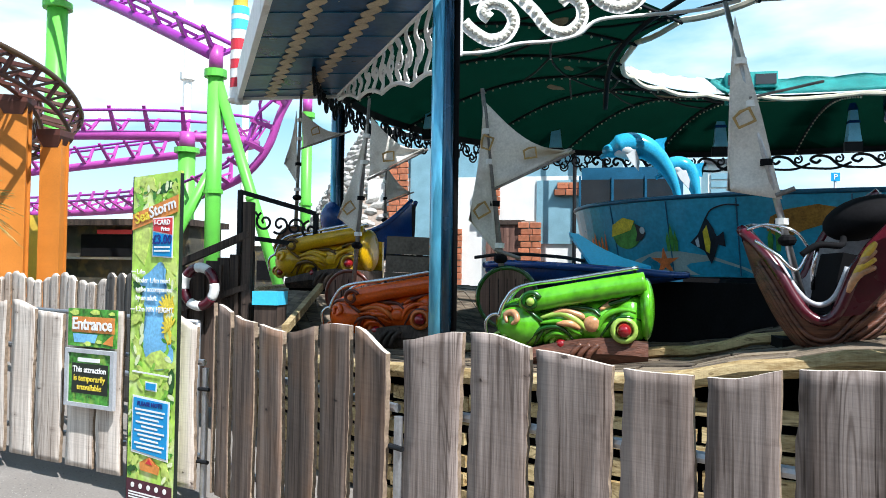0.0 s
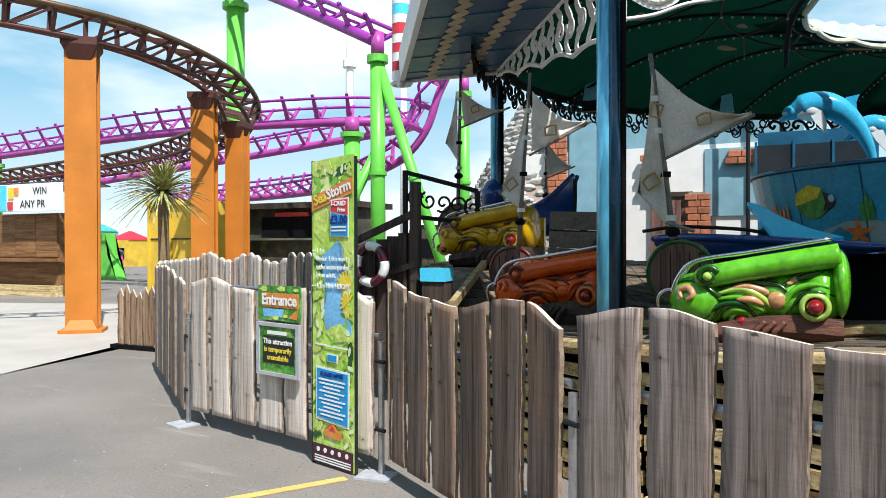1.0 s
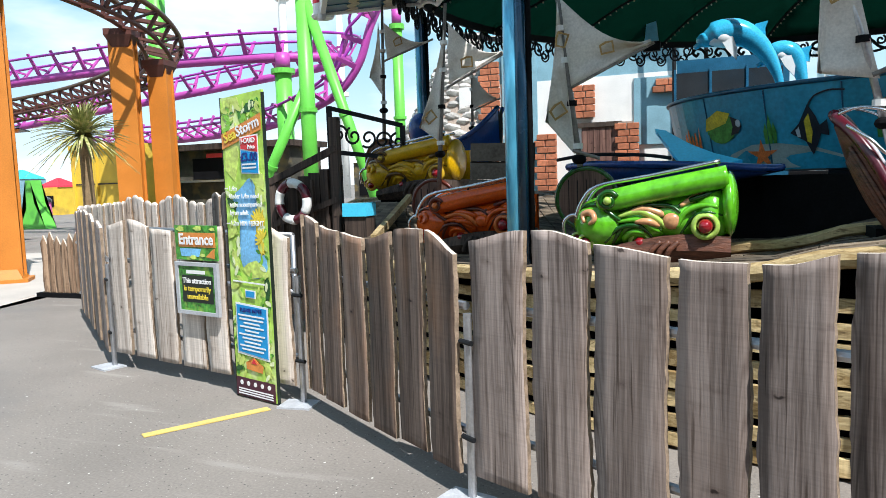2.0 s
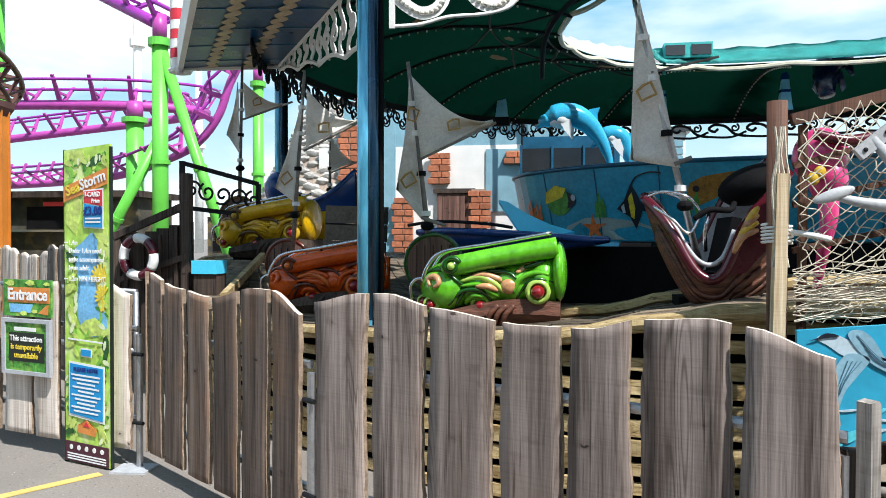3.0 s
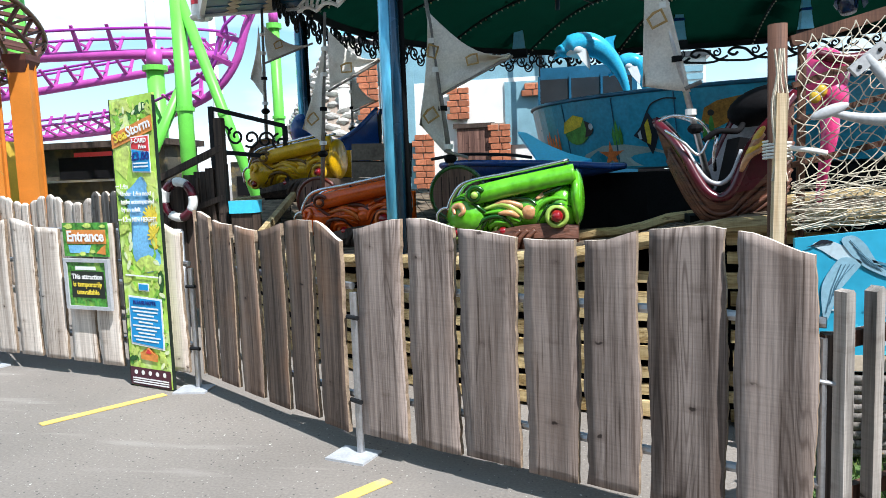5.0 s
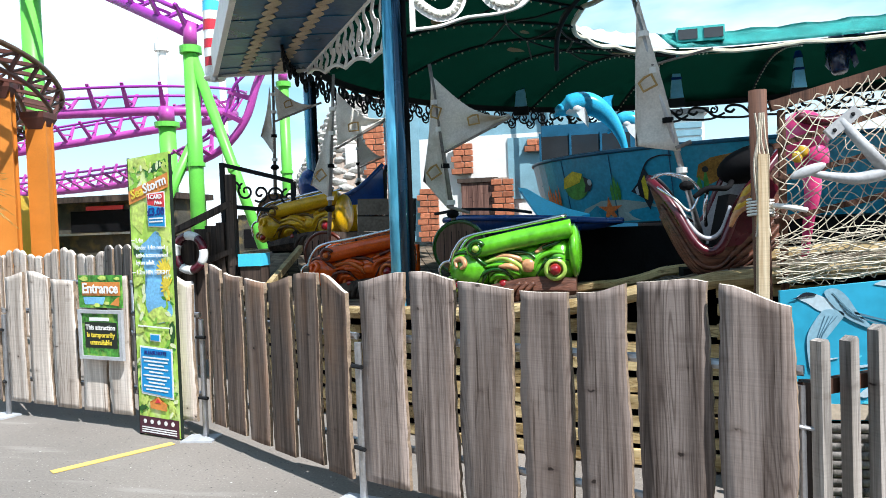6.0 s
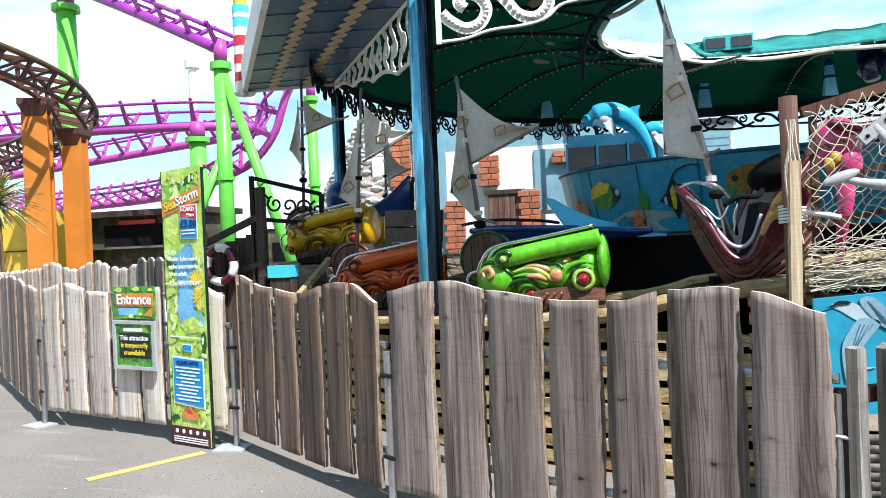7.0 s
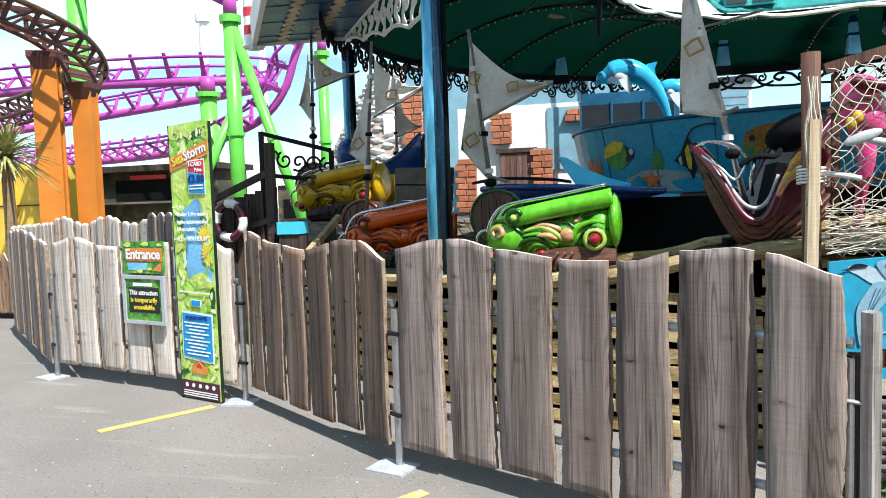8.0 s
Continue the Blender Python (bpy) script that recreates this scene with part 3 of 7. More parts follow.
def fence_panel(a, b, edges, height, material, label, gap=0.028, z0=0.12, rails=True, foot=True, group="fence panels", stagger=0.012):
    """Boards from a to b on the plan; edges: fractions at which boards part; height(s): the wavy top line."""
    a, b = Vector((*a, 0)), Vector((*b, 0))
    u, long = (b - a).normalized(), (b - a).length
    n = u.cross(Vector((0, 0, 1)))
    ob = thing("fence_panel", a, 0, label, "fence panel", group)
    for i, (s0, s1) in enumerate(zip(edges, edges[1:])):
        x0, x1 = s0 * long + gap / 2, s1 * long - gap / 2
        tops = [height((x0 + (x1 - x0) * j / 5) / long, s0, s1) for j in range(6)]
        part("plank", board_bm(bmesh.new(), a + u * x0 + n * (rnd(-0.004, 0.004) - stagger * (i % 2)), u, x1 - x0, z0 + rnd(-0.015, 0.015), tops), [material, BARK, SAWN_LIT], ob)
    if rails:
        for z in (0.3, 0.85):
            part("rail", tube(bmesh.new(), [a - n * 0.035 + Vector((0, 0, z)), b - n * 0.035 + Vector((0, 0, z))], 0.019, 8), GALV, ob, "galvanised steel rail")
    if foot:
        p = b + u * 0.02 - n * 0.025
        post = part("post", tube(bmesh.new(), [p + Vector((0, 0, 0.01)), p + Vector((0, 0, 0.82))], 0.02, 10), GALV, ob, "galvanised steel post")
        part("foot_plate", box(bmesh.new(), p + Vector((0.0, 0.0, 0.006)) + n * 0.045, (0.22, 0.18, 0.012), Matrix.Rotation(math.atan2(u.y, u.x) + 0.35, 3, "Z")), ZINC, ob, "flat pale zinc foot plate")
        for z in (0.28, 0.7):
            part("clamp", tube(bmesh.new(), [p + n * 0.02 + Vector((0, 0, z)) - u * 0.03, p + n * 0.02 + Vector((0, 0, z)) + u * 0.05], 0.012, 8), IRON, ob, "dark hinge clamp")
    return ob


def knots(*rows):
    """A height line through (fraction, height) knots."""
    def at(s):
        for (a, x), (b, y) in zip(rows, rows[1:]):
            if s <= b:
                k = (s - a) / (b - a)
                k = k * k * (3 - 2 * k)
                return x + (y - x) * k
        return rows[-1][1]
    return at


G1 = knots((0, 1.21), (0.25, 1.13), (0.5, 1.10), (0.75, 1.17), (0.85, 1.17), (1, 1.07))
G2 = knots((0, 1.13), (0.13, 1.18), (0.2, 1.185), (0.31, 1.14), (0.5, 1.10), (0.62, 1.105), (0.72, 1.15), (0.82, 1.165), (0.87, 1.15), (1, 1.075))
PA = knots((0, 1.12), (0.15, 1.17), (0.3, 1.10), (0.5, 1.08), (0.7, 1.13), (0.85, 1.16), (1, 1.06))
P0 = knots((0, 1.16), (0.4, 1.19), (1, 1.10))
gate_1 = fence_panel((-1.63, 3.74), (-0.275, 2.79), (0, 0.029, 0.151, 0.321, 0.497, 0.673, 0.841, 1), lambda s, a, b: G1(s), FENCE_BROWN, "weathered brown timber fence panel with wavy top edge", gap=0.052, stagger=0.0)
gate_2 = fence_panel((-0.235, 2.81), (1.635, 1.945), (0, 0.155, 0.297, 0.452, 0.585, 0.708, 0.86, 1.0), lambda s, a, b: G2(s), FENCE, "weathered grey-brown timber fence panel with wide boards", gap=0.037, foot=False)
panel_a = fence_panel((-3.72, 4.26), (-1.74, 3.78), (0, 0.13, 0.27, 0.42, 0.57, 0.70, 0.84, 1.0), lambda s, a, b: PA(s), FENCE_SUNLIT, "pale timber fence panel carrying the entrance signs, sunlight put into its colour", gap=0.045)
panel_0 = fence_panel((-5.72, 5.78), (-3.76, 4.24), [i / 9 for i in range(10)], lambda s, a, b: P0(s) + 0.03 * math.sin((s - a) / (b - a) * math.pi), FENCE, "weathered timber fence panel turning away from the entrance")
fence_panel((-7.2, 8.0), (-4.3, 6.6), [i / 14 for i in range(15)], lambda s, a, b: 1.22 + 0.05 * math.sin(s * 15) + 0.05 * math.sin((s - a) / (b - a) * math.pi), FENCE_SUNLIT, "pale timber fence panel at the back of the queue, sunlight put into its colour", foot=False)
fence_panel((-4.25, 6.2), (-3.6, 5.9), [i / 4 for i in range(5)], lambda s, a, b: 1.28 + 0.06 * math.sin((s - a) / (b - a) * math.pi), FENCE_SHADED, "short timber fence panel, shade put into its dark colour", foot=False)
fence_panel((-5.7, 5.8), (-7.2, 8.0), [i / 9 for i in range(10)], lambda s, a, b: 1.2 + 0.04 * math.sin((s - a) / (b - a) * math.pi), FENCE_SUNLIT, "pale timber fence panel closing the queue, sunlight put into its colour", foot=False)

# queue barrier behind the entrance panel
qb = thing("queue_barrier", (-3.2, 5.0, 0), 0, "galvanised steel queue barrier behind the fence", "barrier")
for z in (1.0, 0.55):
    part("rail", tube(bmesh.new(), [(-4.6, 5.6, z), (-2.35, 4.75, z)], 0.022, 8), GALV, qb, smooth=True)
for k in range(4):
    part("post", tube(bmesh.new(), [(-4.6 + 0.75 * k, 5.6 - 0.283 * k, 0), (-4.6 + 0.75 * k, 5.6 - 0.283 * k, 1.0)], 0.02, 8), GALV, qb, smooth=True)

# ---- ride: platform ----
C = Vector((2.4, 9.2, 0))
R_OUT, R_IN = 5.9, 3.3
DZ = knots((-215, 1.15), (-165, 1.15), (-136, 0.76), (-113, 0.84), (-106, 0.90), (-101, 1.0), (-97, 1.07), (-88, 1.13), (-40, 1.08), (0, 1.0), (150, 1.0))


def ring(r, deg, z=None):
    a = radians(deg)
    return Vector((C.x + r * math.cos(a), C.y + r * math.sin(a), DZ(deg) if z is None else z))


deck = thing("deck", (C.x, C.y, 0), 0, "weathered plank deck of the ride rising in waves", "deck", kind="structure")
# black block fills the void below the boards in place of shade
bm = bmesh.new()
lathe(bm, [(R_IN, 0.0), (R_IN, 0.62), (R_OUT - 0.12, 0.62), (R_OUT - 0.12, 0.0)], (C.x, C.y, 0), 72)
part("substructure", bm, BLACKP, deck, "black block standing in for the shade under the boards")
far_bm = bmesh.new()
WIDE, ARC, ROWS = 0.13, 8.0, 20
for row in range(ROWS):
    r1 = R_OUT - row * WIDE
    for k in range(45):
        d = -215 + k * ARC + 3.0 * (row % 3)
        near = row < 12 and -205 < d < -37
        b_ = bmesh.new() if near else far_bm
        lift = rnd(-0.006, 0.006)
        rows_ = []
        for i in range(4):
            q = d + 0.08 + (ARC - 0.16) * i / 3
            rows_.append([b_.verts.new(ring(r, q) + Vector((0, 0, lift - h))) for r, h in ((r1 - WIDE + 0.009, 0), (r1, 0), (r1, 0.04), (r1 - WIDE + 0.009, 0.04))])
        for p_, q_ in zip(rows_, rows_[1:]):
            for c_ in range(4):
                b_.faces.new((p_[c_], q_[c_], q_[(c_ + 1) % 4], p_[(c_ + 1) % 4]))
        b_.faces.new(rows_[0])
        b_.faces.new(rows_[-1][::-1])
        if near:
            part("plank", b_, DECK, deck)
part("far_planks", far_bm, DECK, deck, kind="stuff")
part("guide_beam", tube(bmesh.new(), [ring(4.72, -150 + i * 2, None) + Vector((0, 0, 0.035)) for i in range(48)], 0.035, 6), SLAT, deck, "pale timber guide beam under the boats")
# black wall added to paint in the darkness beneath the bowl
part("inner_wall", lathe(bmesh.new(), [(3.26, 0.6), (3.26, 1.34), (3.18, 1.34), (3.18, 0.6)], (C.x, C.y, 0), 60), BLACKP, deck, "black wall added as shade below the bowl")
# skirt of rough slats
skirt = thing("deck_skirt", (C.x, C.y, 0), 0, "rough sunlit horizontal slats closing the deck side", "deck skirt", kind="structure")
for d0 in range(-200, -78, 6):
    for k in range(10):
        z = 0.05 + k * 0.105
        if z > DZ(d0) - 0.06:
            continue
        beam_bm = beam(bmesh.new(), ring(R_OUT - 0.03 + rnd(-0.03, 0.03), d0 + rnd(0, 0.4), z + rnd(-0.015, 0.015)), ring(R_OUT - 0.03 + rnd(-0.03, 0.03), d0 + 6.1, z + rnd(-0.015, 0.015)), 0.03, rnd(0.055, 0.085))
        part("slat", beam_bm, SLAT, skirt)
bm = bmesh.new()
tube(bm, [ring(R_OUT + 0.02, -200 + i * 2, None) + Vector((0, 0, 0.0)) for i in range(75)], 0.045, 8)
part("edge_beam", bm, SLAT, skirt, "pale rounded edge beam")

# centre bowl
B = Vector((3.2, 8.8, 0))
BX, BY = 3.0, 2.25
BLOW = knots((-180, 1.95), (-90, 1.85), (-72, 1.58), (-52, 1.38), (180, 1.38))


def bowl_at(phi, z, off=0.0):
    """A place on the bowl's skin: phi in degrees from the front."""
    a = radians(phi)
    k = off - 0.2 * max(0.0, 2.13 - z)
    return Vector((B.x + (BX + k) * math.sin(a), B.y - (BY + k) * math.cos(a), z))


bowl = thing("centre_bowl", B, 0, "blue painted centre of the ride with a sea mural", "ride centre")
bm = bmesh.new()
prev = None
for i in range(73):
    phi = -180 + i * 5
    col = [bm.verts.new(bowl_at(phi, BLOW(phi) + (2.13 - BLOW(phi)) * j / 4)) for j in range(5)] + [bm.verts.new(bowl_at(phi, 2.13, -0.5))] + [bm.verts.new(bowl_at(phi, BLOW(phi) - 0.02, -0.6))]
    if prev:
        for j in range(7):
            k = (j + 1) % 7
            bm.faces.new((prev[j], col[j], col[k], prev[k]))
    prev = col
part("shell", bm, BOWL, bowl, smooth=False)
bm = bmesh.new()
tube(bm, [bowl_at(i * 5, 2.13, 0.0) for i in range(72)], 0.022, 8, closed=True)
part("rim", bm, BOWLTOP, bowl, "darker blue rounded rim", True)
for phi in (-60, -44, -30, -12, 8, 30):
    bm = bmesh.new()
    beam(bm, bowl_at(phi, BLOW(phi) + 0.01, 0.004), bowl_at(phi, 2.1, 0.004), 0.012, 0.012, (1, 0, 0))
    part("panel_seam", bm, BOWLTOP, bowl)
# black drum added; its colour stands in for shade in the void
part("pedestal", lathe(bmesh.new(), [(1.9, 0.0), (1.7, 0.7), (1.3, 1.4), (1.3, 2.0)], B, 32), BLACKP, bowl, "black drum filling the shaded void under the bowl")

# ---- poles ----
NAVYPIPE = mat("pipe_navy", (0.01, 0.045, 0.09), 0.25, metal=0.4, vary=0.3, scale=5, bump=0.05, coat=0.4)
def ride_pole(x, y, r, z1):
    ob = thing("ride_pole", (x, y, 0), 0, "glossy blue steel pole holding up the ride canopy", "pole", "canopy poles")
    part("shaft", tube(bmesh.new(), [(x, y, 0), (x, y, 1.8), (x, y, z1)], r, 12), POLE, ob, smooth=True)
    part("flange", tube(bmesh.new(), [(x, y, 0.8), (x, y, 0.85)], r * 1.6, 16), POLE, ob)
    part("conduit", tube(bmesh.new(), [(x + r * 1.05, y - r * 0.6, 0.6), (x + r * 1.05, y - r * 0.6, z1)], r * 0.6, 10), NAVYPIPE, ob, "slim dark cable conduit", True)
    part("conduit", tube(bmesh.new(), [(x + r * 1.75, y - r * 0.1, 0.6), (x + r * 1.75, y - r * 0.1, z1)], r * 0.35, 8), BLACKP, ob, "thin black cable", True)


ride_pole(-0.51, 4.6, 0.062, 3.6)
ride_pole(-2.93, 8.9, 0.06, 3.5)

# ---- canopy ----
H = Vector((3.3, 9.5, 4.15))
HX, HY, RO, ZO = 2.55, 2.3, 5.3, 3.70


def canopy_at(deg, s, drop=0.0):
    """Underside of the canopy: s runs from the rim (0) to the opening (1)."""
    a = radians(deg)
    c, n = math.cos(a), math.sin(a)
    # front rim, out of view, is stretched to shade the boats
    p = Vector((C.x + (RO if c < 0 else 9.0) * c, C.y + (RO if n > 0 else 5.75) * n, ZO))
    q = Vector((H.x + (HX if c < 0 else 5.6) * c, H.y + HY * n, H.z))
    r = p.lerp(q, s)
    r.z += 0.34 * math.sin(math.pi * s) - drop
    return r


canopy = thing("ride_canopy", (C.x, C.y, 0), 0, "dark green fabric canopy on bulb-lined arched ribs", "canopy")
for d0 in range(0, 360, 20):
    # panel left out so that sunlight reaches the scroll fascia
    if d0 == 220:
        continue
    bm = bmesh.new()
    grid = [[bm.verts.new(canopy_at(d0 + 20 * i / 5, j / 8, 0.06 * math.sin(math.pi * i / 5) * math.sin(math.pi * j / 8))) for j in range(9)] for i in range(6)]
    for i in range(5):
        for j in range(8):
            bm.faces.new((grid[i][j], grid[i + 1][j], grid[i + 1][j + 1], grid[i][j + 1]))
    bmesh.ops.solidify(bm, geom=bm.faces[:], thickness=0.012)
    part("fabric_panel", bm, FABRIC, canopy, smooth=True)
for d0 in range(0, 360, 20):
    bm = bmesh.new()
    tube(bm, [canopy_at(d0, j / 14, 0.05) for j in range(15)], 0.022, 6)
    rib = part("rib", bm, IRON, canopy, "dark arched rib with small lamps")
    bm = bmesh.new()
    for j in range(30):
        ball(bm, canopy_at(d0, (j + 0.5) / 30, 0.085), (0.016,) * 3, seg=6, rings=4)
    part("beading", bm, CREAM, rib, kind="stuff")
bm = bmesh.new()
tube(bm, [canopy_at(i * 4, 1, 0.02 + 0.05 * abs(math.sin(radians(i * 4) * 9))) for i in range(90)], 0.035, 6, closed=True)
part("inner_edge", bm, CREAM, canopy, "cream scalloped edge with bulbs")
bm = bmesh.new()
tube(bm, [canopy_at(i * 4, 0, 0.02) for i in range(90)], 0.05, 6, closed=True)
part("rim", bm, IRON, canopy)
# trusses tying the arched ribs, and repairs in the cloth
for d0 in range(100, 260, 20):
    bm = bmesh.new()
    for s0, s1 in ((0.55, 0.75), (0.75, 0.95)):
        a, b = canopy_at(d0, s0, 0.06), canopy_at(d0 + 20, s1, 0.06)
        tube(bm, [a, a.lerp(b, 0.5) - Vector((0, 0, 0.03)), b], 0.016, 6)
        tube(bm, [canopy_at(d0 + 20 * i / 4, s1, 0.07) for i in range(5)], 0.016, 6)
    part("truss", bm, IRON, canopy, "slim dark truss bars")
for d0, s0, a in ((205, 0.72, 0.10), (152, 0.62, 0.12), (172, 0.8, 0.08), (128, 0.9, 0.16), (70, 0.86, 0.2), (92, 0.86, 0.13), (186, 0.5, 0.09)):
    bm = bmesh.new()
    ring_ = [canopy_at(d0 + 26 * a * math.cos(t) * (1 + 0.2 * math.sin(3 * t)), s0 + 0.22 * a * math.sin(t), 0.085) for t in (2 * math.pi * i / 12 for i in range(12))]
    top = [bm.verts.new(p) for p in ring_]
    low = [bm.verts.new(p - Vector((0, 0, 0.006))) for p in ring_]
    bm.faces.new(top)
    bm.faces.new(low[::-1])
    for i in range(12):
        bm.faces.new((top[i], low[i], low[(i + 1) % 12], top[(i + 1) % 12]))
    part("cloth_patch", bm, FABRICSPOT, canopy, "tan repair patch")
# tarpaulin hung round the far side of the opening
for d0, d1, m_, lab in ((112, 172, TARPW, "white sunlit tarpaulin"), (6, 112, TARPT, "creased teal tarpaulin")):
    bm = bmesh.new()
    prev = None
    for i in range((d1 - d0) // 2 + 1):
        d = d0 + 2 * i
        base, back = canopy_at(d, 1.0), canopy_at(d, 0.9) - canopy_at(d, 1.0)
        w_ = 0.018 * math.sin(d * 2.1) + 0.012 * math.sin(d * 5.3)
        col = [bm.verts.new(base + back.normalized() * (0.06 + 0.13 * j + w_ * (j % 2 + 0.5)) + Vector((0, 0, 0.02 + 0.085 * j + 0.02 * math.sin(d * 0.9) * (j == 3)))) for j in range(4)]
        if prev:
            for j in range(3):
                bm.faces.new((prev[j], col[j], col[j + 1], prev[j + 1]))
        prev = col
    bmesh.ops.solidify(bm, geom=bm.faces[:], thickness=0.015)
    part("tarpaulin", bm, m_, canopy, lab, True)


# ---- mural on the bowl ----
def decal(name, pts, material, off=0.012, label=""):
    """A flat painted shape that follows the bowl: pts of (degrees from front, height)."""
    bm = bmesh.new()
    cx, cz = sum(p[0] for p in pts) / len(pts), sum(p[1] for p in pts) / len(pts)
    v = [bm.verts.new(bowl_at(p[0], p[1], off)) for p in pts]
    c = bm.verts.new(bowl_at(cx, cz, off))
    for i in range(len(v)):
        bm.faces.new((v[i], v[(i + 1) % len(v)], c))
    return part(name, bm, material, bowl, label)


def oval(cx, cz, rx, rz, n=18, tilt=0.0, wob=0.0):
    out = []
    for i in range(n):
        a = 2 * math.pi * i / n
        k = 1 + wob * math.sin(5 * a)
        x, z = rx * k * math.cos(a), rz * k * math.sin(a)
        out.append((cx + x * math.cos(tilt) - z * 22 * math.sin(tilt), cz + x / 22 * math.sin(tilt) + z * math.cos(tilt)))
    return out


SANDM = mat("mural_sand", (0.30, 0.42, 0.42), 0.4, vary=0.2, scale=5, bump=0.0, coat=0.2)
FISHY = mat("mural_yellow", (0.66, 0.56, 0.04), 0.4, vary=0.4, scale=14, bump=0.0, coat=0.2)
FISHG = mat("mural_green", (0.07, 0.32, 0.06), 0.4, vary=0.4, scale=14, bump=0.0, coat=0.2)
FISHO = mat("mural_orange", (0.72, 0.20, 0.05), 0.4, vary=0.4, scale=14, bump=0.0, coat=0.2)
FISHK = mat("mural_black", (0.012, 0.018, 0.03), 0.4, vary=0.4, bump=0.0, coat=0.2)
FISHT = mat("mural_ochre", (0.34, 0.17, 0.03), 0.4, vary=0.5, scale=9, bump=0.0, coat=0.2)
decal("sand_mound", [(-57, 1.41), (-54, 1.54), (-48, 1.62), (-42, 1.62), (-35, 1.57), (-29, 1.47), (-26, 1.40), (-40, 1.395), (-50, 1.395)], SANDM, 0.006)
decal("starfish", [(-45.8 + (3.7 if i % 2 == 0 else 1.2) * math.cos(math.pi / 2 + math.pi * i / 5), 1.515 + (0.15 if i % 2 == 0 else 0.05) * math.sin(math.pi / 2 + math.pi * i / 5)) for i in range(10)], FISHO)
decal("reef_fish", oval(-56, 1.80, 4.6, 0.15), FISHG, 0.010)
decal("fish_back", [(-61, 1.78), (-60, 1.90), (-56, 1.97), (-52.5, 1.93), (-54, 1.84), (-58, 1.80)], FISHY, 0.014)
decal("fish_face", [(-52.5, 1.90), (-50.5, 1.86), (-49.8, 1.80), (-51, 1.74), (-53, 1.72), (-52.2, 1.8)], FISHK, 0.014)
decal("fish_mark", oval(-50.6, 1.83, 0.7, 0.035), MURALW, 0.017)
for k in range(5):
    decal("coral_branch", [(-71 + k * 1.5, 1.60), (-71.5 + k * 1.8, 1.74 + 0.04 * (k % 2)), (-70.6 + k * 1.7, 1.80 + 0.05 * math.sin(k * 2)), (-70.0 + k * 1.6, 1.70), (-69.6 + k * 1.5, 1.60)], FISHO, 0.011)
for x, h in ((-44.4, 0.19), (-43.5, 0.27), (-42.6, 0.2), (-24.5, 0.2), (-23.2, 0.26)):
    decal("seaweed", [(x - 0.35, 1.62), (x - 0.5, 1.62 + h * 0.6), (x, 1.62 + h), (x + 0.5, 1.62 + h * 0.5), (x + 0.35, 1.62)], FISHG, 0.011)
decal("angelfish", [(-39.4, 1.70), (-37.6, 1.78), (-35.8, 1.94), (-34.6, 1.84), (-33.8, 1.74), (-32.6, 1.80), (-32.4, 1.66), (-33.8, 1.68), (-34.4, 1.60), (-35.4, 1.50), (-36.6, 1.62)], FISHK, 0.011)
decal("angelfish_band", [(-36.6, 1.80), (-35.7, 1.86), (-35.2, 1.70), (-35.6, 1.60), (-36.3, 1.62)], FISHY, 0.015)
decal("angelfish_band", [(-38.3, 1.72), (-37.6, 1.75), (-37.4, 1.66), (-38.0, 1.66)], MURALW, 0.015)
decal("cuttlefish", [(-25, 1.80), (-24.4, 1.92), (-22, 1.98), (-17, 2.02), (-13, 1.98), (-14, 1.88), (-19, 1.80), (-22.5, 1.72)], FISHT, 0.011)
decal("cuttlefish_eye", oval(-23.2, 1.87, 0.6, 0.03), FISHK, 0.015)
bm = bmesh.new()
tube(bm, smooth_path([bowl_at(a, z, 0.012) for a, z in ((-35.8, 1.92), (-34.6, 2.0), (-32, 2.04), (-29.5, 2.03))], 4), 0.008, 5)
part("angelfish_streamer", bm, FISHK, bowl)


# ---- dolphins ----
def dolphin(path, fat, label):
    """A leaping dolphin: path of its back bone from snout to tail."""
    p = smooth_path(path, 6)
    ob = thing("dolphin_figure", (path[2][0], path[2][1], 2.1), 0, label, "figure", "leaping dolphins")
    prof = lambda s: max(0.02, min(1.0, (0.16 + s * 3.4) if s < 0.2 else 1.0 - max(0, s - 0.42) * 1.55))
    bm = tube(bmesh.new(), p, fat, 16, taper=prof)
    tube(bm, [p[0] + Vector((-0.06, 0, -0.035)), p[1], p[3]], fat * 0.34, 10, taper=lambda s: 0.5 + 0.5 * s)
    ball(bm, p[4] + Vector((0.01, 0, 0.005)), (fat * 0.78, fat * 0.62, fat * 0.55), seg=18, rings=12)
    part("body", bm, DOLPHIN, ob, smooth=True)
    bm = tube(bmesh.new(), [q + Vector((-0.02, -fat * 0.28, -fat * 0.42)) for q in p[6:20]], fat * 0.72, 12, taper=lambda s: max(0.05, math.sin(math.pi * min(1, s + 0.06))))
    part("belly", bm, DOLPHINW, ob, "white underside", True)
    k = p[int(len(p) * 0.56)]
    part("dorsal_fin", plate(bmesh.new(), [(-0.10, 0.0), (0.0, 0.08), (0.12, 0.10), (0.09, 0.02), (0.10, -0.08)], 0.03, k + Vector((0.03, 0, fat * 0.55))), DOLPHIN, ob)
    k = p[int(len(p) * 0.3)]
    part("flipper", plate(bmesh.new(), [(-0.05, 0), (0.08, 0.02), (0.14, -0.16), (0.13, -0.27), (0.03, -0.15)], 0.03, k + Vector((0, -fat * 0.9, -fat * 0.3))), DOLPHINW, ob, "pale flipper")
    return ob


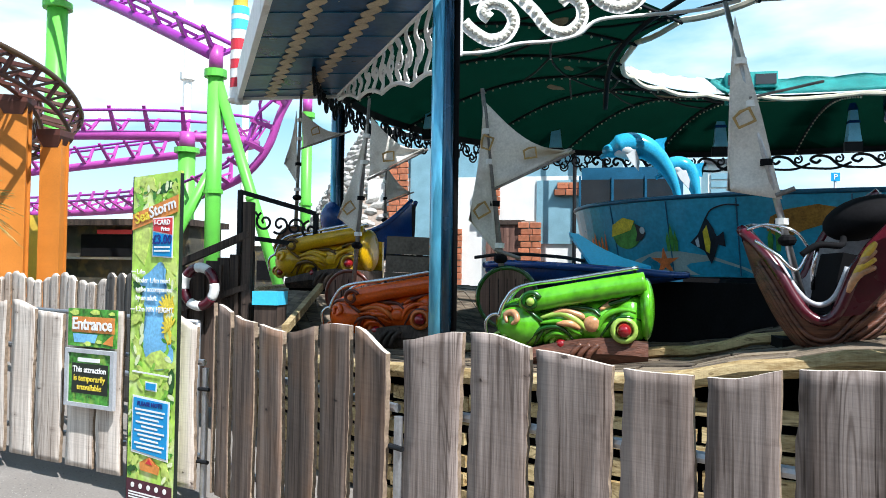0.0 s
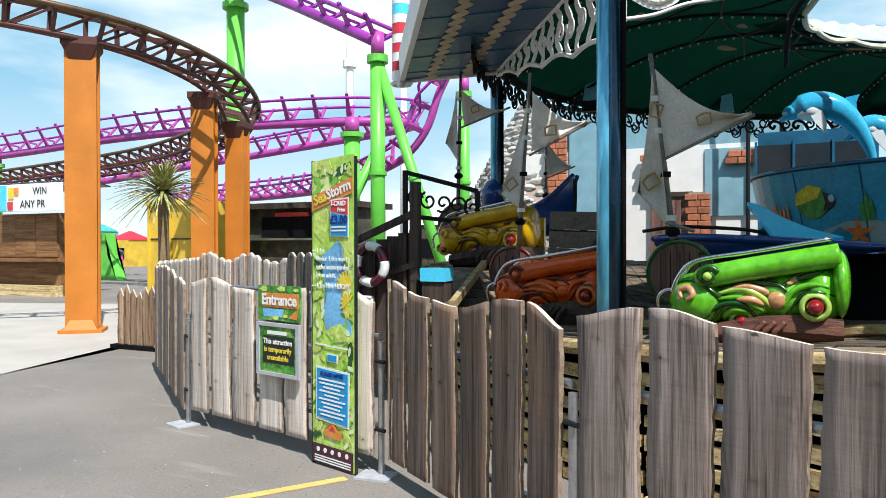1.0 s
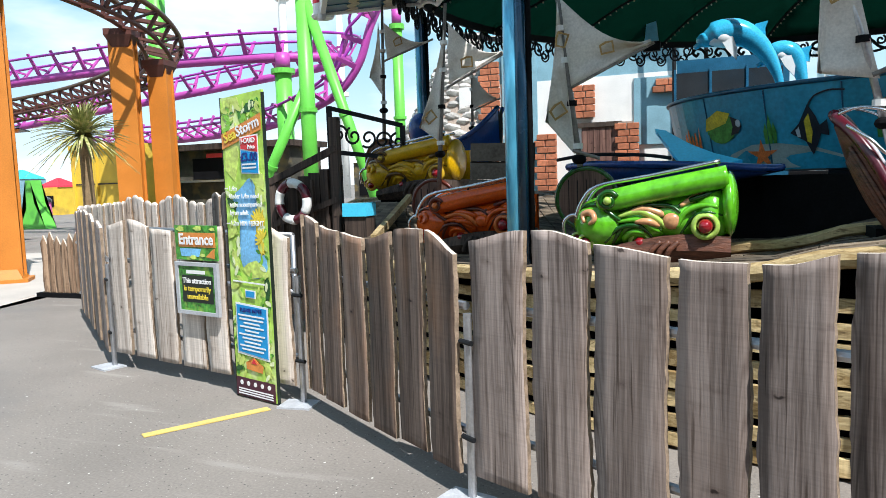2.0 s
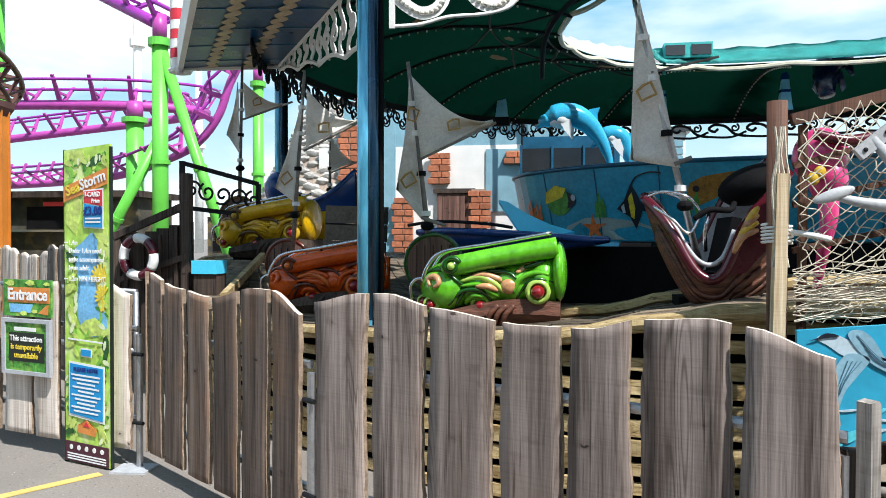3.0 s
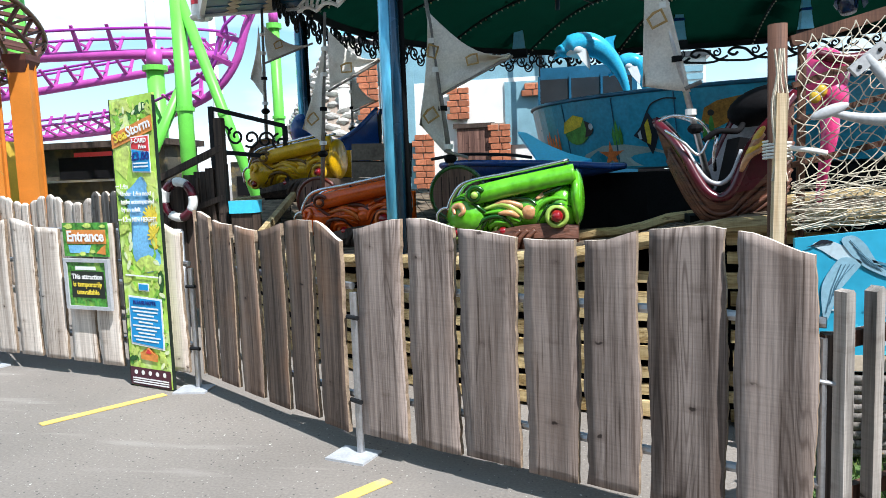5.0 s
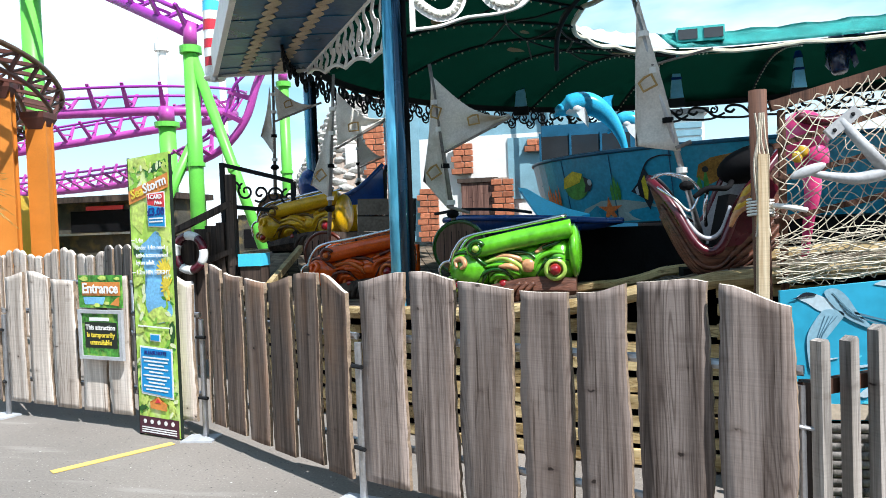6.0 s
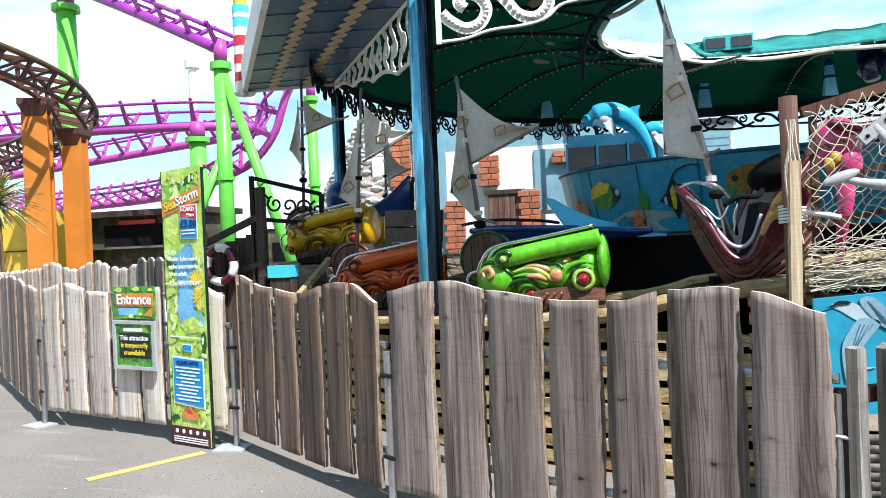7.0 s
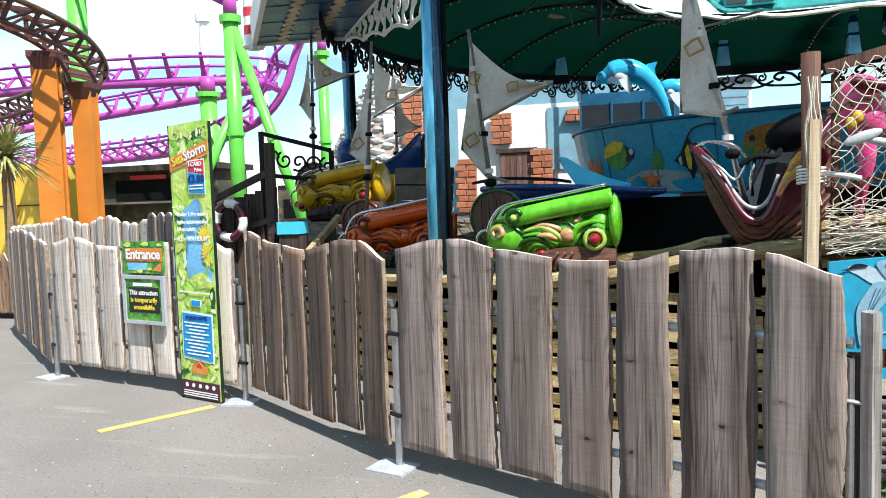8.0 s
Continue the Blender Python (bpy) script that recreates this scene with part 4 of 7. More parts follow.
dolphin([(0.55, 8.5, 2.77), (0.66, 8.5, 2.83), (0.82, 8.5, 2.87), (1.02, 8.5, 2.82), (1.20, 8.5, 2.64), (1.32, 8.5, 2.40), (1.40, 8.5, 2.08)], 0.15, "glossy light blue dolphin figure leaping from the bowl")
dolphin([(1.22, 9.3, 2.62), (1.30, 9.3, 2.70), (1.44, 9.3, 2.74), (1.56, 9.3, 2.66), (1.62, 9.3, 2.48), (1.66, 9.3, 2.30), (1.68, 9.3, 2.1)], 0.12, "darker blue dolphin figure behind the first")


# ---- sails and masts ----
def sail(bm, a, b, c, y, sag=0.10, billow=0.05):
    """Canvas with luff a-b and clew c, given as (x, z) at depth y."""
    n = 9
    a, b, c = (Vector((p[0], y, p[1])) for p in (a, b, c))
    top_in = ((b + c) / 2 - (a + c) / 2).normalized()
    rows = []
    for i in range(n + 1):
        u = i / n
        l_ = a.lerp(b, u)
        row = []
        for j in range(n + 1):
            v = j / n
            p = l_.lerp(c, v)
            p += top_in * sag * math.sin(math.pi * v) * (1 - u)
            p.y += billow * math.sin(math.pi * v) * math.sin(math.pi * (0.15 + 0.7 * u)) + 0.012 * math.sin(9 * u + 5 * v)
            row.append(bm.verts.new(p))
        rows.append(row)
    for i in range(n):
        for j in range(n):
            bm.faces.new((rows[i][j], rows[i][j + 1], rows[i + 1][j + 1], rows[i + 1][j]))
    bmesh.ops.remove_doubles(bm, verts=bm.verts, dist=0.0005)
    bmesh.ops.solidify(bm, geom=bm.faces[:], thickness=0.006)
    return bm


def patch_on(ob, x, y, z, s, turn):
    """A stitched outline patch on a sail."""
    u = Vector((math.cos(turn), 0, math.sin(turn)))
    v = Vector((-math.sin(turn), 0, math.cos(turn)))
    o = Vector((x, y, z))
    q = [o + u * s * a + v * s * b for a, b in ((-0.5, -0.35), (0.45, -0.42), (0.5, 0.38), (0.0, 0.44), (-0.48, 0.3))]
    part("stitched_patch", tube(bmesh.new(), q, s * 0.10, 5, closed=True, flat=0.6), PATCH, ob)


def rig(ob, top, foot, y, sails, spars, patches, steel=False, k=1.0):
    """A mast with spars, bands and canvas under a boat."""
    mt = MASTSTEEL if steel else MAST
    t3, f3 = Vector((top[0], y, top[1])), Vector((foot[0], y, foot[1]))
    mast = part("mast", tube(bmesh.new(), [f3, t3], 0.022 * k, 10, taper=lambda s: 1 - 0.35 * s), mt, ob, smooth=True)
    for s in (0.28, 0.47, 0.66, 0.8):
        p = f3.lerp(t3, s)
        part("band", tube(bmesh.new(), [p - Vector((0, 0, 0.018)), p + Vector((0, 0, 0.018))], 0.036 * k, 8), WHITEP if s != 0.47 else BLACKP, mast)
    part("collar", ball(bmesh.new(), f3.lerp(t3, 0.22), (0.05 * k, 0.05 * k, 0.035 * k), seg=10, rings=6), BLACKP, mast, "black mast collar")
    for a, b, r in spars:
        part("spar", tube(bmesh.new(), [(a[0], y - 0.02, a[1]), (b[0], y - 0.02, b[1])], r, 8), MAST, ob)
    for a, b, c, sag in sails:
        part("sail", sail(bmesh.new(), a, b, c, y - 0.03, sag), SAIL, ob, "patched grey-white canvas sail", True)
    for x, z, s, t in patches:
        patch_on(ob, x, y - 0.045, z, s, t)


# ---- fish boats ----
LUMPS = (((0.19, 0.20, 0.25), (0.19, 0.24, 0.17)), ((0.42, 0.23, 0.27), (0.26, 0.22, 0.18)), ((0.64, 0.24, 0.29), (0.25, 0.22, 0.18)), ((0.83, 0.23, 0.30), (0.13, 0.24, 0.20)))


def skin_y(x, z):
    """How far forward the fish body stands at (x, z)."""
    best = 0.22
    for (cx, cy, cz), (rx, ry, rz) in LUMPS:
        k = 1 - ((x - cx) / rx) ** 2 - ((z - cz) / rz) ** 2
        if k > 0:
            best = min(best, cy - ry * math.sqrt(k))
    return best


def fish_boat(at, k, paint, light, dark, label, scroll, hull):
    ob = thing("fish_boat", at, 0, label, "ride boat", "ride boats")
    o = Vector(at)

    def w(x, y, z):
        return o + Vector((x, y, z)) * k

    def on(x, z, lift=0.0):
        return w(x, skin_y(x, z) - lift, z)

    bm = bmesh.new()
    for c, s in LUMPS:
        ball(bm, w(*c), [q * k for q in s], seg=24, rings=16)
    body = part("body", bm, paint, ob, smooth=True)
    bm = tube(bmesh.new(), smooth_path([w(0.20, 0.06, 0.385), w(0.26, 0.03, 0.40), w(0.5, 0.04, 0.45), w(0.75, 0.05, 0.495), w(0.92, 0.06, 0.525)], 5), 0.068 * k, 14, taper=lambda s: 0.75 + 0.25 * min(1, s * 6))
    part("top_roll", bm, paint, ob, smooth=True)
    part("end_cap", ball(bmesh.new(), w(0.93, 0.2, 0.36), (0.055 * k, 0.25 * k, 0.2 * k), seg=16, rings=10), paint, ob, smooth=True)
    # brow curl with a pale knob
    part("curl", tube(bmesh.new(), spiral(w(0.245, -0.035, 0.40), 0.06 * k, 0.022 * k, 0.4, 1.1), 0.016 * k, 8), dark, ob, smooth=True)
    part("curl_knob", ball(bmesh.new(), w(0.245, -0.05, 0.40), (0.026 * k,) * 3, seg=12, rings=8), light, ob, smooth=True)
    # carved ridges
    for pts, r, m_ in (
        (((0.02, 0.30), (0.08, 0.36), (0.18, 0.37), (0.27, 0.31), (0.34, 0.26)), 0.017, dark),
        (((0.34, 0.26), (0.30, 0.20), (0.26, 0.13)), 0.014, dark),
        (((0.30, 0.30), (0.42, 0.33), (0.52, 0.29), (0.58, 0.23)), 0.022, light),
        (((0.30, 0.27), (0.42, 0.28), (0.50, 0.23), (0.55, 0.20)), 0.018, paint),
        (((0.30, 0.335), (0.45, 0.365), (0.6, 0.36), (0.66, 0.32)), 0.015, dark),
        (((0.62, 0.34), (0.70, 0.385), (0.80, 0.42), (0.88, 0.45)), 0.016, dark),
        (((0.64, 0.23), (0.69, 0.32), (0.78, 0.36), (0.87, 0.35)), 0.02, paint),
        (((0.66, 0.19), (0.72, 0.28), (0.80, 0.32), (0.90, 0.30)), 0.013, dark),
        (((0.22, 0.14), (0.30, 0.23), (0.42, 0.245), (0.50, 0.17)), 0.016, dark),
        (((0.36, 0.10), (0.33, 0.16), (0.38, 0.21), (0.45, 0.20)), 0.02, paint),
    ):
        part("carved_ridge", tube(bmesh.new(), smooth_path([on(x, z, 0.004) for x, z in pts], 5), r * k, 8, taper=lambda s: 0.45 + 0.55 * math.sin(math.pi * min(1, max(0, s)))), m_, ob, smooth=True)
    for pts in (((0.36, 0.325), (0.44, 0.345), (0.54, 0.32), (0.56, 0.30)), ((0.40, 0.27), (0.48, 0.27), (0.54, 0.24)), ((0.66, 0.36), (0.73, 0.40), (0.80, 0.435)), ((0.10, 0.27), (0.09, 0.315), (0.14, 0.33), (0.165, 0.29), (0.13, 0.26))):
        part("carved_scroll", tube(bmesh.new(), smooth_path([on(x, z, 0.012) for x, z in pts], 5), 0.022 * k, 8, taper=lambda s: 0.4 + 0.6 * math.sin(math.pi * min(1, max(0, s)))), scroll, ob, "painted scroll", True)
    part("carved_boss", ball(bmesh.new(), on(0.61, 0.27, -0.01), (0.055 * k, 0.03 * k, 0.05 * k), seg=12, rings=8), scroll, ob, "carved boss", True)
    for x, z, r in ((0.425, 0.14, 0.055), (0.80, 0.24, 0.062), (0.10, 0.145, 0.042), (0.04, 0.16, 0.035)):
        p = on(x, z, 0.0)
        p.y = min(p.y, o.y + 0.10 * k)
        eye = part("lamp_ring", lathe(bmesh.new(), [(r * 1.35 * k, 0.0), (r * 1.3 * k, 0.02 * k), (r * k, 0.035 * k), (r * 0.85 * k, 0.03 * k), (r * 0.8 * k, 0.0)], p, 18, Matrix.Rotation(radians(90), 3, "X")), light, ob, "pale lamp surround", True)
        part("lens", ball(bmesh.new(), p + Vector((0, -0.02 * k, 0)), (r * 0.72 * k, r * 0.9 * k, r * 0.72 * k), seg=14, rings=8), REDLENS, eye, "red domed lens", True)
    # carved wooden lower hull
    bm = bmesh.new()
    rows = []
    for i in range(9):
        s = i / 8
        x, h = 0.16 + 0.78 * s, 0.09 + 0.10 * math.sin(math.pi * s * 0.7)
        rows.append([bm.verts.new(w(x, y, z)) for y, z in ((0.02, h), (0.0, h * 0.5), (0.06, 0.0), (0.52, 0.0), (0.58, h * 0.5), (0.58, h))])
    for a, b in zip(rows, rows[1:]):
        for j in range(6):
            bm.faces.new((a[j], b[j], b[(j + 1) % 6], a[(j + 1) % 6]))
    bm.faces.new(rows[0])
    bm.faces.new(rows[-1][::-1])
    part("hull", bm, hull, ob, "carved timber hull")
    for j in range(3):
        part("fan_carving", tube(bmesh.new(), smooth_path([w(0.47 + 0.05 * j, -0.02, 0.03), w(0.50 + 0.05 * j, -0.035, 0.10), w(0.55 + 0.05 * j, -0.02, 0.15)], 4), 0.018 * k, 7), hull, ob, "", True)
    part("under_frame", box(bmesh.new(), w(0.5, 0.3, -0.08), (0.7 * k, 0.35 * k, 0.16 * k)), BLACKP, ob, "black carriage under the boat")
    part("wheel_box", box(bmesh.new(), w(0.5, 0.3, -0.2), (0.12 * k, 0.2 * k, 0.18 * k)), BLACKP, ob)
    # seat
    part("seat", box(bmesh.new(), w(0.5, 0.46, 0.30), (0.7 * k, 0.2 * k, 0.05 * k)), SEATWOOD, ob)
    part("far_side", box(bmesh.new(), w(0.5, 0.62, 0.28), (0.86 * k, 0.06 * k, 0.36 * k)), paint, ob)
    back = part("seat_back", lathe(bmesh.new(), [(0.195 * k, 0.0), (0.195 * k, 0.03 * k)], w(0.03, 0.52, 0.40), 24, Matrix.Rotation(radians(90), 3, "X")), SEATWOOD, ob, "round slatted timber seat back")
    part("back_rim", tube(bmesh.new(), [w(0.03 + 0.205 * math.cos(a), 0.50, 0.40 + 0.205 * math.sin(a)) for a in (2 * math.pi * i / 28 for i in range(28))], 0.018 * k, 8, closed=True), dark, back, "painted rim", True)
    for j in range(5):
        part("slat_line", beam(bmesh.new(), w(-0.09 + 0.06 * j, 0.487, 0.27), w(-0.09 + 0.06 * j, 0.487, 0.53), 0.006, 0.004, (1, 0, 0)), BLACKP, back)
    # chrome grab rails
    for y in (0.04, 0.3):
        part("grab_rail", tube(bmesh.new(), smooth_path([w(0.04, y, 0.30), w(0.08, y, 0.40), w(0.18, y, 0.49), w(0.5, y, 0.545), w(0.88, y, 0.615)], 6), 0.013 * k, 8), CHROME, ob, "chrome grab rail", True)
    part("side_handle", tube(bmesh.new(), smooth_path([w(-0.04, 0.1, 0.16), w(-0.05, 0.1, 0.26), w(0.0, 0.1, 0.31), w(0.07, 0.1, 0.30)], 5), 0.011 * k, 8), CHROME, ob, "chrome handle", True)
    for x in (0.5, 0.86):
        part("rail_post", tube(bmesh.new(), [w(x, 0.05, 0.46), w(x, 0.05, 0.54 + 0.2 * (x - 0.5))], 0.010 * k, 8), IRON, ob)
    return ob


GREEN = mat("boat_green", (0.11, 0.44, 0.015), 0.2, vary=0.35, scale=5, fine=25, bump=0.02, coat=0.8)
GREENL = mat("boat_lime", (0.36, 0.55, 0.10), 0.25, vary=0.25, scale=6, bump=0.02, coat=0.6)
GREEND = mat("boat_dark_green", (0.006, 0.07, 0.004), 0.25, vary=0.3, bump=0.02, coat=0.6)
ORANGE = mat("boat_orange", (0.62, 0.085, 0.004), 0.22, vary=0.3, scale=5, bump=0.02, coat=0.3)
ORANGEL = mat("boat_pale_orange", (0.60, 0.14, 0.02), 0.3, vary=0.3, bump=0.02, coat=0.5)
ORANGED = mat("boat_dark_orange", (0.10, 0.014, 0.004), 0.3, vary=0.3, bump=0.02, coat=0.5)
YELLOW = mat("boat_yellow", (0.66, 0.38, 0.004), 0.3, vary=0.3, scale=5, bump=0.02, coat=0.3)
YELLOWL = mat("boat_pale_yellow", (0.64, 0.40, 0.03), 0.3, vary=0.3, bump=0.02, coat=0.5)
YELLOWD = mat("boat_ochre", (0.13, 0.06, 0.004), 0.3, vary=0.3, bump=0.02, coat=0.5)

fb = fish_boat((-0.12, 4.40, 0.83), 1.0, GREEN, GREENL, GREEND, "glossy green fish-faced ride boat with red lamp eyes and patched sails", TAN, HULLWOOD)
rig(fb, (-0.285, 2.69), (-0.10, 1.16), 4.92, [((-0.27, 2.56), (-0.165, 1.53), (-0.36, 1.76), 0.03), ((-0.25, 2.58), (-0.185, 1.99), (0.34, 2.235), 0.10)],
    [((-0.19, 1.98), (0.36, 2.23), 0.010), ((-0.18, 1.56), (0.0, 1.5), 0.012)], [(-0.24, 2.3, 0.09, 1.3), (0.06, 2.22, 0.085, 0.2), (-0.27, 1.83, 0.10, 0.6)])
fb = fish_boat((-1.72, 5.60, 0.76), 1.04, ORANGE, ORANGEL, ORANGED, "glossy orange fish-faced ride boat with patched sails", ORANGE, DARKWOOD)
rig(fb, (-1.50, 2.93), (-1.62, 1.25), 6.05, [((-1.51, 2.7), (-1.60, 1.74), (-1.77, 1.86), 0.03), ((-1.47, 2.76), (-1.48, 2.23), (-0.98, 2.46), 0.09)],
    [((-1.5, 2.2), (-0.95, 2.46), 0.011)], [(-1.30, 2.40, 0.10, 0.1), (-1.66, 1.95, 0.10, 0.7)])
fb = fish_boat((-3.16, 7.50, 1.18), 1.2, YELLOW, YELLOWL, YELLOWD, "glossy yellow fish-faced ride boat on the rise of the deck", YELLOW, DARKWOOD)
rig(fb, (-3.05, 3.52), (-3.09, 1.9), 8.05, [((-3.1, 3.3), (-3.07, 2.42), (-3.24, 2.66), 0.02), ((-3.03, 3.3), (-3.0, 2.86), (-2.44, 3.02), 0.09)],
    [((-3.05, 2.84), (-2.4, 3.04), 0.013)], [(-2.84, 3.05, 0.10, 0.3)], k=1.1)


# ---- shell boats ----
def shell_boat(name, stations, y, outer, inner, rim, label, planks=True, tip=0.0):
    """A hull lofted over stations (x, half width, keel z, gunwale z) about depth y."""
    ob = thing(name, (stations[len(stations) // 2][0], y, stations[len(stations) // 2][2]), 0, label, "ride boat", "ride boats")

    def skin(off):
        bm = bmesh.new()
        rows = []
        for x, hw, kz, gz in stations:
            row = []
            for j in range(15):
                a = math.pi * j / 14
                c = math.cos(a)
                row.append(bm.verts.new((x, y - (hw - off) * math.copysign(abs(c) ** 0.75, c), gz - (gz - kz - off) * math.sin(a) ** 0.9 - tip * c * hw)))
            rows.append(row)
        for a, b in zip(rows, rows[1:]):
            for j in range(14):
                bm.faces.new((a[j], b[j], b[j + 1], a[j + 1]))
        return bm, rows

    bm, rows = skin(0.0)
    edge = [[r[0].co.copy() for r in rows], [r[-1].co.copy() for r in rows]]
    part("hull", bm, outer, ob, smooth=True)
    bm, _ = skin(0.035)
    part("inner_shell", bm, inner, ob, "pale inside of the hull", True)
    for e in edge:
        part("gunwale", tube(bmesh.new(), smooth_path(e, 4), 0.030, 8), rim, ob, "rounded painted gunwale", True)
    if planks:
        part("inner_lip", tube(bmesh.new(), smooth_path([q + Vector((0, 0.045, 0.0)) for q in edge[0]], 4), 0.010, 6), INGREY, ob, "pale inner lip", True)
        for k in range(6):
            a = math.pi * (0.14 + 0.055 * k)
            pts = [(x, y - (hw + 0.004) * math.cos(a) ** 0.75, gz - (gz - kz) * math.sin(a) ** 0.9 - tip * math.cos(a) * hw) for x, hw, kz, gz in stations[1:]]
            part("strake", tube(bmesh.new(), smooth_path(pts, 4), 0.013, 6), outer, ob, "", True)
    return ob


MAROON = mat("boat_maroon", (0.085, 0.005, 0.014), 0.28, vary=0.3, scale=5, bump=0.03, coat=0.6)
INGREY = mat("boat_inside", (0.42, 0.43, 0.46), 0.5, vary=0.3, scale=6, bump=0.1)
rb = shell_boat("sailing_boat", [(1.33, 0.03, 1.60, 1.66), (1.39, 0.14, 1.42, 1.61), (1.47, 0.22, 1.24, 1.50), (1.54, 0.27, 1.12, 1.37), (1.60, 0.30, 1.05, 1.29), (1.67, 0.31, 1.03, 1.265), (1.735, 0.32, 1.02, 1.32), (1.80, 0.32, 1.02, 1.47), (1.88, 0.31, 1.04, 1.62), (1.98, 0.28, 1.10, 1.72), (2.10, 0.20, 1.2, 1.84)], 4.35, HULLWOOD, INGREY, MAROON, "red-brown carved ride boat with maroon gunwale and tall sail", tip=0.28)
rig(rb, (1.23, 2.99), (1.66, 1.22), 4.35, [((1.28, 2.9), (1.535, 1.84), (1.245, 1.89), -0.02)], [((1.36, 2.42), (1.75, 2.50), 0.008), ((1.5, 1.86), (1.6, 1.9), 0.014)], [(1.33, 2.3, 0.10, 0.5)], steel=True)
for k in range(4):
    part("feather_carving", tube(bmesh.new(), smooth_path([(1.775 + 0.018 * k, 4.005, 1.33 + 0.045 * k), (1.815 + 0.016 * k, 3.99, 1.42 + 0.038 * k), (1.90, 3.995, 1.46 + 0.042 * k)], 4), 0.022, 8, taper=lambda s: 0.5 + 0.5 * math.sin(math.pi * s)), YELLOWL if k % 2 else TAN, rb, "yellow painted carving", True)
for dy, dz in ((-0.14, 0.0), (0.10, 0.02)):
    part("grab_rail", tube(bmesh.new(), smooth_path([(1.33, 4.35 + dy, 1.66 + dz), (1.42, 4.35 + dy * 1.4, 1.685 + dz), (1.55, 4.35 + dy * 1.6, 1.65 + dz), (1.63, 4.35 + dy * 1.2, 1.57 + dz)], 5), 0.008, 8), CHROME, rb, "chrome grab rail", True)
part("grab_rail", tube(bmesh.new(), smooth_path([(1.36, 4.16, 1.60), (1.46, 4.10, 1.52), (1.55, 4.08, 1.44), (1.62, 4.10, 1.56)], 5), 0.009, 8), CHROME, rb, "chrome grab rail", True)
part("lap_bar", tube(bmesh.new(), smooth_path([(1.58, 4.1, 1.52), (1.66, 4.1, 1.575), (1.78, 4.15, 1.575), (1.84, 4.3, 1.62)], 5), 0.018, 8), BLACKP, rb, "black padded lap bar", True)
part("lever", tube(bmesh.new(), [(1.66, 4.12, 1.56), (1.645, 4.14, 1.44), (1.66, 4.2, 1.34)], 0.012, 8), CHROME, rb, "steel lever", True)
part("floor_pan", box(bmesh.new(), (1.66, 4.3, 1.20), (0.26, 0.34, 0.03)), BLACKP, rb, "dark floor of the boat")
part("seat", box(bmesh.new(), (1.82, 4.36, 1.36), (0.12, 0.42, 0.34), Matrix.Rotation(radians(12), 3, "Y")), BLACKP, rb, "dark moulded seat")
part("stern_panel", plate(bmesh.new(), [(1.70, 1.20), (1.735, 1.31), (1.79, 1.46), (1.87, 1.58), (1.96, 1.68), (2.06, 1.56), (1.96, 1.36), (1.84, 1.22)], 0.03, (0, 4.015, 0)), MAROON, rb, "maroon painted stern panel")
part("carriage", box(bmesh.new(), (1.72, 4.4, 1.0), (0.4, 0.3, 0.12)), BLACKP, rb, "black carriage under the boat")
part("tail_figure", ball(bmesh.new(), (1.98, 4.42, 1.74), (0.22, 0.2, 0.12), Matrix.Rotation(radians(-18), 3, "Y"), 16, 10), BLACKP, rb, "dark moulded stern figure", True)
lip = smooth_path([Vector(p) for p in ((1.36, 4.29, 1.64), (1.40, 4.24, 1.59), (1.475, 4.16, 1.49), (1.54, 4.11, 1.365), (1.60, 4.08, 1.285), (1.67, 4.07, 1.262), (1.735, 4.06, 1.315), (1.79, 4.06, 1.46))], 4)
part("inner_lip", tube(bmesh.new(), lip, 0.014, 8), INGREY, rb, "pale painted inner lip", True)
bb = shell_boat("blue_boat", [(-0.42, 0.05, 1.40, 1.46), (-0.2, 0.25, 1.32, 1.47), (0.1, 0.34, 1.28, 1.46), (0.5, 0.36, 1.27, 1.44), (0.8, 0.30, 1.30, 1.42), (1.05, 0.16, 1.34, 1.40), (1.2, 0.03, 1.37, 1.40)], 6.0, NAVY, TURQ, NAVY, "deep blue ride boat with a turquoise tail fin", planks=False)
part("tail_fin", plate(bmesh.new(), [(0.24, 0.42), (0.32, 0.40), (0.48, 0.27), (0.64, 0.16), (0.90, 0.06), (0.62, 0.0), (0.46, 0.03), (0.34, 0.24)], 0.05, (0.02, 5.9, 1.42), (1, 0, 0), (0, 0.62, 0.78)), TURQ, bb, "turquoise moulded fin")
part("grab_rail", tube(bmesh.new(), smooth_path([(-0.5, 5.9, 1.52), (-0.2, 5.8, 1.55), (0.2, 5.8, 1.53), (0.4, 5.9, 1.5)], 5), 0.014, 8), IRON, bb, "dark grab rail", True)
part("carriage", box(bmesh.new(), (0.4, 6.0, 1.1), (0.8, 0.3, 0.2)), BLACKP, bb)
db = shell_boat("blue_boat", [(-2.75, 0.05, 1.80, 1.95), (-2.55, 0.3, 1.58, 1.86), (-2.3, 0.36, 1.5, 1.88), (-2.05, 0.34, 1.55, 2.02), (-1.85, 0.1, 1.75, 2.28)], 8.9, NAVY, BLACKP, NAVY, "dark navy ride boat on the far rise of the deck", planks=False)
part("figure_head", ball(bmesh.new(), (-2.95, 8.9, 2.05), (0.17, 0.2, 0.24), None, 14, 10), NAVY, db, "rounded navy figurehead", True)
rig(db, (-2.28, 2.95), (-2.3, 1.8), 9.1, [((-2.27, 2.75), (-2.28, 2.3), (-1.95, 2.42), 0.05)], [((-2.28, 2.28), (-1.9, 2.42), 0.010)], [])

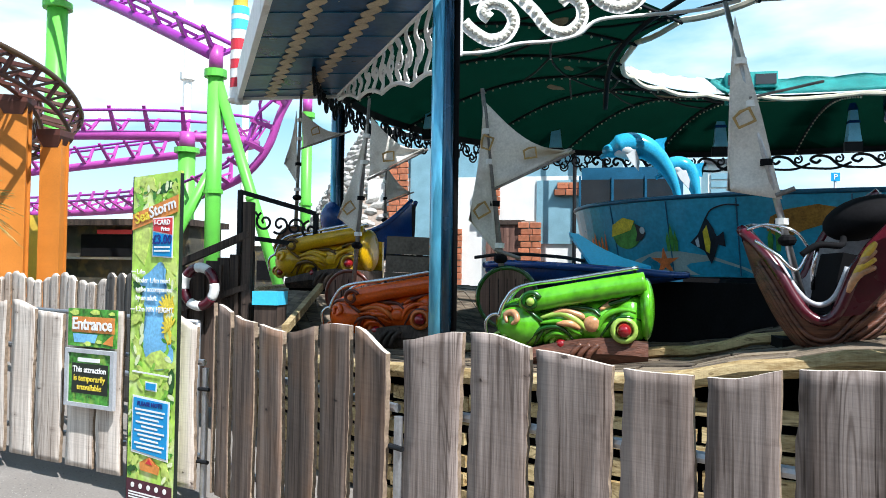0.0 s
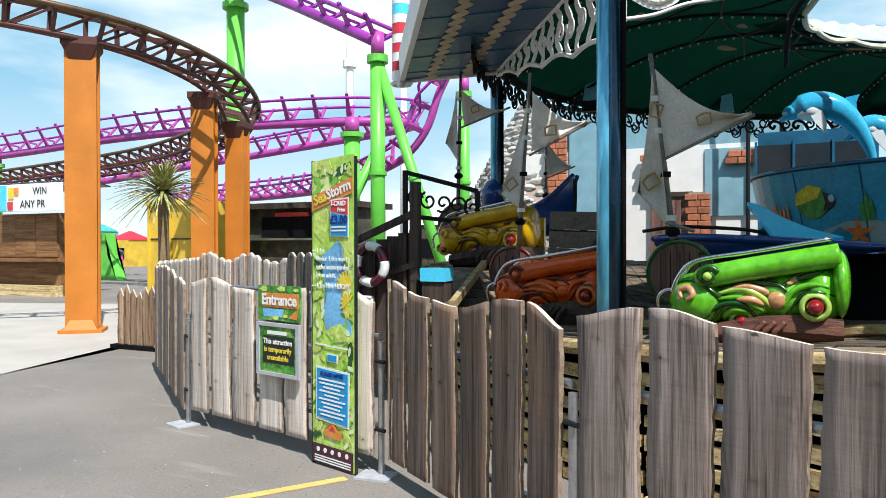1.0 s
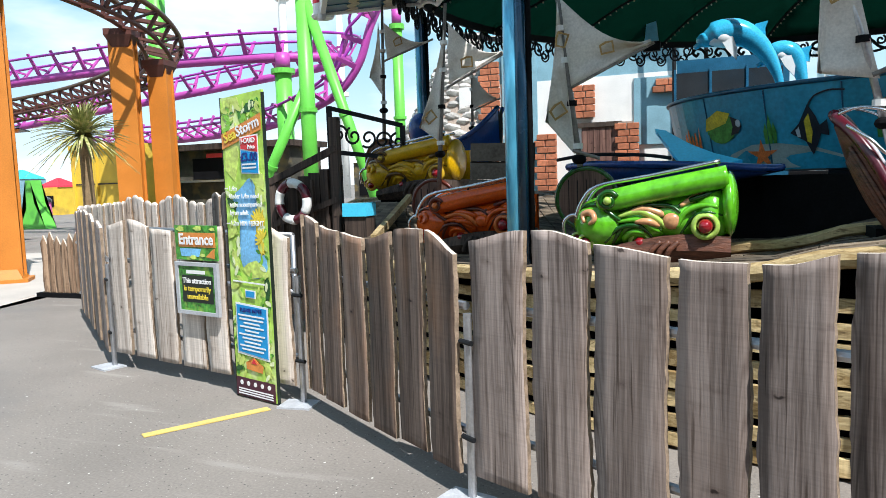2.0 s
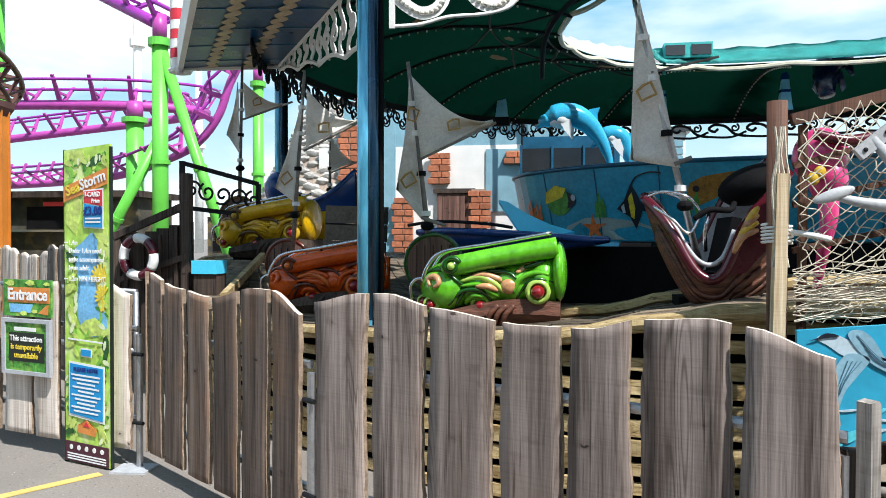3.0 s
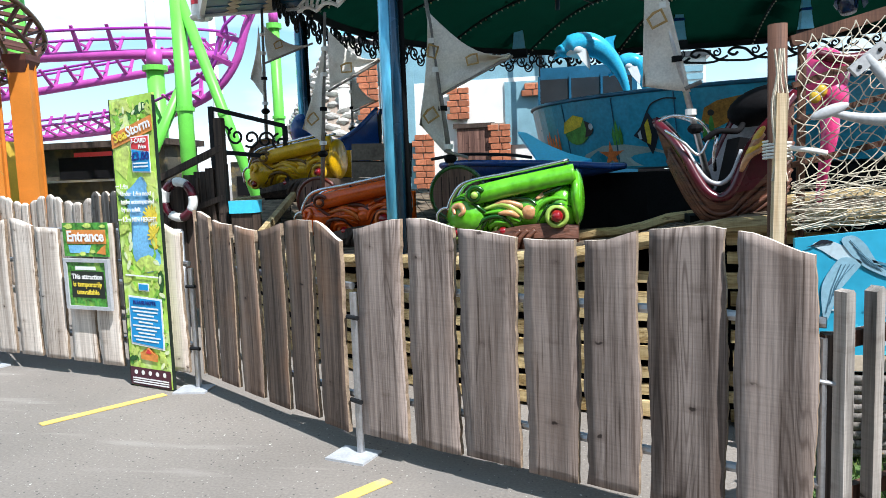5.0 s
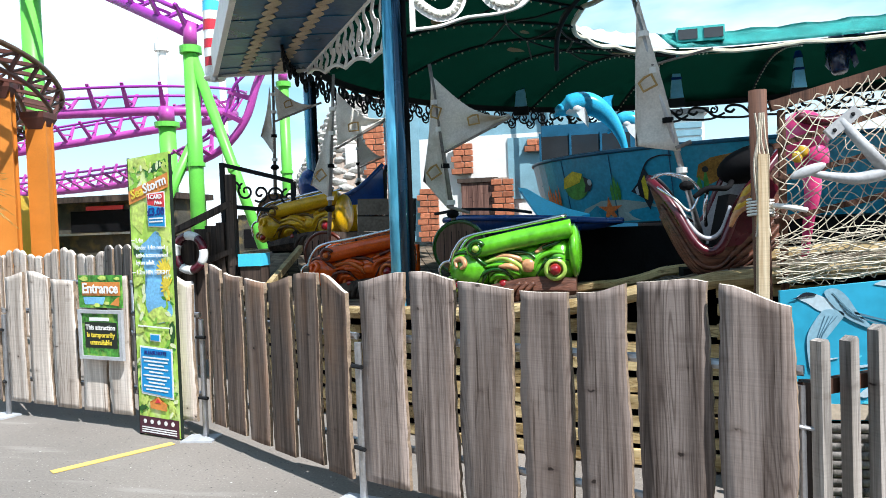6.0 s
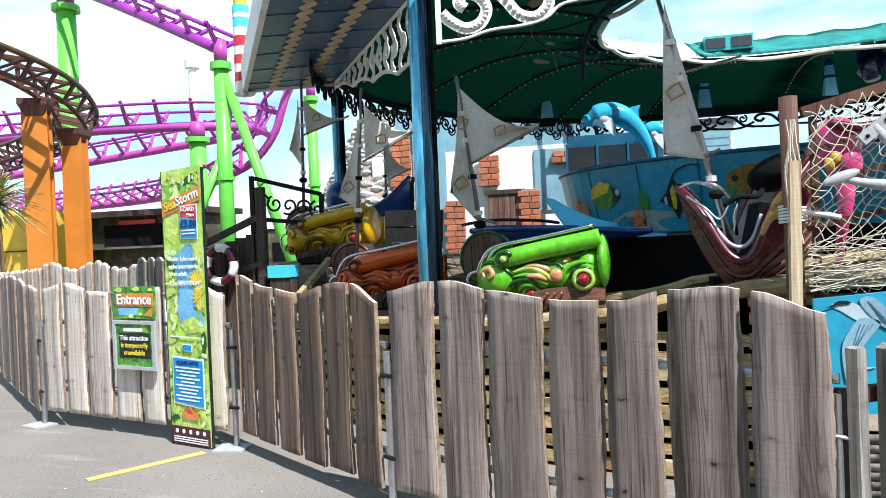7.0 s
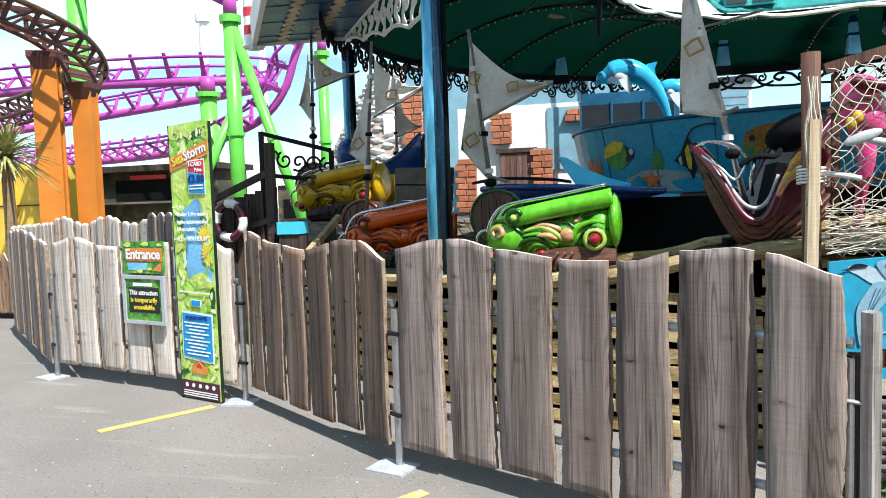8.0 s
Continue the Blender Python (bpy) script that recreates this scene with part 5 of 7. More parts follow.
# dark slatted backboard on the deck
screen = thing("backboard", (-1.1, 6.5, 0.8), 0, "black slatted board standing on the deck", "board")
for k in range(5):
    part("slat", box(bmesh.new(), (-1.19 + 0.012 * k, 6.5 + 0.008 * (k % 2), 0.95 + k * 0.17), (0.62, 0.03, 0.168), Matrix.Rotation(radians(2), 3, "Y")), SLATEW, screen)
for x in (-1.44, -1.14):
    part("upright", box(bmesh.new(), (x, 6.54, 1.15), (0.05, 0.04, 1.0)), SLATEW, screen)


def ribbon(bm, pts, width, thick, n):
    """A flat band along pts, lying square to n."""
    n = Vector(n).normalized()
    p = [Vector(q) for q in pts]
    rows = []
    for i in range(len(p)):
        d = (p[min(i + 1, len(p) - 1)] - p[max(i - 1, 0)]).normalized()
        s = d.cross(n).normalized() * width / 2
        rows.append([bm.verts.new(p[i] + a * s + b * n * thick / 2) for a, b in ((-1, -1), (1, -1), (1, 1), (-1, 1))])
    for a, b in zip(rows, rows[1:]):
        for j in range(4):
            bm.faces.new((a[j], b[j], b[(j + 1) % 4], a[(j + 1) % 4]))
    bm.faces.new(rows[0])
    bm.faces.new(rows[-1][::-1])
    return bm


# ---- canopy eave, fretwork and valance ----
eave = thing("canopy_eave", (-2.4, 6.8, 3.5), 0, "wide blue eave of the canopy with cream zigzag stripes underneath", "eave")
EA, EB, ED, EE = Vector((-2.60, 8.10, 3.50)), Vector((-0.10, 4.6, 3.66)), Vector((-3.90, 8.15, 3.53)), Vector((-1.45, 4.3, 3.68))
bm = bmesh.new()
top = [bm.verts.new(p + Vector((0, 0, 0.05))) for p in (EA, EB, EE, ED)]
bot = [bm.verts.new(p) for p in (EA, EB, EE, ED)]
bm.faces.new(top)
bm.faces.new(bot[::-1])
for j in range(4):
    bm.faces.new((top[j], bot[j], bot[(j + 1) % 4], top[(j + 1) % 4]))
part("soffit", bm, EAVE, eave)
for s in (0.30, 0.68):
    a, b = ED.lerp(EA, s), EE.lerp(EB, s)
    side = (EA - ED).normalized()
    pts = []
    for i in range(45):
        q = a.lerp(b, i / 44) + Vector((0, 0, -0.006))
        pts.append(q + side * (0.035 if i % 2 else -0.035))
    part("zigzag_stripe", ribbon(bmesh.new(), smooth_path(pts, 4), 0.095, 0.006, (0, 0, 1)), EAVEZIG, eave, "cream painted zigzag stripe")
out = (ED - EA).normalized()
bm = beam(bmesh.new(), ED + Vector((0, 0, 0.16)) + out * 0.03, EE + Vector((0, 0, 0.16)) + out * 0.03, 0.06, 0.42)
part("outer_fascia", bm, WHITEP, eave, "weathered white outer board")
part("end_fascia", beam(bmesh.new(), ED + Vector((0, 0.03, 0.16)), EA + Vector((0, 0.03, 0.16)), 0.05, 0.38), WHITEP, eave, "white end board")
part("corner_lamp", lathe(bmesh.new(), [(0.03, -0.06), (0.05, -0.04), (0.05, 0.05), (0.02, 0.07)], ED + Vector((0.02, -0.1, -0.05)), 12), WHITEP, eave, "small white corner lamp")
for k in range(7):
    a, b = ED.lerp(EE, (k + 0.5) / 7), EA.lerp(EB, (k + 0.5) / 7)
    part("panel_joint", beam(bmesh.new(), a + Vector((0, 0, -0.002)), b + Vector((0, 0, -0.002)), 0.012, 0.008), BOWLTOP, eave)

fret = thing("fretwork_panel", (-1.6, 6.8, 2.9), 0, "white lattice fretwork hanging under the canopy edge", "fretwork")
FA, FB = Vector((-2.58, 8.08, 0)), Vector((-0.62, 5.35, 0))
fu = (FB - FA).normalized()
fn = fu.cross(Vector((0, 0, 1)))
flong = (FB - FA).length
fz = lambda s: (3.50 + 0.13 * s, 3.44 - 0.52 * s ** 0.8 + 0.06 * abs(math.sin(s * math.pi * 4)))
for i in range(13):
    s = (i + 0.7) / 13.5
    zt, zb = fz(s)
    pts = []
    for j in range(13):
        t = j / 12
        pts.append(FA + fu * (s * flong + 0.06 * math.sin(t * math.pi * 3 + i)) + Vector((0, 0, zb + (zt - zb) * t)))
    part("fret", ribbon(bmesh.new(), pts, 0.07, 0.012, fn), LATTICE, fret)
    if i > 3:
        c = FA + fu * (s * flong + 0.05) + Vector((0, 0, zb + 0.45 * (zt - zb)))
        part("fret_loop", ribbon(bmesh.new(), spiral(c, 0.10 * s + 0.03, 0.03, i, 1.2, fu, (0, 0, 1), 16), 0.04, 0.010, fn), LATTICE, fret)
for k, name in ((0, "top_bar"), (1, "lower_edge")):
    part(name, tube(bmesh.new(), [FA + fu * flong * i / 40 + Vector((0, 0, fz(i / 40)[k])) for i in range(41)], 0.022, 6), LATTICE, fret)

sc = thing("scroll_fascia", (0.2, 6.3, 3.3), 0, "white scrolled fascia studded with bulbs over the ride", "fascia")
SA, SB = Vector((-0.69, 6.08, 0)), Vector((1.75, 6.9, 0))
su = (SB - SA).normalized()
sn = su.cross(Vector((0, 0, 1)))


def on_fascia(x, z, off=0.0):
    return SA + su * (x + 0.69) * 1.05 + Vector((0, 0, z)) + sn * off


low = smooth_path([on_fascia(x, z) for x, z in ((-0.69, 3.30), (-0.45, 3.33), (-0.2, 3.41), (0.1, 3.45), (0.32, 3.52), (0.5, 3.66), (0.95, 3.73), (1.4, 3.80), (1.75, 3.9))], 5)
part("lower_edge", tube(bmesh.new(), low, 0.018, 8), LATTICE, sc, smooth=True)
part("side_bar", box(bmesh.new(), on_fascia(-0.69, 3.66), (0.05, 0.03, 0.76)), LATTICE, sc)
curls = [
    [(-0.66, 3.58), (-0.58, 3.50), (-0.44, 3.43), (-0.30, 3.48), (-0.24, 3.62), (-0.32, 3.74), (-0.44, 3.76), (-0.50, 3.68), (-0.44, 3.62)],
    [(-0.62, 3.78), (-0.46, 3.84), (-0.28, 3.88), (-0.08, 3.72), (0.06, 3.56), (0.22, 3.53), (0.34, 3.64), (0.34, 3.78), (0.24, 3.86), (0.16, 3.80)],
    [(0.42, 3.98), (0.5, 3.84), (0.66, 3.78), (0.82, 3.84), (0.9, 3.98), (0.82, 4.08)],
    [(-0.62, 3.98), (-0.4, 4.02), (-0.1, 3.98), (0.1, 3.9), (0.24, 4.0)],
]
for path in curls:
    p = smooth_path([on_fascia(x, z, 0.0) for x, z in path], 7)
    scroll = part("scroll", ribbon(bmesh.new(), p, 0.115, 0.014, sn), LATTICE, sc)
    bm = bmesh.new()
    for i in range(2, len(p) - 1, 2):
        ball(bm, p[i] + sn * 0.014, (0.028, 0.028, 0.022), seg=8, rings=5)
    part("beading", bm, BULB, scroll, kind="stuff")
# open arched hoop to one side of the fascia
hoop = [on_fascia(x, z) + Vector((0, d, 0)) for x, z, d in ((0.55, 3.35, 2.2), (0.60, 3.72, 1.8), (0.85, 4.0, 1.4), (1.3, 4.18, 0.8), (1.8, 4.3, 0.3))]
part("hoop", tube(bmesh.new(), smooth_path(hoop, 6), 0.03, 8), IRON, sc, "dark arched hoop", True)

# hanging iron valance along the far rim
val = thing("iron_valance", (C.x, C.y, 3.0), 0, "black wrought-iron scroll valance hanging from the canopy rim", "valance")
for i in range(44):
    d0 = 8 + i * 4.4
    p0, p1 = canopy_at(d0, 0.01, 0.05), canopy_at(d0 + 4.4, 0.01, 0.05)
    u = (p1 - p0).normalized()
    mid = (p0 + p1) / 2
    bm = bmesh.new()
    if d0 > 112:
        tube(bm, spiral(mid - u * 0.10 - Vector((0, 0, 0.10)), 0.13, 0.03, 0.5, 1.4, u), 0.016, 6)
        tube(bm, spiral(mid + u * 0.13 - Vector((0, 0, 0.16)), 0.12, 0.03, 3.4, 1.4, u), 0.016, 6)
        tube(bm, spiral(mid - Vector((0, 0, 0.28)), 0.11, 0.025, 1.8, 1.3, u), 0.014, 6)
        tube(bm, smooth_path([p0, mid - Vector((0, 0, 0.32)), p1], 6), 0.014, 6)
    else:
        low_, w_ = Vector((0, 0, -0.30)), (p1 - p0).length
        tube(bm, smooth_path([p0 + low_, p0.lerp(p1, 0.3) + low_ * 0.85, p0.lerp(p1, 0.55) + low_ * 0.35, p0.lerp(p1, 0.85) + low_ * 0.25, p0.lerp(p1, 0.98) + low_ * 0.5, p0.lerp(p1, 0.84) + low_ * 0.68, p0.lerp(p1, 0.74) + low_ * 0.5], 5), 0.026, 6)
        tube(bm, smooth_path([p0 + low_ * 0.7, p0.lerp(p1, 0.4) + low_ * 1.05, p1 + low_], 5), 0.022, 6)
        tube(bm, spiral(p0.lerp(p1, 0.3) + low_ * 0.45, 0.08, 0.02, 2.0, 1.2, u), 0.018, 6)
    part("scroll", bm, IRON, val)
    part("rim_board", beam(bmesh.new(), p0 + Vector((0, 0, 0.03)), p1 + Vector((0, 0, 0.03)), 0.04, 0.15), IRON, val, "dark rim board")
# bright paint that puts the sky light of openings into the colour
SKYLIT = mat("skylit_blue", (0.28, 0.72, 0.96), 0.3, vary=0.1, bump=0.0, coat=0.3)

# ---- tower shapes standing in for bright sky openings ----
def tower_opening(x, y, z, k):
    ob = thing("tower_opening", (x, y, z), 0, "light blue tower shape painted bright for a sky opening in the canopy", "lantern", "tower lanterns")
    part("body", lathe(bmesh.new(), [(0.17 * k, 0.0), (0.15 * k, 0.1 * k), (0.085 * k, 0.58 * k)], (x, y, z), 4, Matrix.Rotation(radians(45), 3, "Z")), SKYLIT, ob)
    part("roof", lathe(bmesh.new(), [(0.10 * k, 0.58 * k), (0.01, 0.84 * k)], (x, y, z), 8), NAVY, ob, "dark blue pointed top")
    part("band", lathe(bmesh.new(), [(0.135 * k, 0.34 * k), (0.13 * k, 0.39 * k)], (x, y, z), 4, Matrix.Rotation(radians(45), 3, "Z")), NAVY, ob)
    part("stand", box(bmesh.new(), (x, y, z - 0.08), (0.3 * k, 0.1, 0.16)), IRON, ob, "dark bracket to the canopy rim")


for x, y, z, k in ((-0.34, 13.1, 3.63, 0.95), (4.52, 13.0, 3.60, 0.9), (2.54, 13.6, 3.66, 1.0), (-2.15, 11.0, 3.62, 0.9), (6.0, 12.2, 3.6, 0.9)):
    tower_opening(x, y, z, k)

# ---- dark dolphin mounted on the canopy wall ----
wf = thing("dolphin_figure", (5.1, 12.6, 3.75), 0, "dark navy dolphin figure mounted inside the canopy", "figure", "leaping dolphins")
wp = smooth_path([(5.02, 12.45, 3.72), (5.0, 12.5, 3.95), (5.04, 12.55, 4.2), (5.14, 12.5, 4.36), (5.24, 12.38, 4.30), (5.27, 12.28, 4.16)], 6)
part("body", tube(bmesh.new(), wp, 0.21, 18, taper=lambda s: max(0.12, math.sin(math.pi * min(1.0, 0.15 + 0.8 * s)) ** 0.8)), DEEPNAVY, wf, smooth=True)
part("snout", tube(bmesh.new(), [(5.25, 12.30, 4.2), (5.28, 12.2, 4.08), (5.28, 12.14, 4.0)], 0.07, 10, taper=lambda s: 1 - 0.6 * s), DEEPNAVY, wf, smooth=True)
for x, k in ((4.95, -1), (5.14, 1)):
    part("flipper", plate(bmesh.new(), [(0, 0), (0.10 * k, 0.05), (0.16 * k, -0.22), (0.10 * k, -0.30)], 0.03, (x, 12.45, 4.08)), DEEPNAVY, wf)

# ---- turquoise glazing behind the fretwork ----
gz = thing("turquoise_window", (-3.1, 12.4, 3.6), 0, "turquoise glazed window with dark bars behind the fretwork", "window")
for k in range(3):
    x = -3.55 + 0.42 * k
    pane = part("pane", plate(bmesh.new(), [(x, 4.0 - 0.1 * k), (x + 0.36, 3.96 - 0.1 * k), (x + 0.36, 4.55 - 0.12 * k), (x + 0.06, 4.62 - 0.12 * k)], 0.02, (0, 12.4, 0)), SKYLIT, gz, "turquoise pane, sky light put into its paint")
    part("bar", beam(bmesh.new(), (x + 0.39, 12.38, 3.75), (x + 0.39, 12.38, 4.5 - 0.12 * k), 0.05, 0.05), IRON, gz)
    part("mullion", beam(bmesh.new(), (x + 0.02, 12.37, 4.18 - 0.1 * k), (x + 0.36, 12.37, 4.26 - 0.1 * k), 0.03, 0.03), IRON, pane)
part("sill", beam(bmesh.new(), (-3.7, 12.4, 3.97), (-2.3, 12.4, 3.68), 0.08, 0.07), IRON, gz, "dark sill bar")

# ---- striped lighthouse ornament ----
lh = thing("lighthouse_ornament", (-4.02, 8.30, 3.55), 0, "red and white striped lighthouse ornament at the canopy corner", "ornament")
for z0, z1, m_ in ((3.55, 3.68, WHITEP), (3.68, 3.80, REDP), (3.80, 3.92, WHITEP), (3.92, 4.04, REDP), (4.04, 4.16, WHITEP), (4.16, 4.30, REDP), (4.30, 4.42, WHITEP), (4.42, 4.55, TURQ), (4.55, 4.62, WHITEP), (4.62, 4.72, TURQ)):
    part("band", lathe(bmesh.new(), [(0.115, z0), (0.112, z1)], (-4.02, 8.30, 0), 20), m_, lh, smooth=False)
part("base_disc", lathe(bmesh.new(), [(0.13, 3.50), (0.15, 3.53), (0.13, 3.56)], (-4.01, 8.30, 0), 20), WHITEP, lh, "pale base disc")
part("cap", lathe(bmesh.new(), [(0.09, 4.72), (0.09, 4.85), (0.02, 5.0)], (-4.02, 8.30, 0), 16), YELLOWB, lh, "yellow lantern top")

# ---- way onto the ride ----
st = thing("stair_rail", (-2.42, 5.6, 0), 0, "dark timber posts and handrail at the way onto the ride", "handrail")
for x, y, z1 in ((-2.42, 5.62, 1.97), (-3.1, 5.65, 1.46)):
    part("post", box(bmesh.new(), (x, y, z1 / 2), (0.075, 0.075, z1)), DARKWOOD, st)
part("handrail", beam(bmesh.new(), (-3.12, 5.63, 1.42), (-2.40, 5.60, 1.70), 0.05, 0.06), DARKWOOD, st)
part("low_rail", beam(bmesh.new(), (-3.12, 5.63, 1.02), (-2.40, 5.60, 1.25), 0.04, 0.05), DARKWOOD, st)
for k in range(4):
    x = -3.0 + 0.16 * k
    part("baluster", box(bmesh.new(), (x, 5.62, 0.72 + 0.03 * k), (0.03, 0.03, 1.1 + 0.1 * k)), DARKWOOD, st)
fr = thing("deck_gate", (-3.3, 7.2, 1.1), 0, "dark iron gate frame beside the far boats", "gate")
for a, b in (((-3.42, 7.3, 1.2), (-3.42, 7.3, 2.27)), ((-3.42, 7.3, 2.25), (-2.62, 7.55, 2.02)), ((-2.62, 7.55, 1.2), (-2.62, 7.55, 2.02)), ((-3.42, 7.3, 1.75), (-2.62, 7.55, 1.65))):
    part("bar", beam(bmesh.new(), a, b, 0.045, 0.05), IRON, fr)
for k in range(5):
    part("scroll", tube(bmesh.new(), spiral((-3.32 + 0.16 * k, 7.33 + 0.05 * k, 1.95 - 0.03 * k), 0.11, 0.02, k * 2.0, 1.3), 0.014, 6), IRON, fr)
sb = thing("step_box", (-2.2, 5.6, 1.0), 0, "bright blue step box on the deck", "step")
part("tread", box(bmesh.new(), (-2.21, 5.62, 1.155), (0.23, 0.2, 0.115)), TURQ, sb)
part("base", box(bmesh.new(), (-2.21, 5.63, 0.91), (0.21, 0.18, 0.37)), DARKWOOD, sb, "dark timber base")
wk = thing("ramp", (-2.0, 5.7, 0.9), 0, "worn plank ramp with pale edge beam", "ramp")
for k in range(5):
    part("plank", beam(bmesh.new(), (-2.38 + 0.085 * k, 5.35, 0.86), (-2.72 + 0.085 * k, 6.9, 1.16), 0.078, 0.03), DECK, wk)
part("edge_beam", beam(bmesh.new(), (-1.92, 5.3, 0.92), (-2.28, 6.9, 1.22), 0.05, 0.07), SLAT, wk, "pale edge beam")


def life_ring(name, x, y, z, r, t, turn=0.0, label="", red=None):
    ob = thing(name, (x, y, z - r), 0, label, "lifebuoy")
    rot = Matrix.Rotation(radians(turn), 3, "Z")
    for k in range(8):
        pts = [Vector((x, y, z)) + rot @ Vector((r * math.cos(a), 0, r * math.sin(a))) for a in (radians(k * 45 + j * 5.6 + 10) for j in range(9))]
        part("segment", tube(bmesh.new(), pts, t, 10), WHITEP if k % 2 else (red or REDP), ob, "", True)
    return ob


# dark boards added in place of the shade and plants behind the lifebuoy
for k in range(7):
    h = 1.38 + 0.028 * k
    part("side_board", box(bmesh.new(), (-3.12 + 0.115 * k, 5.64 + 0.006 * (k % 2), h / 2 + 0.1), (0.112, 0.025, h - 0.2)), DARKWOOD, st)
life_ring("lifebuoy", -2.82, 5.52, 1.24, 0.165, 0.042, -10, "white and dark red lifebuoy hanging on the stair rail", MAROON)
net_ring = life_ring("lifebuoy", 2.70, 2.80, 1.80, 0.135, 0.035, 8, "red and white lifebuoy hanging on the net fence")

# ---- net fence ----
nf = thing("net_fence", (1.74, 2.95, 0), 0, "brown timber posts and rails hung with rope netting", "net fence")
part("post", tube(bmesh.new(), [(1.75, 2.97, 0), (1.735, 2.96, 1.985)], 0.044, 12), POSTW, nf, "round brown post", True)
part("stake", beam(bmesh.new(), (1.705, 2.87, 0.2), (1.735, 2.88, 1.66), 0.05, 0.06, (0, 1, 0)), STAKE, nf, "pale split stake")
part("slim_post", box(bmesh.new(), (1.845, 2.97, 1.42), (0.032, 0.032, 0.92)), POSTW, nf)
part("far_post", tube(bmesh.new(), [(3.55, 2.97, 0), (3.55, 2.97, 2.5)], 0.044, 12), POSTW, nf)
part("top_rail", beam(bmesh.new(), (1.79, 2.95, 1.90), (3.6, 2.95, 2.36), 0.045, 0.05), POSTW, nf)
for z0, z1 in ((1.70, 2.20), (1.53, 1.98), (1.33, 1.73)):
    part("rail", beam(bmesh.new(), (1.80, 2.95, z0), (3.6, 2.95, z1), 0.022, 0.028), POSTW, nf)
part("lashing", tube(bmesh.new(), [(1.735 + 0.062 * math.cos(i * 0.9), 2.94 + 0.075 * math.sin(i * 0.9), 1.36 + 0.0022 * i) for i in range(40)], 0.006, 6), WHITEP, nf, "white rope lashing", True)
part("lashing_tail", tube(bmesh.new(), smooth_path([(1.77, 2.88, 1.41), (1.84, 2.87, 1.40), (1.93, 2.87, 1.38)], 4), 0.013, 6), WHITEP, nf, "white rope tail", True)
net = bmesh.new()


def net_at(u, v):
    """Rope net: u along the rails, v from top (0) to the slack foot (1)."""
    x = 1.80 + 1.75 * u
    top = 1.90 + 0.45 * u
    z = top + (1.03 + 0.12 * u - top) * v ** 0.92
    y = 2.915 - 0.05 * math.sin(math.pi * v) - 0.10 * max(0, v - 0.72) - 0.012 * math.sin(17 * u + 9 * v)
    sag = 0.03 * math.sin(u * 13) * v
    return Vector((x + 0.016 * math.sin(31 * v + 7 * u) + 0.010 * math.sin(67 * u + 13 * v), y, z - sag + 0.010 * math.sin(59 * u + 41 * v)))


NU, NV = 30, 16
for i in range(-NV, NU + 1):
    for sgn in (1, -1):
        pts = []
        for j in range(NV * 4 + 1):
            v = j / (NV * 4)
            u = ((i if sgn > 0 else i + NV) + sgn * v * NV) / NU
            if 0 <= u <= 1:
                pts.append(net_at(u, v) + Vector((0, 0.004 * sgn, 0)))
        if len(pts) > 2:
            tube(net, pts, 0.0026, 4)
part("netting", net, NET, nf, "knotted pale rope netting", kind="stuff")
slack = bmesh.new()
for k in range(30):
    f, w_ = rnd(0.9, 2.2), rnd(0.012, 0.034)
    tube(slack, smooth_path([(1.78 + 0.14 * j, 2.86 + rnd(-0.03, 0.02), 1.03 + 0.0075 * k + w_ * math.sin(j * f + k * 1.3) + 0.014 * j) for j in range(13)], 4), rnd(0.0018, 0.003), 4)
for k in range(5):
    tube(slack, smooth_path([(1.70 + 0.012 * k + 0.012 * math.sin(j * 2 + k), 2.86, 1.86 - 0.12 * j) for j in range(6)], 4), 0.005, 4)
part("slack_rope", slack, NET, nf, "bunched slack netting", kind="stuff")

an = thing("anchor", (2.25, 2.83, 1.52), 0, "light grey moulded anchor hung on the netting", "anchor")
part("shank", tube(bmesh.new(), [(2.07, 2.83, 1.80), (2.26, 2.82, 1.55)], 0.026, 14, taper=lambda s: 0.8 + 0.4 * s), ANCHOR, an, "", True)
part("stock", box(bmesh.new(), (2.08, 2.83, 1.785), (0.17, 0.035, 0.055), Matrix.Rotation(radians(-40), 3, "Y")), ANCHOR, an)
for x, z in ((2.04, 1.75), (2.12, 1.82)):
    part("rivet", ball(bmesh.new(), (x, 2.81, z), (0.010, 0.006, 0.010), seg=8, rings=5), IRON, an)
part("arm", tube(bmesh.new(), smooth_path([(1.91, 2.82, 1.565), (2.04, 2.82, 1.53), (2.16, 2.82, 1.52), (2.28, 2.82, 1.56), (2.36, 2.82, 1.67), (2.395, 2.82, 1.86)], 5), 0.023, 14, taper=lambda s: 0.55 + 0.75 * math.sin(math.pi * s)), ANCHOR, an, "", True)
part("crown_point", lathe(bmesh.new(), [(0.04, 0.0), (0.004, 0.075)], (2.275, 2.82, 1.55), 8, Matrix.Rotation(radians(140), 3, "Y")), ANCHOR, an)
for x, z, a in ((1.92, 1.565, 20), (2.39, 1.84, 80)):
    part("fluke", ball(bmesh.new(), (x, 2.81, z), (0.085, 0.018, 0.026), Matrix.Rotation(radians(-a), 3, "Y"), 18, 12), ANCHOR, an, "", True)

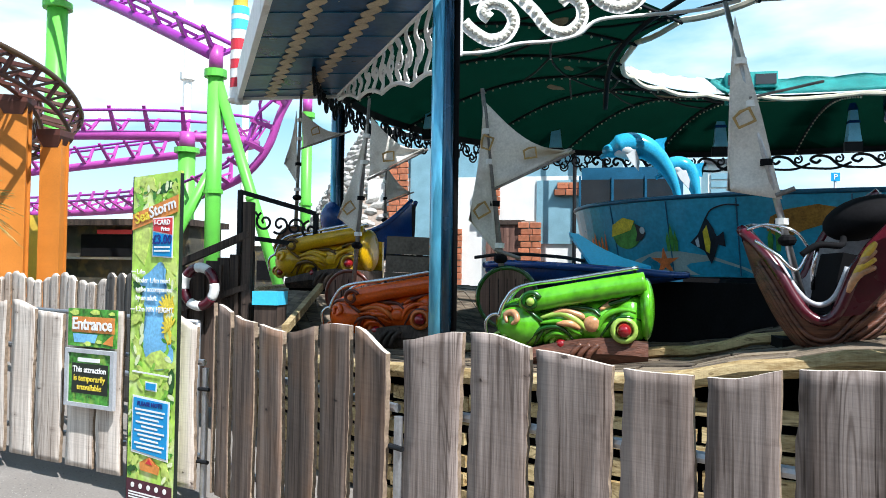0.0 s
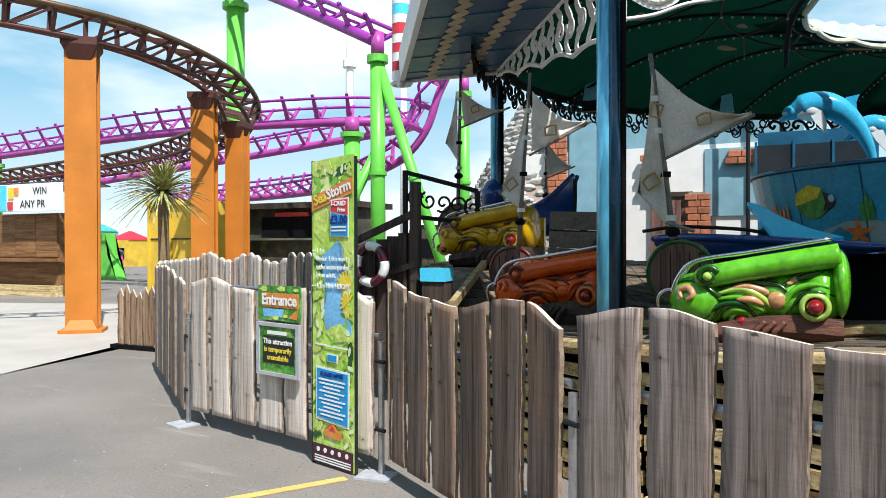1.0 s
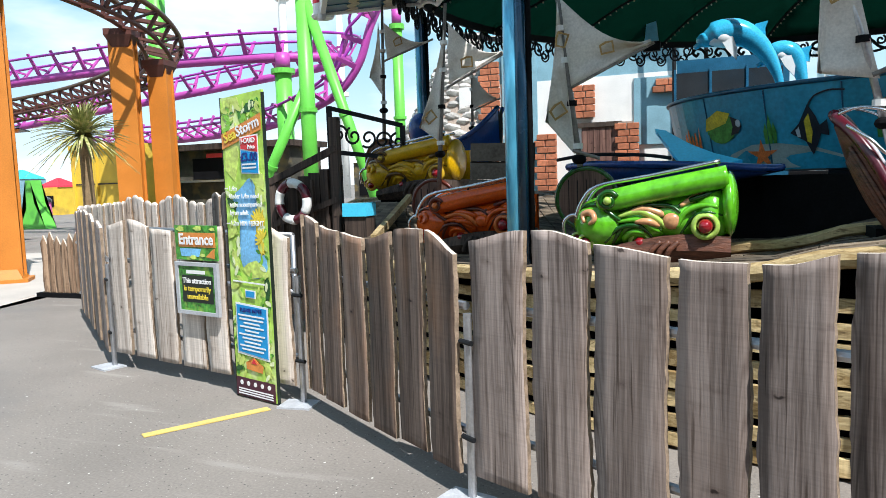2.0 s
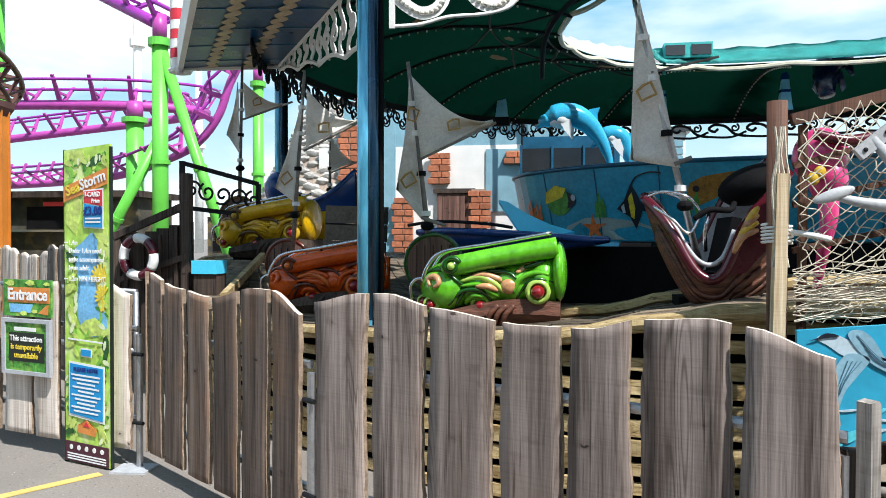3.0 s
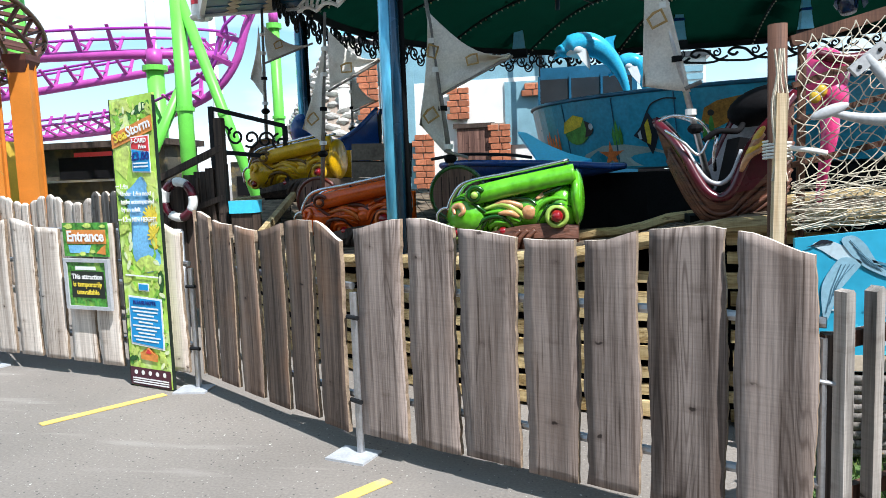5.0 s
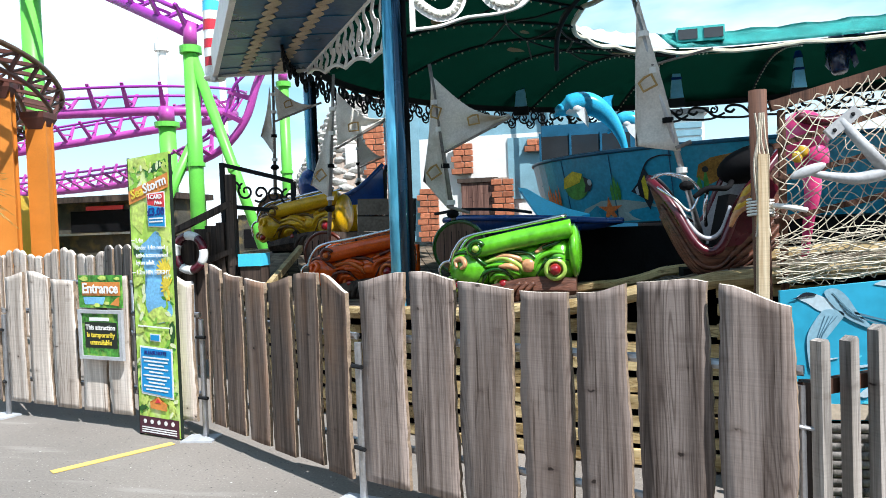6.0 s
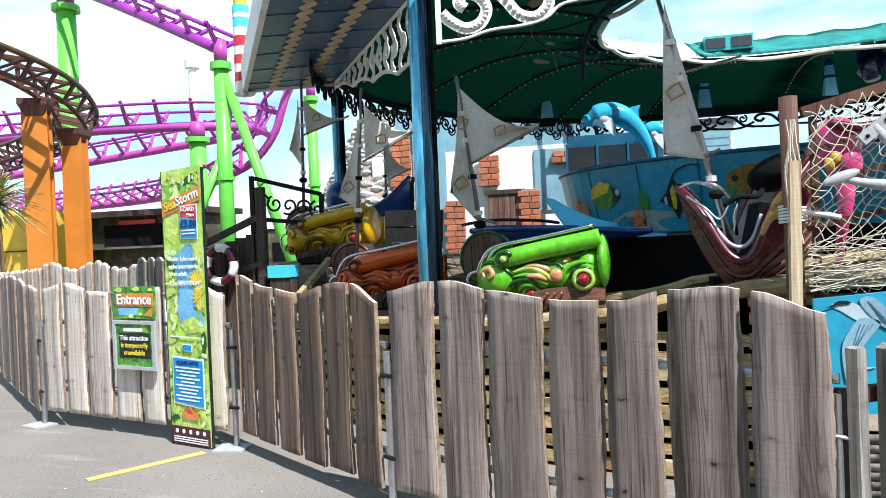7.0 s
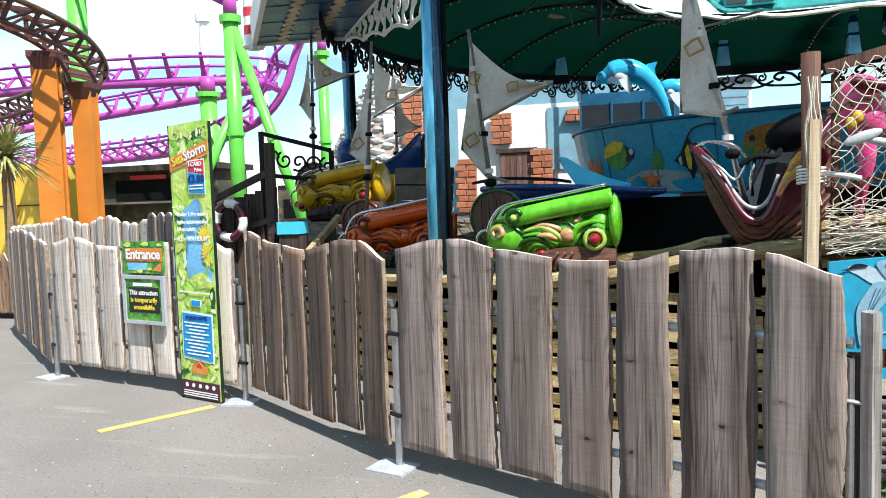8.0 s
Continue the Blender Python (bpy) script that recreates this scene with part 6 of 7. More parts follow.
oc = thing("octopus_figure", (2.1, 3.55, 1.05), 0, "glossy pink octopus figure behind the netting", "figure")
bm = bmesh.new()
ball(bm, (2.10, 3.55, 1.80), (0.13, 0.15, 0.15), seg=20, rings=14)
ball(bm, (2.13, 3.52, 1.68), (0.09, 0.12, 0.12), seg=16, rings=10)
for k in range(1):
    tube(bm, smooth_path([(2.12, 3.52, 1.66), (2.12, 3.47, 1.5), (2.10, 3.48, 1.34), (2.09, 3.55, 1.12)], 5), 0.06, 10, taper=lambda s: 1.0 - 0.7 * s)
part("body", bm, OCTO, oc, smooth=True)
ot = bmesh.new()
tube(ot, smooth_path([(2.02, 3.40, 1.90), (2.16, 3.38, 1.86), (2.3, 3.42, 1.88)], 4), 0.028, 8)
part("band", ot, MAROON, oc, "dark red band", True)
for x in (2.03, 2.06):
    part("eye", ball(bmesh.new(), (x, 3.42, 1.68 + (x - 2.03)), (0.03, 0.02, 0.035), seg=10, rings=6), YELLOWL, oc, "yellow eye", True)

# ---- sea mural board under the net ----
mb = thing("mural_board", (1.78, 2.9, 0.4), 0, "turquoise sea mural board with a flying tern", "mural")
part("board", plate(bmesh.new(), [(1.77, 0.42), (4.6, 0.44), (4.6, 1.36), (2.6, 1.12), (1.77, 1.045)], 0.03, (0, 2.80, 0)), SKYPANEL, mb)
MZ = lambda pts, m_, name, off=0.004, label="": part(name, plate(bmesh.new(), pts, 0.003, (0, 2.80 - off, 0)), m_, mb, label)
def mural_shape(name, pts, m_, off, per=5):
    """A painted form with a curved outline."""
    MZ([(q.x, q.z) for q in smooth_path([(x, 0, z) for x, z in pts], per, True)], m_, name, off)


mural_shape("tern_body", [(1.845, 1.012), (1.875, 1.032), (1.92, 1.032), (1.98, 1.005), (2.06, 0.955), (2.10, 0.925), (2.03, 0.925), (1.95, 0.945), (1.89, 0.985)], MURALW, 0.004)
mural_shape("tern_wing", [(1.965, 1.03), (2.01, 1.055), (2.06, 1.02), (2.11, 0.94), (2.17, 0.865), (2.11, 0.885), (2.04, 0.93)], MURALG, 0.008)
mural_shape("tern_wing", [(1.97, 0.955), (1.92, 0.90), (1.885, 0.82), (1.89, 0.70), (1.905, 0.655), (1.935, 0.73), (1.96, 0.80), (2.01, 0.87), (2.05, 0.935)], MURALG, 0.008)
for k in range(4):
    for a, b in (((1.905 + 0.014 * k, 0.70 + 0.04 * k), (1.965 + 0.018 * k, 0.925)), ((2.0 + 0.016 * k, 1.035 - 0.026 * k), (2.135 - 0.012 * k, 0.895 + 0.006 * k))):
        part("wing_feather", tube(bmesh.new(), [(a[0], 2.789, a[1]), ((a[0] + b[0]) / 2 - 0.008, 2.789, (a[1] + b[1]) / 2), (b[0], 2.789, b[1])], 0.0016, 5), MURALL, mb)
MZ([(2.09, 0.945), (2.29, 0.885), (2.29, 0.880), (2.10, 0.93)], MURALL, "tern_tail", 0.008)
MZ([(2.09, 0.93), (2.27, 0.865), (2.27, 0.860), (2.09, 0.92)], MURALL, "tern_tail", 0.008)
mural_shape("tern_cap", [(1.848, 1.014), (1.875, 1.036), (1.91, 1.036), (1.93, 1.026), (1.89, 1.020)], FISHK, 0.010)
MZ([(1.815, 1.004), (1.85, 1.018), (1.85, 1.010)], FISHK, "tern_bill", 0.010)
for x, z, w_ in ((2.25, 1.07, 0.14), (2.5, 1.06, 0.16), (2.42, 0.98, 0.12), (2.75, 0.98, 0.2)):
    MZ([(x - w_ / 2, z), (x - w_ / 4, z + 0.018), (x + w_ / 3, z + 0.016), (x + w_ / 2, z), (x, z - 0.012)], MURALW, "painted_cloud")
MZ([(1.775, 0.425), (4.58, 0.445), (4.58, 0.52), (1.775, 0.50)], SANDP, "painted_sand", 0.005)
random.seed(21)
for k in range(34):
    x, z = 1.80 + rnd(0, 1.7), rnd(0.50, 0.76)
    w_, h_ = rnd(0.05, 0.13), rnd(0.008, 0.03) * (1.5 if z < 0.66 else 0.6)
    mural_shape("painted_wave", [(x, z), (x + w_ * 0.4, z + h_ * 0.8), (x + w_, z + h_ * 1.3), (x + w_ * 0.75, z + h_ * 0.4), (x + w_ * 0.4, z - h_ * 0.2)], SURF if k % 2 else MURALW, 0.006 + 0.0005 * (k % 5), 3)
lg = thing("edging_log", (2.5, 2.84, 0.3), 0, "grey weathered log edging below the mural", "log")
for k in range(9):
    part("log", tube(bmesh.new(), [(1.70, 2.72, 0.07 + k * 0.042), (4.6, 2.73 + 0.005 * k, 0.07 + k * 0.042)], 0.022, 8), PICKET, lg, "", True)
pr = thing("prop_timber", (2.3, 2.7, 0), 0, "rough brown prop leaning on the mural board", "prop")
part("prop", tube(bmesh.new(), [(2.10, 2.55, 0.02), (2.22, 2.62, 0.5), (2.50, 2.80, 1.10)], 0.03, 8), POSTW, pr, "", True)


# ---- turf between the pickets and the mural ----
random.seed(5)
bm = bmesh.new()
plate(bm, [(1.66, 1.93), (3.2, 3.02), (3.7, 3.3), (1.66, 3.3)], 0.01, (0, 0, 0.012), (1, 0, 0), (0, 1, 0))
for k in range(5200):
    x = rnd(1.68, 3.4)
    y = rnd(1.95 + 0.708 * (x - 1.68), 3.25)
    a, h, lean = rnd(0, 6.28), rnd(0.025, 0.07), rnd(-0.03, 0.03)
    w_ = Vector((math.cos(a), math.sin(a), 0)) * rnd(0.003, 0.006)
    o = Vector((x, y, 0.010))
    f = bm.faces.new((bm.verts.new(o - w_), bm.verts.new(o + w_), bm.verts.new(o + Vector((lean, lean * math.sin(a), h)))))
    f.material_index = 1 if k % 4 else 2
for k in range(420):
    x = rnd(1.68, 3.4)
    y = rnd(1.95 + 0.708 * (x - 1.68), 3.25)
    turn = Matrix.Translation((x, y, 0.03 + rnd(0, 0.03))) @ Matrix.Rotation(rnd(0, 6.28), 4, "Z") @ Matrix.Rotation(rnd(-0.7, 0.7), 4, "X")
    l_ = rnd(0.018, 0.04)
    f = bm.faces.new([bm.verts.new(turn @ Vector(q)) for q in ((-l_, 0, 0), (0, -l_ * 0.45, 0.004), (l_, 0, 0.008), (0, l_ * 0.45, 0.004))])
    f.material_index = 3
solo("grass", bm, [TURF, BLADE, BLADEL, DRYLEAF], "green turf strewn with dry leaves", "grass", "stuff")


# ---- picket fence ----
pk = thing("picket_fence", (1.6, 1.6, 0), 0, "weathered grey picket fence with brown rails", "picket fence")
for i in range(13):
    x, y = 1.712 + 0.118 * i, 1.945 + 0.085 * i
    h = 0.972 + rnd(-0.015, 0.015)
    bm = bmesh.new()
    rot = Matrix.Rotation(radians(36), 4, "Z")
    plate(bm, [(-0.022, 0.03), (0.022, 0.03), (0.022, h - 0.012), (0.012, h), (-0.022, h - rnd(0.004, 0.02))], 0.044)
    bmesh.ops.transform(bm, matrix=Matrix.Translation((x, y, 0)) @ rot, verts=bm.verts)
    part("picket", bm, PICKET, pk)
for z in (0.84, 0.3):
    part("rail", beam(bmesh.new(), (1.64, 1.985, z - 0.06), (3.17, 3.09, z - 0.06), 0.03, 0.055), POSTW, pk)
part("end_post", box(bmesh.new(), (1.675, 2.0, 0.405), (0.06, 0.06, 0.81)), DARKWOOD, pk)
part("latch", tube(bmesh.new(), [(1.615, 1.965, 0.66), (1.675, 1.965, 0.65)], 0.008, 8), GALV, gate_2, "steel latch bolt")
part("post", tube(bmesh.new(), [(1.640, 1.975, 0.0), (1.640, 1.975, 0.80)], 0.014, 10), GALV, gate_2, "galvanised steel post")


# net bay and mural shifted to line up in the camera's view
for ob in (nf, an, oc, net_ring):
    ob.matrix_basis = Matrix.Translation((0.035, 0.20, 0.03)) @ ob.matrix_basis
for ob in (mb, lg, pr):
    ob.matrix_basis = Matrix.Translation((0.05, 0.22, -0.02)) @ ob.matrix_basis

# ---- signs at the entrance ----
S0, S1 = Vector((-2.25, 3.835, 0)), Vector((-1.85, 3.715, 0))
su_ = (S1 - S0).normalized()
sn_ = su_.cross(Vector((0, 0, 1)))
board = thing("height_board", S0, 0, "tall jungle-printed price and height board standing by the fence", "sign board")


def sign(name, pts, material, off, label="", parent=None):
    return part(name, plate(bmesh.new(), pts, 0.002, S0 + sn_ * off, su_, (0, 0, 1)), material, parent or board, label)


SW = 0.418
part("board", plate(bmesh.new(), [(0, 0.01), (SW, 0.01), (SW, 1.975), (0, 1.955)], 0.018, S0, su_, (0, 0, 1)), P_GREEN, board, "printed jungle panel")
for x in (0.0, SW):
    part("edge_trim", box(bmesh.new(), S0 + su_ * x - sn_ * 0.009 + Vector((0, 0, 0.98)), (0.006, 0.022, 1.96), Matrix.Rotation(math.atan2(su_.y, su_.x), 3, "Z")), P_BLACK, board, "dark edge trim")
sign("light_patch", [(0.02, 1.5), (0.12, 1.42), (0.17, 1.60), (0.12, 1.72), (0.03, 1.74)], P_LIGHT, 0.003)
sign("light_patch", [(0.03, 1.86), (0.12, 1.84), (0.20, 1.90), (0.18, 1.95), (0.03, 1.94)], P_LIGHT, 0.003)
sign("light_patch", [(0.26, 1.42), (0.40, 1.36), (0.40, 1.46), (0.3, 1.5)], P_LIGHT, 0.003)
sign("printed_water", [(q.x, q.z) for q in smooth_path([(x, 0, z) for x, z in ((0.17, 1.38), (0.26, 1.44), (0.31, 1.38), (0.30, 1.22), (0.33, 1.05), (0.385, 0.92), (0.37, 0.84), (0.26, 0.80), (0.17, 0.84), (0.12, 0.96), (0.15, 1.12), (0.08, 1.26), (0.10, 1.34))], 4, True)], P_BLUE, 0.003)
sign("printed_hill", [(0.14, 0.86), (0.22, 0.80), (0.38, 0.82), (0.36, 0.88), (0.28, 0.92), (0.2, 0.90)], P_LIGHT, 0.005)
for cx, cz, s, m_, a in ((0.345, 1.14, 0.10, P_YELLOW, 1.3), (0.34, 1.02, 0.08, P_YELLOW, 1.8), (0.06, 1.10, 0.08, P_LIGHT, 0.6), (0.08, 0.92, 0.09, P_LIGHT, 1.9), (0.05, 0.75, 0.07, P_LIGHT, 0.3), (0.36, 1.34, 0.08, P_LIGHT, 2.2), (0.38, 0.74, 0.09, P_DARK, 1.5), (0.07, 1.28, 0.07, P_DARK, 2.5), (0.30, 1.88, 0.08, P_DARK, 0.4), (0.08, 0.25, 0.06, P_LIGHT, 0.8), (0.34, 0.22, 0.08, P_LIGHT, 1.9), (0.05, 0.20, 0.05, P_DARK, 0.2)):
    pts = []
    for i in range(14):
        t = 2 * math.pi * i / 14
        r = s * (1 if i % 2 == 0 else 0.72)
        x, z = r * 0.9 * math.cos(t), r * 0.42 * math.sin(t)
        x, z = x * math.cos(a) - z * math.sin(a), x * math.sin(a) + z * math.cos(a)
        pts.append((min(SW - 0.012, max(0.012, cx + x)), cz + z))
    sign("printed_leaf", pts, m_, 0.006)
random.seed(33)
for m_, n_, off in ((P_LEAFD, 46, 0.0035), (P_LEAFM, 60, 0.0045), (P_LIGHT, 60, 0.0055), (P_LEAFW, 26, 0.0065)):
    bm = bmesh.new()
    for k in range(n_):
        side = k % 3
        z = rnd(0.16, 1.36) if side < 2 else rnd(1.74, 1.92)
        x = rnd(0.02, 0.12) if side == 0 else (rnd(0.31, 0.395) if side == 1 else rnd(0.03, 0.39))
        if 0.62 < z < 0.82 and k % 2:
            x = rnd(0.03, 0.39)
        a, l_ = rnd(0, 6.28), rnd(0.018, 0.042)
        pts = []
        for i in range(8):
            t = 2 * math.pi * i / 8
            px, pz = l_ * math.cos(t), l_ * 0.42 * math.sin(t)
            pts.append((min(SW - 0.010, max(0.010, x + px * math.cos(a) - pz * math.sin(a))), z + px * math.sin(a) + pz * math.cos(a)))
        plate(bm, pts, 0.0006, S0 + sn_ * (off + 0.00001 * k), su_, (0, 0, 1))
    part("printed_foliage", bm, m_, board, kind="stuff")
for cx, cz, s_ in ((0.335, 1.17, 0.085), (0.36, 1.05, 0.075)):
    for k in range(7):
        a = 1.0 + 0.42 * k
        d, e = Vector((math.cos(a), math.sin(a))), Vector((-math.sin(a), math.cos(a)))
        q = [Vector((cx, cz)) + d * s_ * f + e * s_ * g for f, g in ((0.1, 0.0), (0.55, 0.13), (1.0, 0.05), (0.95, -0.08), (0.5, -0.10))]
        sign("printed_frond", [(min(SW - 0.01, v.x), v.y) for v in q], P_YELLOW, 0.0075 + 0.0002 * k)
sign("title_band", [(0.008, 1.63), (0.408, 1.735), (0.408, 1.835), (0.008, 1.725)], P_ORANGE, 0.009, "orange painted title plank")
tilt = Vector((su_.x, su_.y, 0.262)).normalized()
tup = sn_.cross(tilt)
words("title_lettering", "Sea", 0.095, S0 + su_ * 0.105 + sn_ * 0.013 + Vector((0, 0, 1.682)), tilt, tup, P_YELLOW, board, "yellow lettering", bold=0.002)
words("title_lettering", "Storm", 0.095, S0 + su_ * 0.285 + sn_ * 0.013 + Vector((0, 0, 1.731)), tilt, tup, P_WHITE, board, "white lettering", bold=0.002)
tag = sign("price_tag", [(0.195, 1.47), (0.37, 1.462), (0.372, 1.71), (0.193, 1.70)], P_WHITE, 0.010, "white-edged price tag")
sign("tag_top", [(0.203, 1.625), (0.365, 1.60), (0.365, 1.70), (0.200, 1.692)], P_RED, 0.013, parent=tag)
sign("tag_body", [(0.203, 1.478), (0.363, 1.470), (0.365, 1.592), (0.203, 1.617)], P_CYAN, 0.013, parent=tag)
words("price_lettering", "£3.00", 0.075, S0 + su_ * 0.284 + sn_ * 0.016 + Vector((0, 0, 1.548)), su_, (0, 0, 1), P_NAVY, tag, bold=0.002)
words("price_lettering", "Price", 0.036, S0 + su_ * 0.31 + sn_ * 0.016 + Vector((0, 0, 1.622)), su_, (0, 0, 1), P_WHITE, tag, bold=0.001)
words("price_lettering", "I-CARD", 0.042, S0 + su_ * 0.282 + sn_ * 0.016 + Vector((0, 0, 1.660)), su_, (0, 0, 1), P_WHITE, tag, bold=0.001)
for k, z in enumerate((1.522, 1.50)):
    sign("bar", [(0.215, z), (0.35, z), (0.35, z + 0.010), (0.215, z + 0.010)], P_WHITE, 0.016, parent=tag)
for z, line in ((1.365, "1.4m"), (1.315, "Under 1.4m need"), (1.262, "to be accompanied"), (1.21, "by an adult."), (1.142, "1.2m MIN HEIGHT")):
    words("height_lettering", line, 0.042, S0 + su_ * 0.055 + sn_ * 0.011 + Vector((0, 0, z)), su_, (0, 0, 1), P_WHITE, board, align="LEFT", bold=0.0008)
sign("bar", [(0.01, 1.376), (0.045, 1.376), (0.045, 1.384), (0.01, 1.384)], P_WHITE, 0.010)
sign("bar", [(0.01, 1.15), (0.045, 1.15), (0.045, 1.158), (0.01, 1.158)], P_WHITE, 0.010)
sign("bar", [(0.04, 0.775), (0.36, 0.765), (0.36, 0.775), (0.04, 0.785)], P_WHITE, 0.010)
sign("badge", [(0.16, 0.675), (0.26, 0.672), (0.262, 0.725), (0.158, 0.728)], P_WHITE, 0.009)
sign("badge_fill", [(0.168, 0.682), (0.252, 0.680), (0.254, 0.718), (0.166, 0.72)], P_CYAN, 0.012)
rules = sign("rules_panel", [(0.045, 0.30), (0.37, 0.275), (0.375, 0.625), (0.05, 0.64)], P_WHITE, 0.009, "scalloped white border")
sign("rules_fill", [(0.058, 0.315), (0.358, 0.29), (0.362, 0.612), (0.062, 0.627)], P_CYAN, 0.012, parent=rules)
words("rules_lettering", "PLEASE NOTE", 0.036, S0 + su_ * 0.21 + sn_ * 0.015 + Vector((0, 0, 0.582)), su_, (0, 0, 1), P_NAVY, rules, bold=0.001)
for k in range(10):
    z = 0.555 - k * 0.025
    w_ = (0.13, 0.12, 0.08, 0.12, 0.07, 0.13, 0.10, 0.08, 0.13, 0.11)[k]
    sign("bar", [(0.21 - w_, z), (0.21 + w_, z - 0.006), (0.21 + w_, z + 0.004), (0.21 - w_, z + 0.010)], P_WHITE, 0.015, parent=rules)
sign("emblem", [(0.13, 0.20), (0.29, 0.19), (0.30, 0.235), (0.25, 0.25), (0.21, 0.285), (0.17, 0.25), (0.125, 0.245)], P_ORANGE, 0.009)
sign("emblem_mark", [(0.18, 0.245), (0.24, 0.242), (0.21, 0.275)], P_RED, 0.012)
foot = sign("foot_band", [(0.012, 0.015), (0.406, 0.012), (0.406, 0.135), (0.012, 0.14)], P_PLUM, 0.009, "dark plum band")
for k in range(5):
    sign("symbol", [(0.07 + 0.07 * k + 0.016 * math.cos(t), 0.105 + 0.016 * math.sin(t)) for t in (2 * math.pi * i / 10 for i in range(10))], P_WHITE, 0.012, parent=foot)
for k in range(3):
    sign("bar", [(0.035, 0.06 - k * 0.016), (0.385, 0.057 - k * 0.016), (0.385, 0.065 - k * 0.016), (0.035, 0.068 - k * 0.016)], P_WHITE, 0.012, parent=foot)

pu = Vector((-1.74 + 3.72, 3.78 - 4.26, 0)).normalized()
pn = pu.cross(Vector((0, 0, 1)))
E0 = Vector((-2.43, 3.947, 0)) - pu * 0.395 + pn * 0.045
pw = pu * 1.28
en = thing("entrance_sign", E0 + Vector((0, 0, 0.9)), 0, "small jungle-printed entrance sign on the fence", "sign")


def esign(name, pts, material, off, parent, label=""):
    return part(name, plate(bmesh.new(), pts, 0.002, E0 + pn * off, pw, (0, 0, 1)), material, parent, label)


part("board", plate(bmesh.new(), [(0, 0.895), (0.35, 0.895), (0.352, 1.135), (-0.002, 1.135)], 0.01, E0, pw, (0, 0, 1)), P_JUNGLE, en)
esign("plank", [(0.03, 0.985), (0.34, 0.985), (0.34, 1.085), (0.03, 1.085)], P_ORANGE, 0.003, en, "orange plank")
esign("printed_water", [(0.05, 0.92), (0.2, 0.92), (0.22, 0.975), (0.04, 0.975)], P_BLUE, 0.003, en)
esign("arrow", [(0.26, 0.92), (0.33, 0.91), (0.335, 0.98), (0.31, 0.965)], P_ORANGE, 0.005, en)
for x, z, s in ((0.05, 1.11, 0.03), (0.2, 1.115, 0.03), (0.32, 1.11, 0.02), (0.15, 0.915, 0.025), (0.23, 0.93, 0.02)):
    esign("printed_leaf", [(x + s * math.cos(t) * (1.3 if i % 2 else 0.8), z + s * 0.6 * math.sin(t)) for i, t in ((i, 2 * math.pi * i / 10) for i in range(10))], P_LIGHT, 0.004, en)
words("lettering", "Entrance", 0.105, E0 + pw * 0.183 + pn * 0.008 + Vector((0, 0, 1.005)), pu, (0, 0, 1), P_WHITE, en, "white lettering", bold=0.003)
no = thing("notice_frame", E0 + Vector((0, 0, 0.5)), 0, "silver snap frame with a green closure notice", "notice")
part("backing", plate(bmesh.new(), [(0.0, 0.515), (0.355, 0.515), (0.355, 0.88), (0.0, 0.88)], 0.012, E0 + pn * 0.008, pw, (0, 0, 1)), ZINC, no)
for x0, z0, x1, z1 in ((0, 0.515, 0.355, 0.54), (0, 0.855, 0.355, 0.88), (0, 0.54, 0.025, 0.855), (0.33, 0.54, 0.355, 0.855)):
    part("frame_bar", plate(bmesh.new(), [(x0, z0), (x1, z0), (x1, z1), (x0, z1)], 0.012, E0 + pn * 0.02, pw, (0, 0, 1)), ZINC, no)
esign("sheet", [(0.026, 0.541), (0.329, 0.541), (0.329, 0.854), (0.026, 0.854)], P_JUNGLE, 0.011, no)
esign("panel", [(0.05, 0.60), (0.31, 0.60), (0.31, 0.79), (0.05, 0.79)], P_BLACK, 0.013, no)
esign("bar", [(0.09, 0.80), (0.25, 0.80), (0.25, 0.825), (0.09, 0.825)], P_WHITE, 0.013, no)
for z, line, m_ in ((0.735, "This attraction", P_WHITE), (0.68, "is temporarily", P_YELLOW), (0.625, "unavailable", P_YELLOW)):
    words("lettering", line, 0.052, E0 + pw * 0.18 + pn * 0.016 + Vector((0, 0, z)), pu, (0, 0, 1), m_, no, bold=0.001)


# ---- building behind the ride ----
YB = 16.0
bl = thing("white_cottage", (-2.5, YB, 0), 0, "white stucco cottage with brick corners and a dark shed door", "building")
part("wall", box(bmesh.new(), (-1.6, YB + 0.15, 1.75), (6.6, 0.3, 3.5)), STUCCO, bl)
part("upper_wall", box(bmesh.new(), (-1.7, YB + 0.16, 4.0), (5.2, 0.3, 1.0)), PALEBLUE, bl, "pale blue painted upper wall")
part("side_wall", box(bmesh.new(), (1.75, YB + 2.0, 2.2), (0.3, 4.0, 4.4)), PALEBLUE, bl)
for x0, x1, z0, z1 in ((-3.85, -3.05, 0.0, 4.2), (-0.95, 0.2, 2.0, 3.4)):
    part("blue_panel", box(bmesh.new(), ((x0 + x1) / 2, YB - 0.02, (z0 + z1) / 2), (x1 - x0, 0.05, z1 - z0)), PALEBLUE, bl, "pale blue painted panel")
door = part("shed_door", box(bmesh.new(), (-1.67, YB - 0.05, 1.25), (0.78, 0.06, 2.35)), DOORW, bl, "brown boarded door")
for k in range(6):
    part("board", box(bmesh.new(), (-2.0 + 0.13 * k, YB - 0.085, 1.25), (0.122, 0.02, 2.3)), DOORW, door)
part("lintel", box(bmesh.new(), (-1.67, YB - 0.08, 2.47), (0.95, 0.1, 0.10)), DARKWOOD, bl, "dark lintel")
brick_me = {}


def brick_mesh(w):
    if w not in brick_me:
        bm = box(bmesh.new(), (0, 0, 0), (w, 0.1, 0.125))
        bmesh.ops.bevel(bm, geom=bm.edges[:], offset=0.008, segments=1, affect="EDGES")
        brick_me[w] = mesh_of("brick", bm, BRICK)
    return brick_me[w]


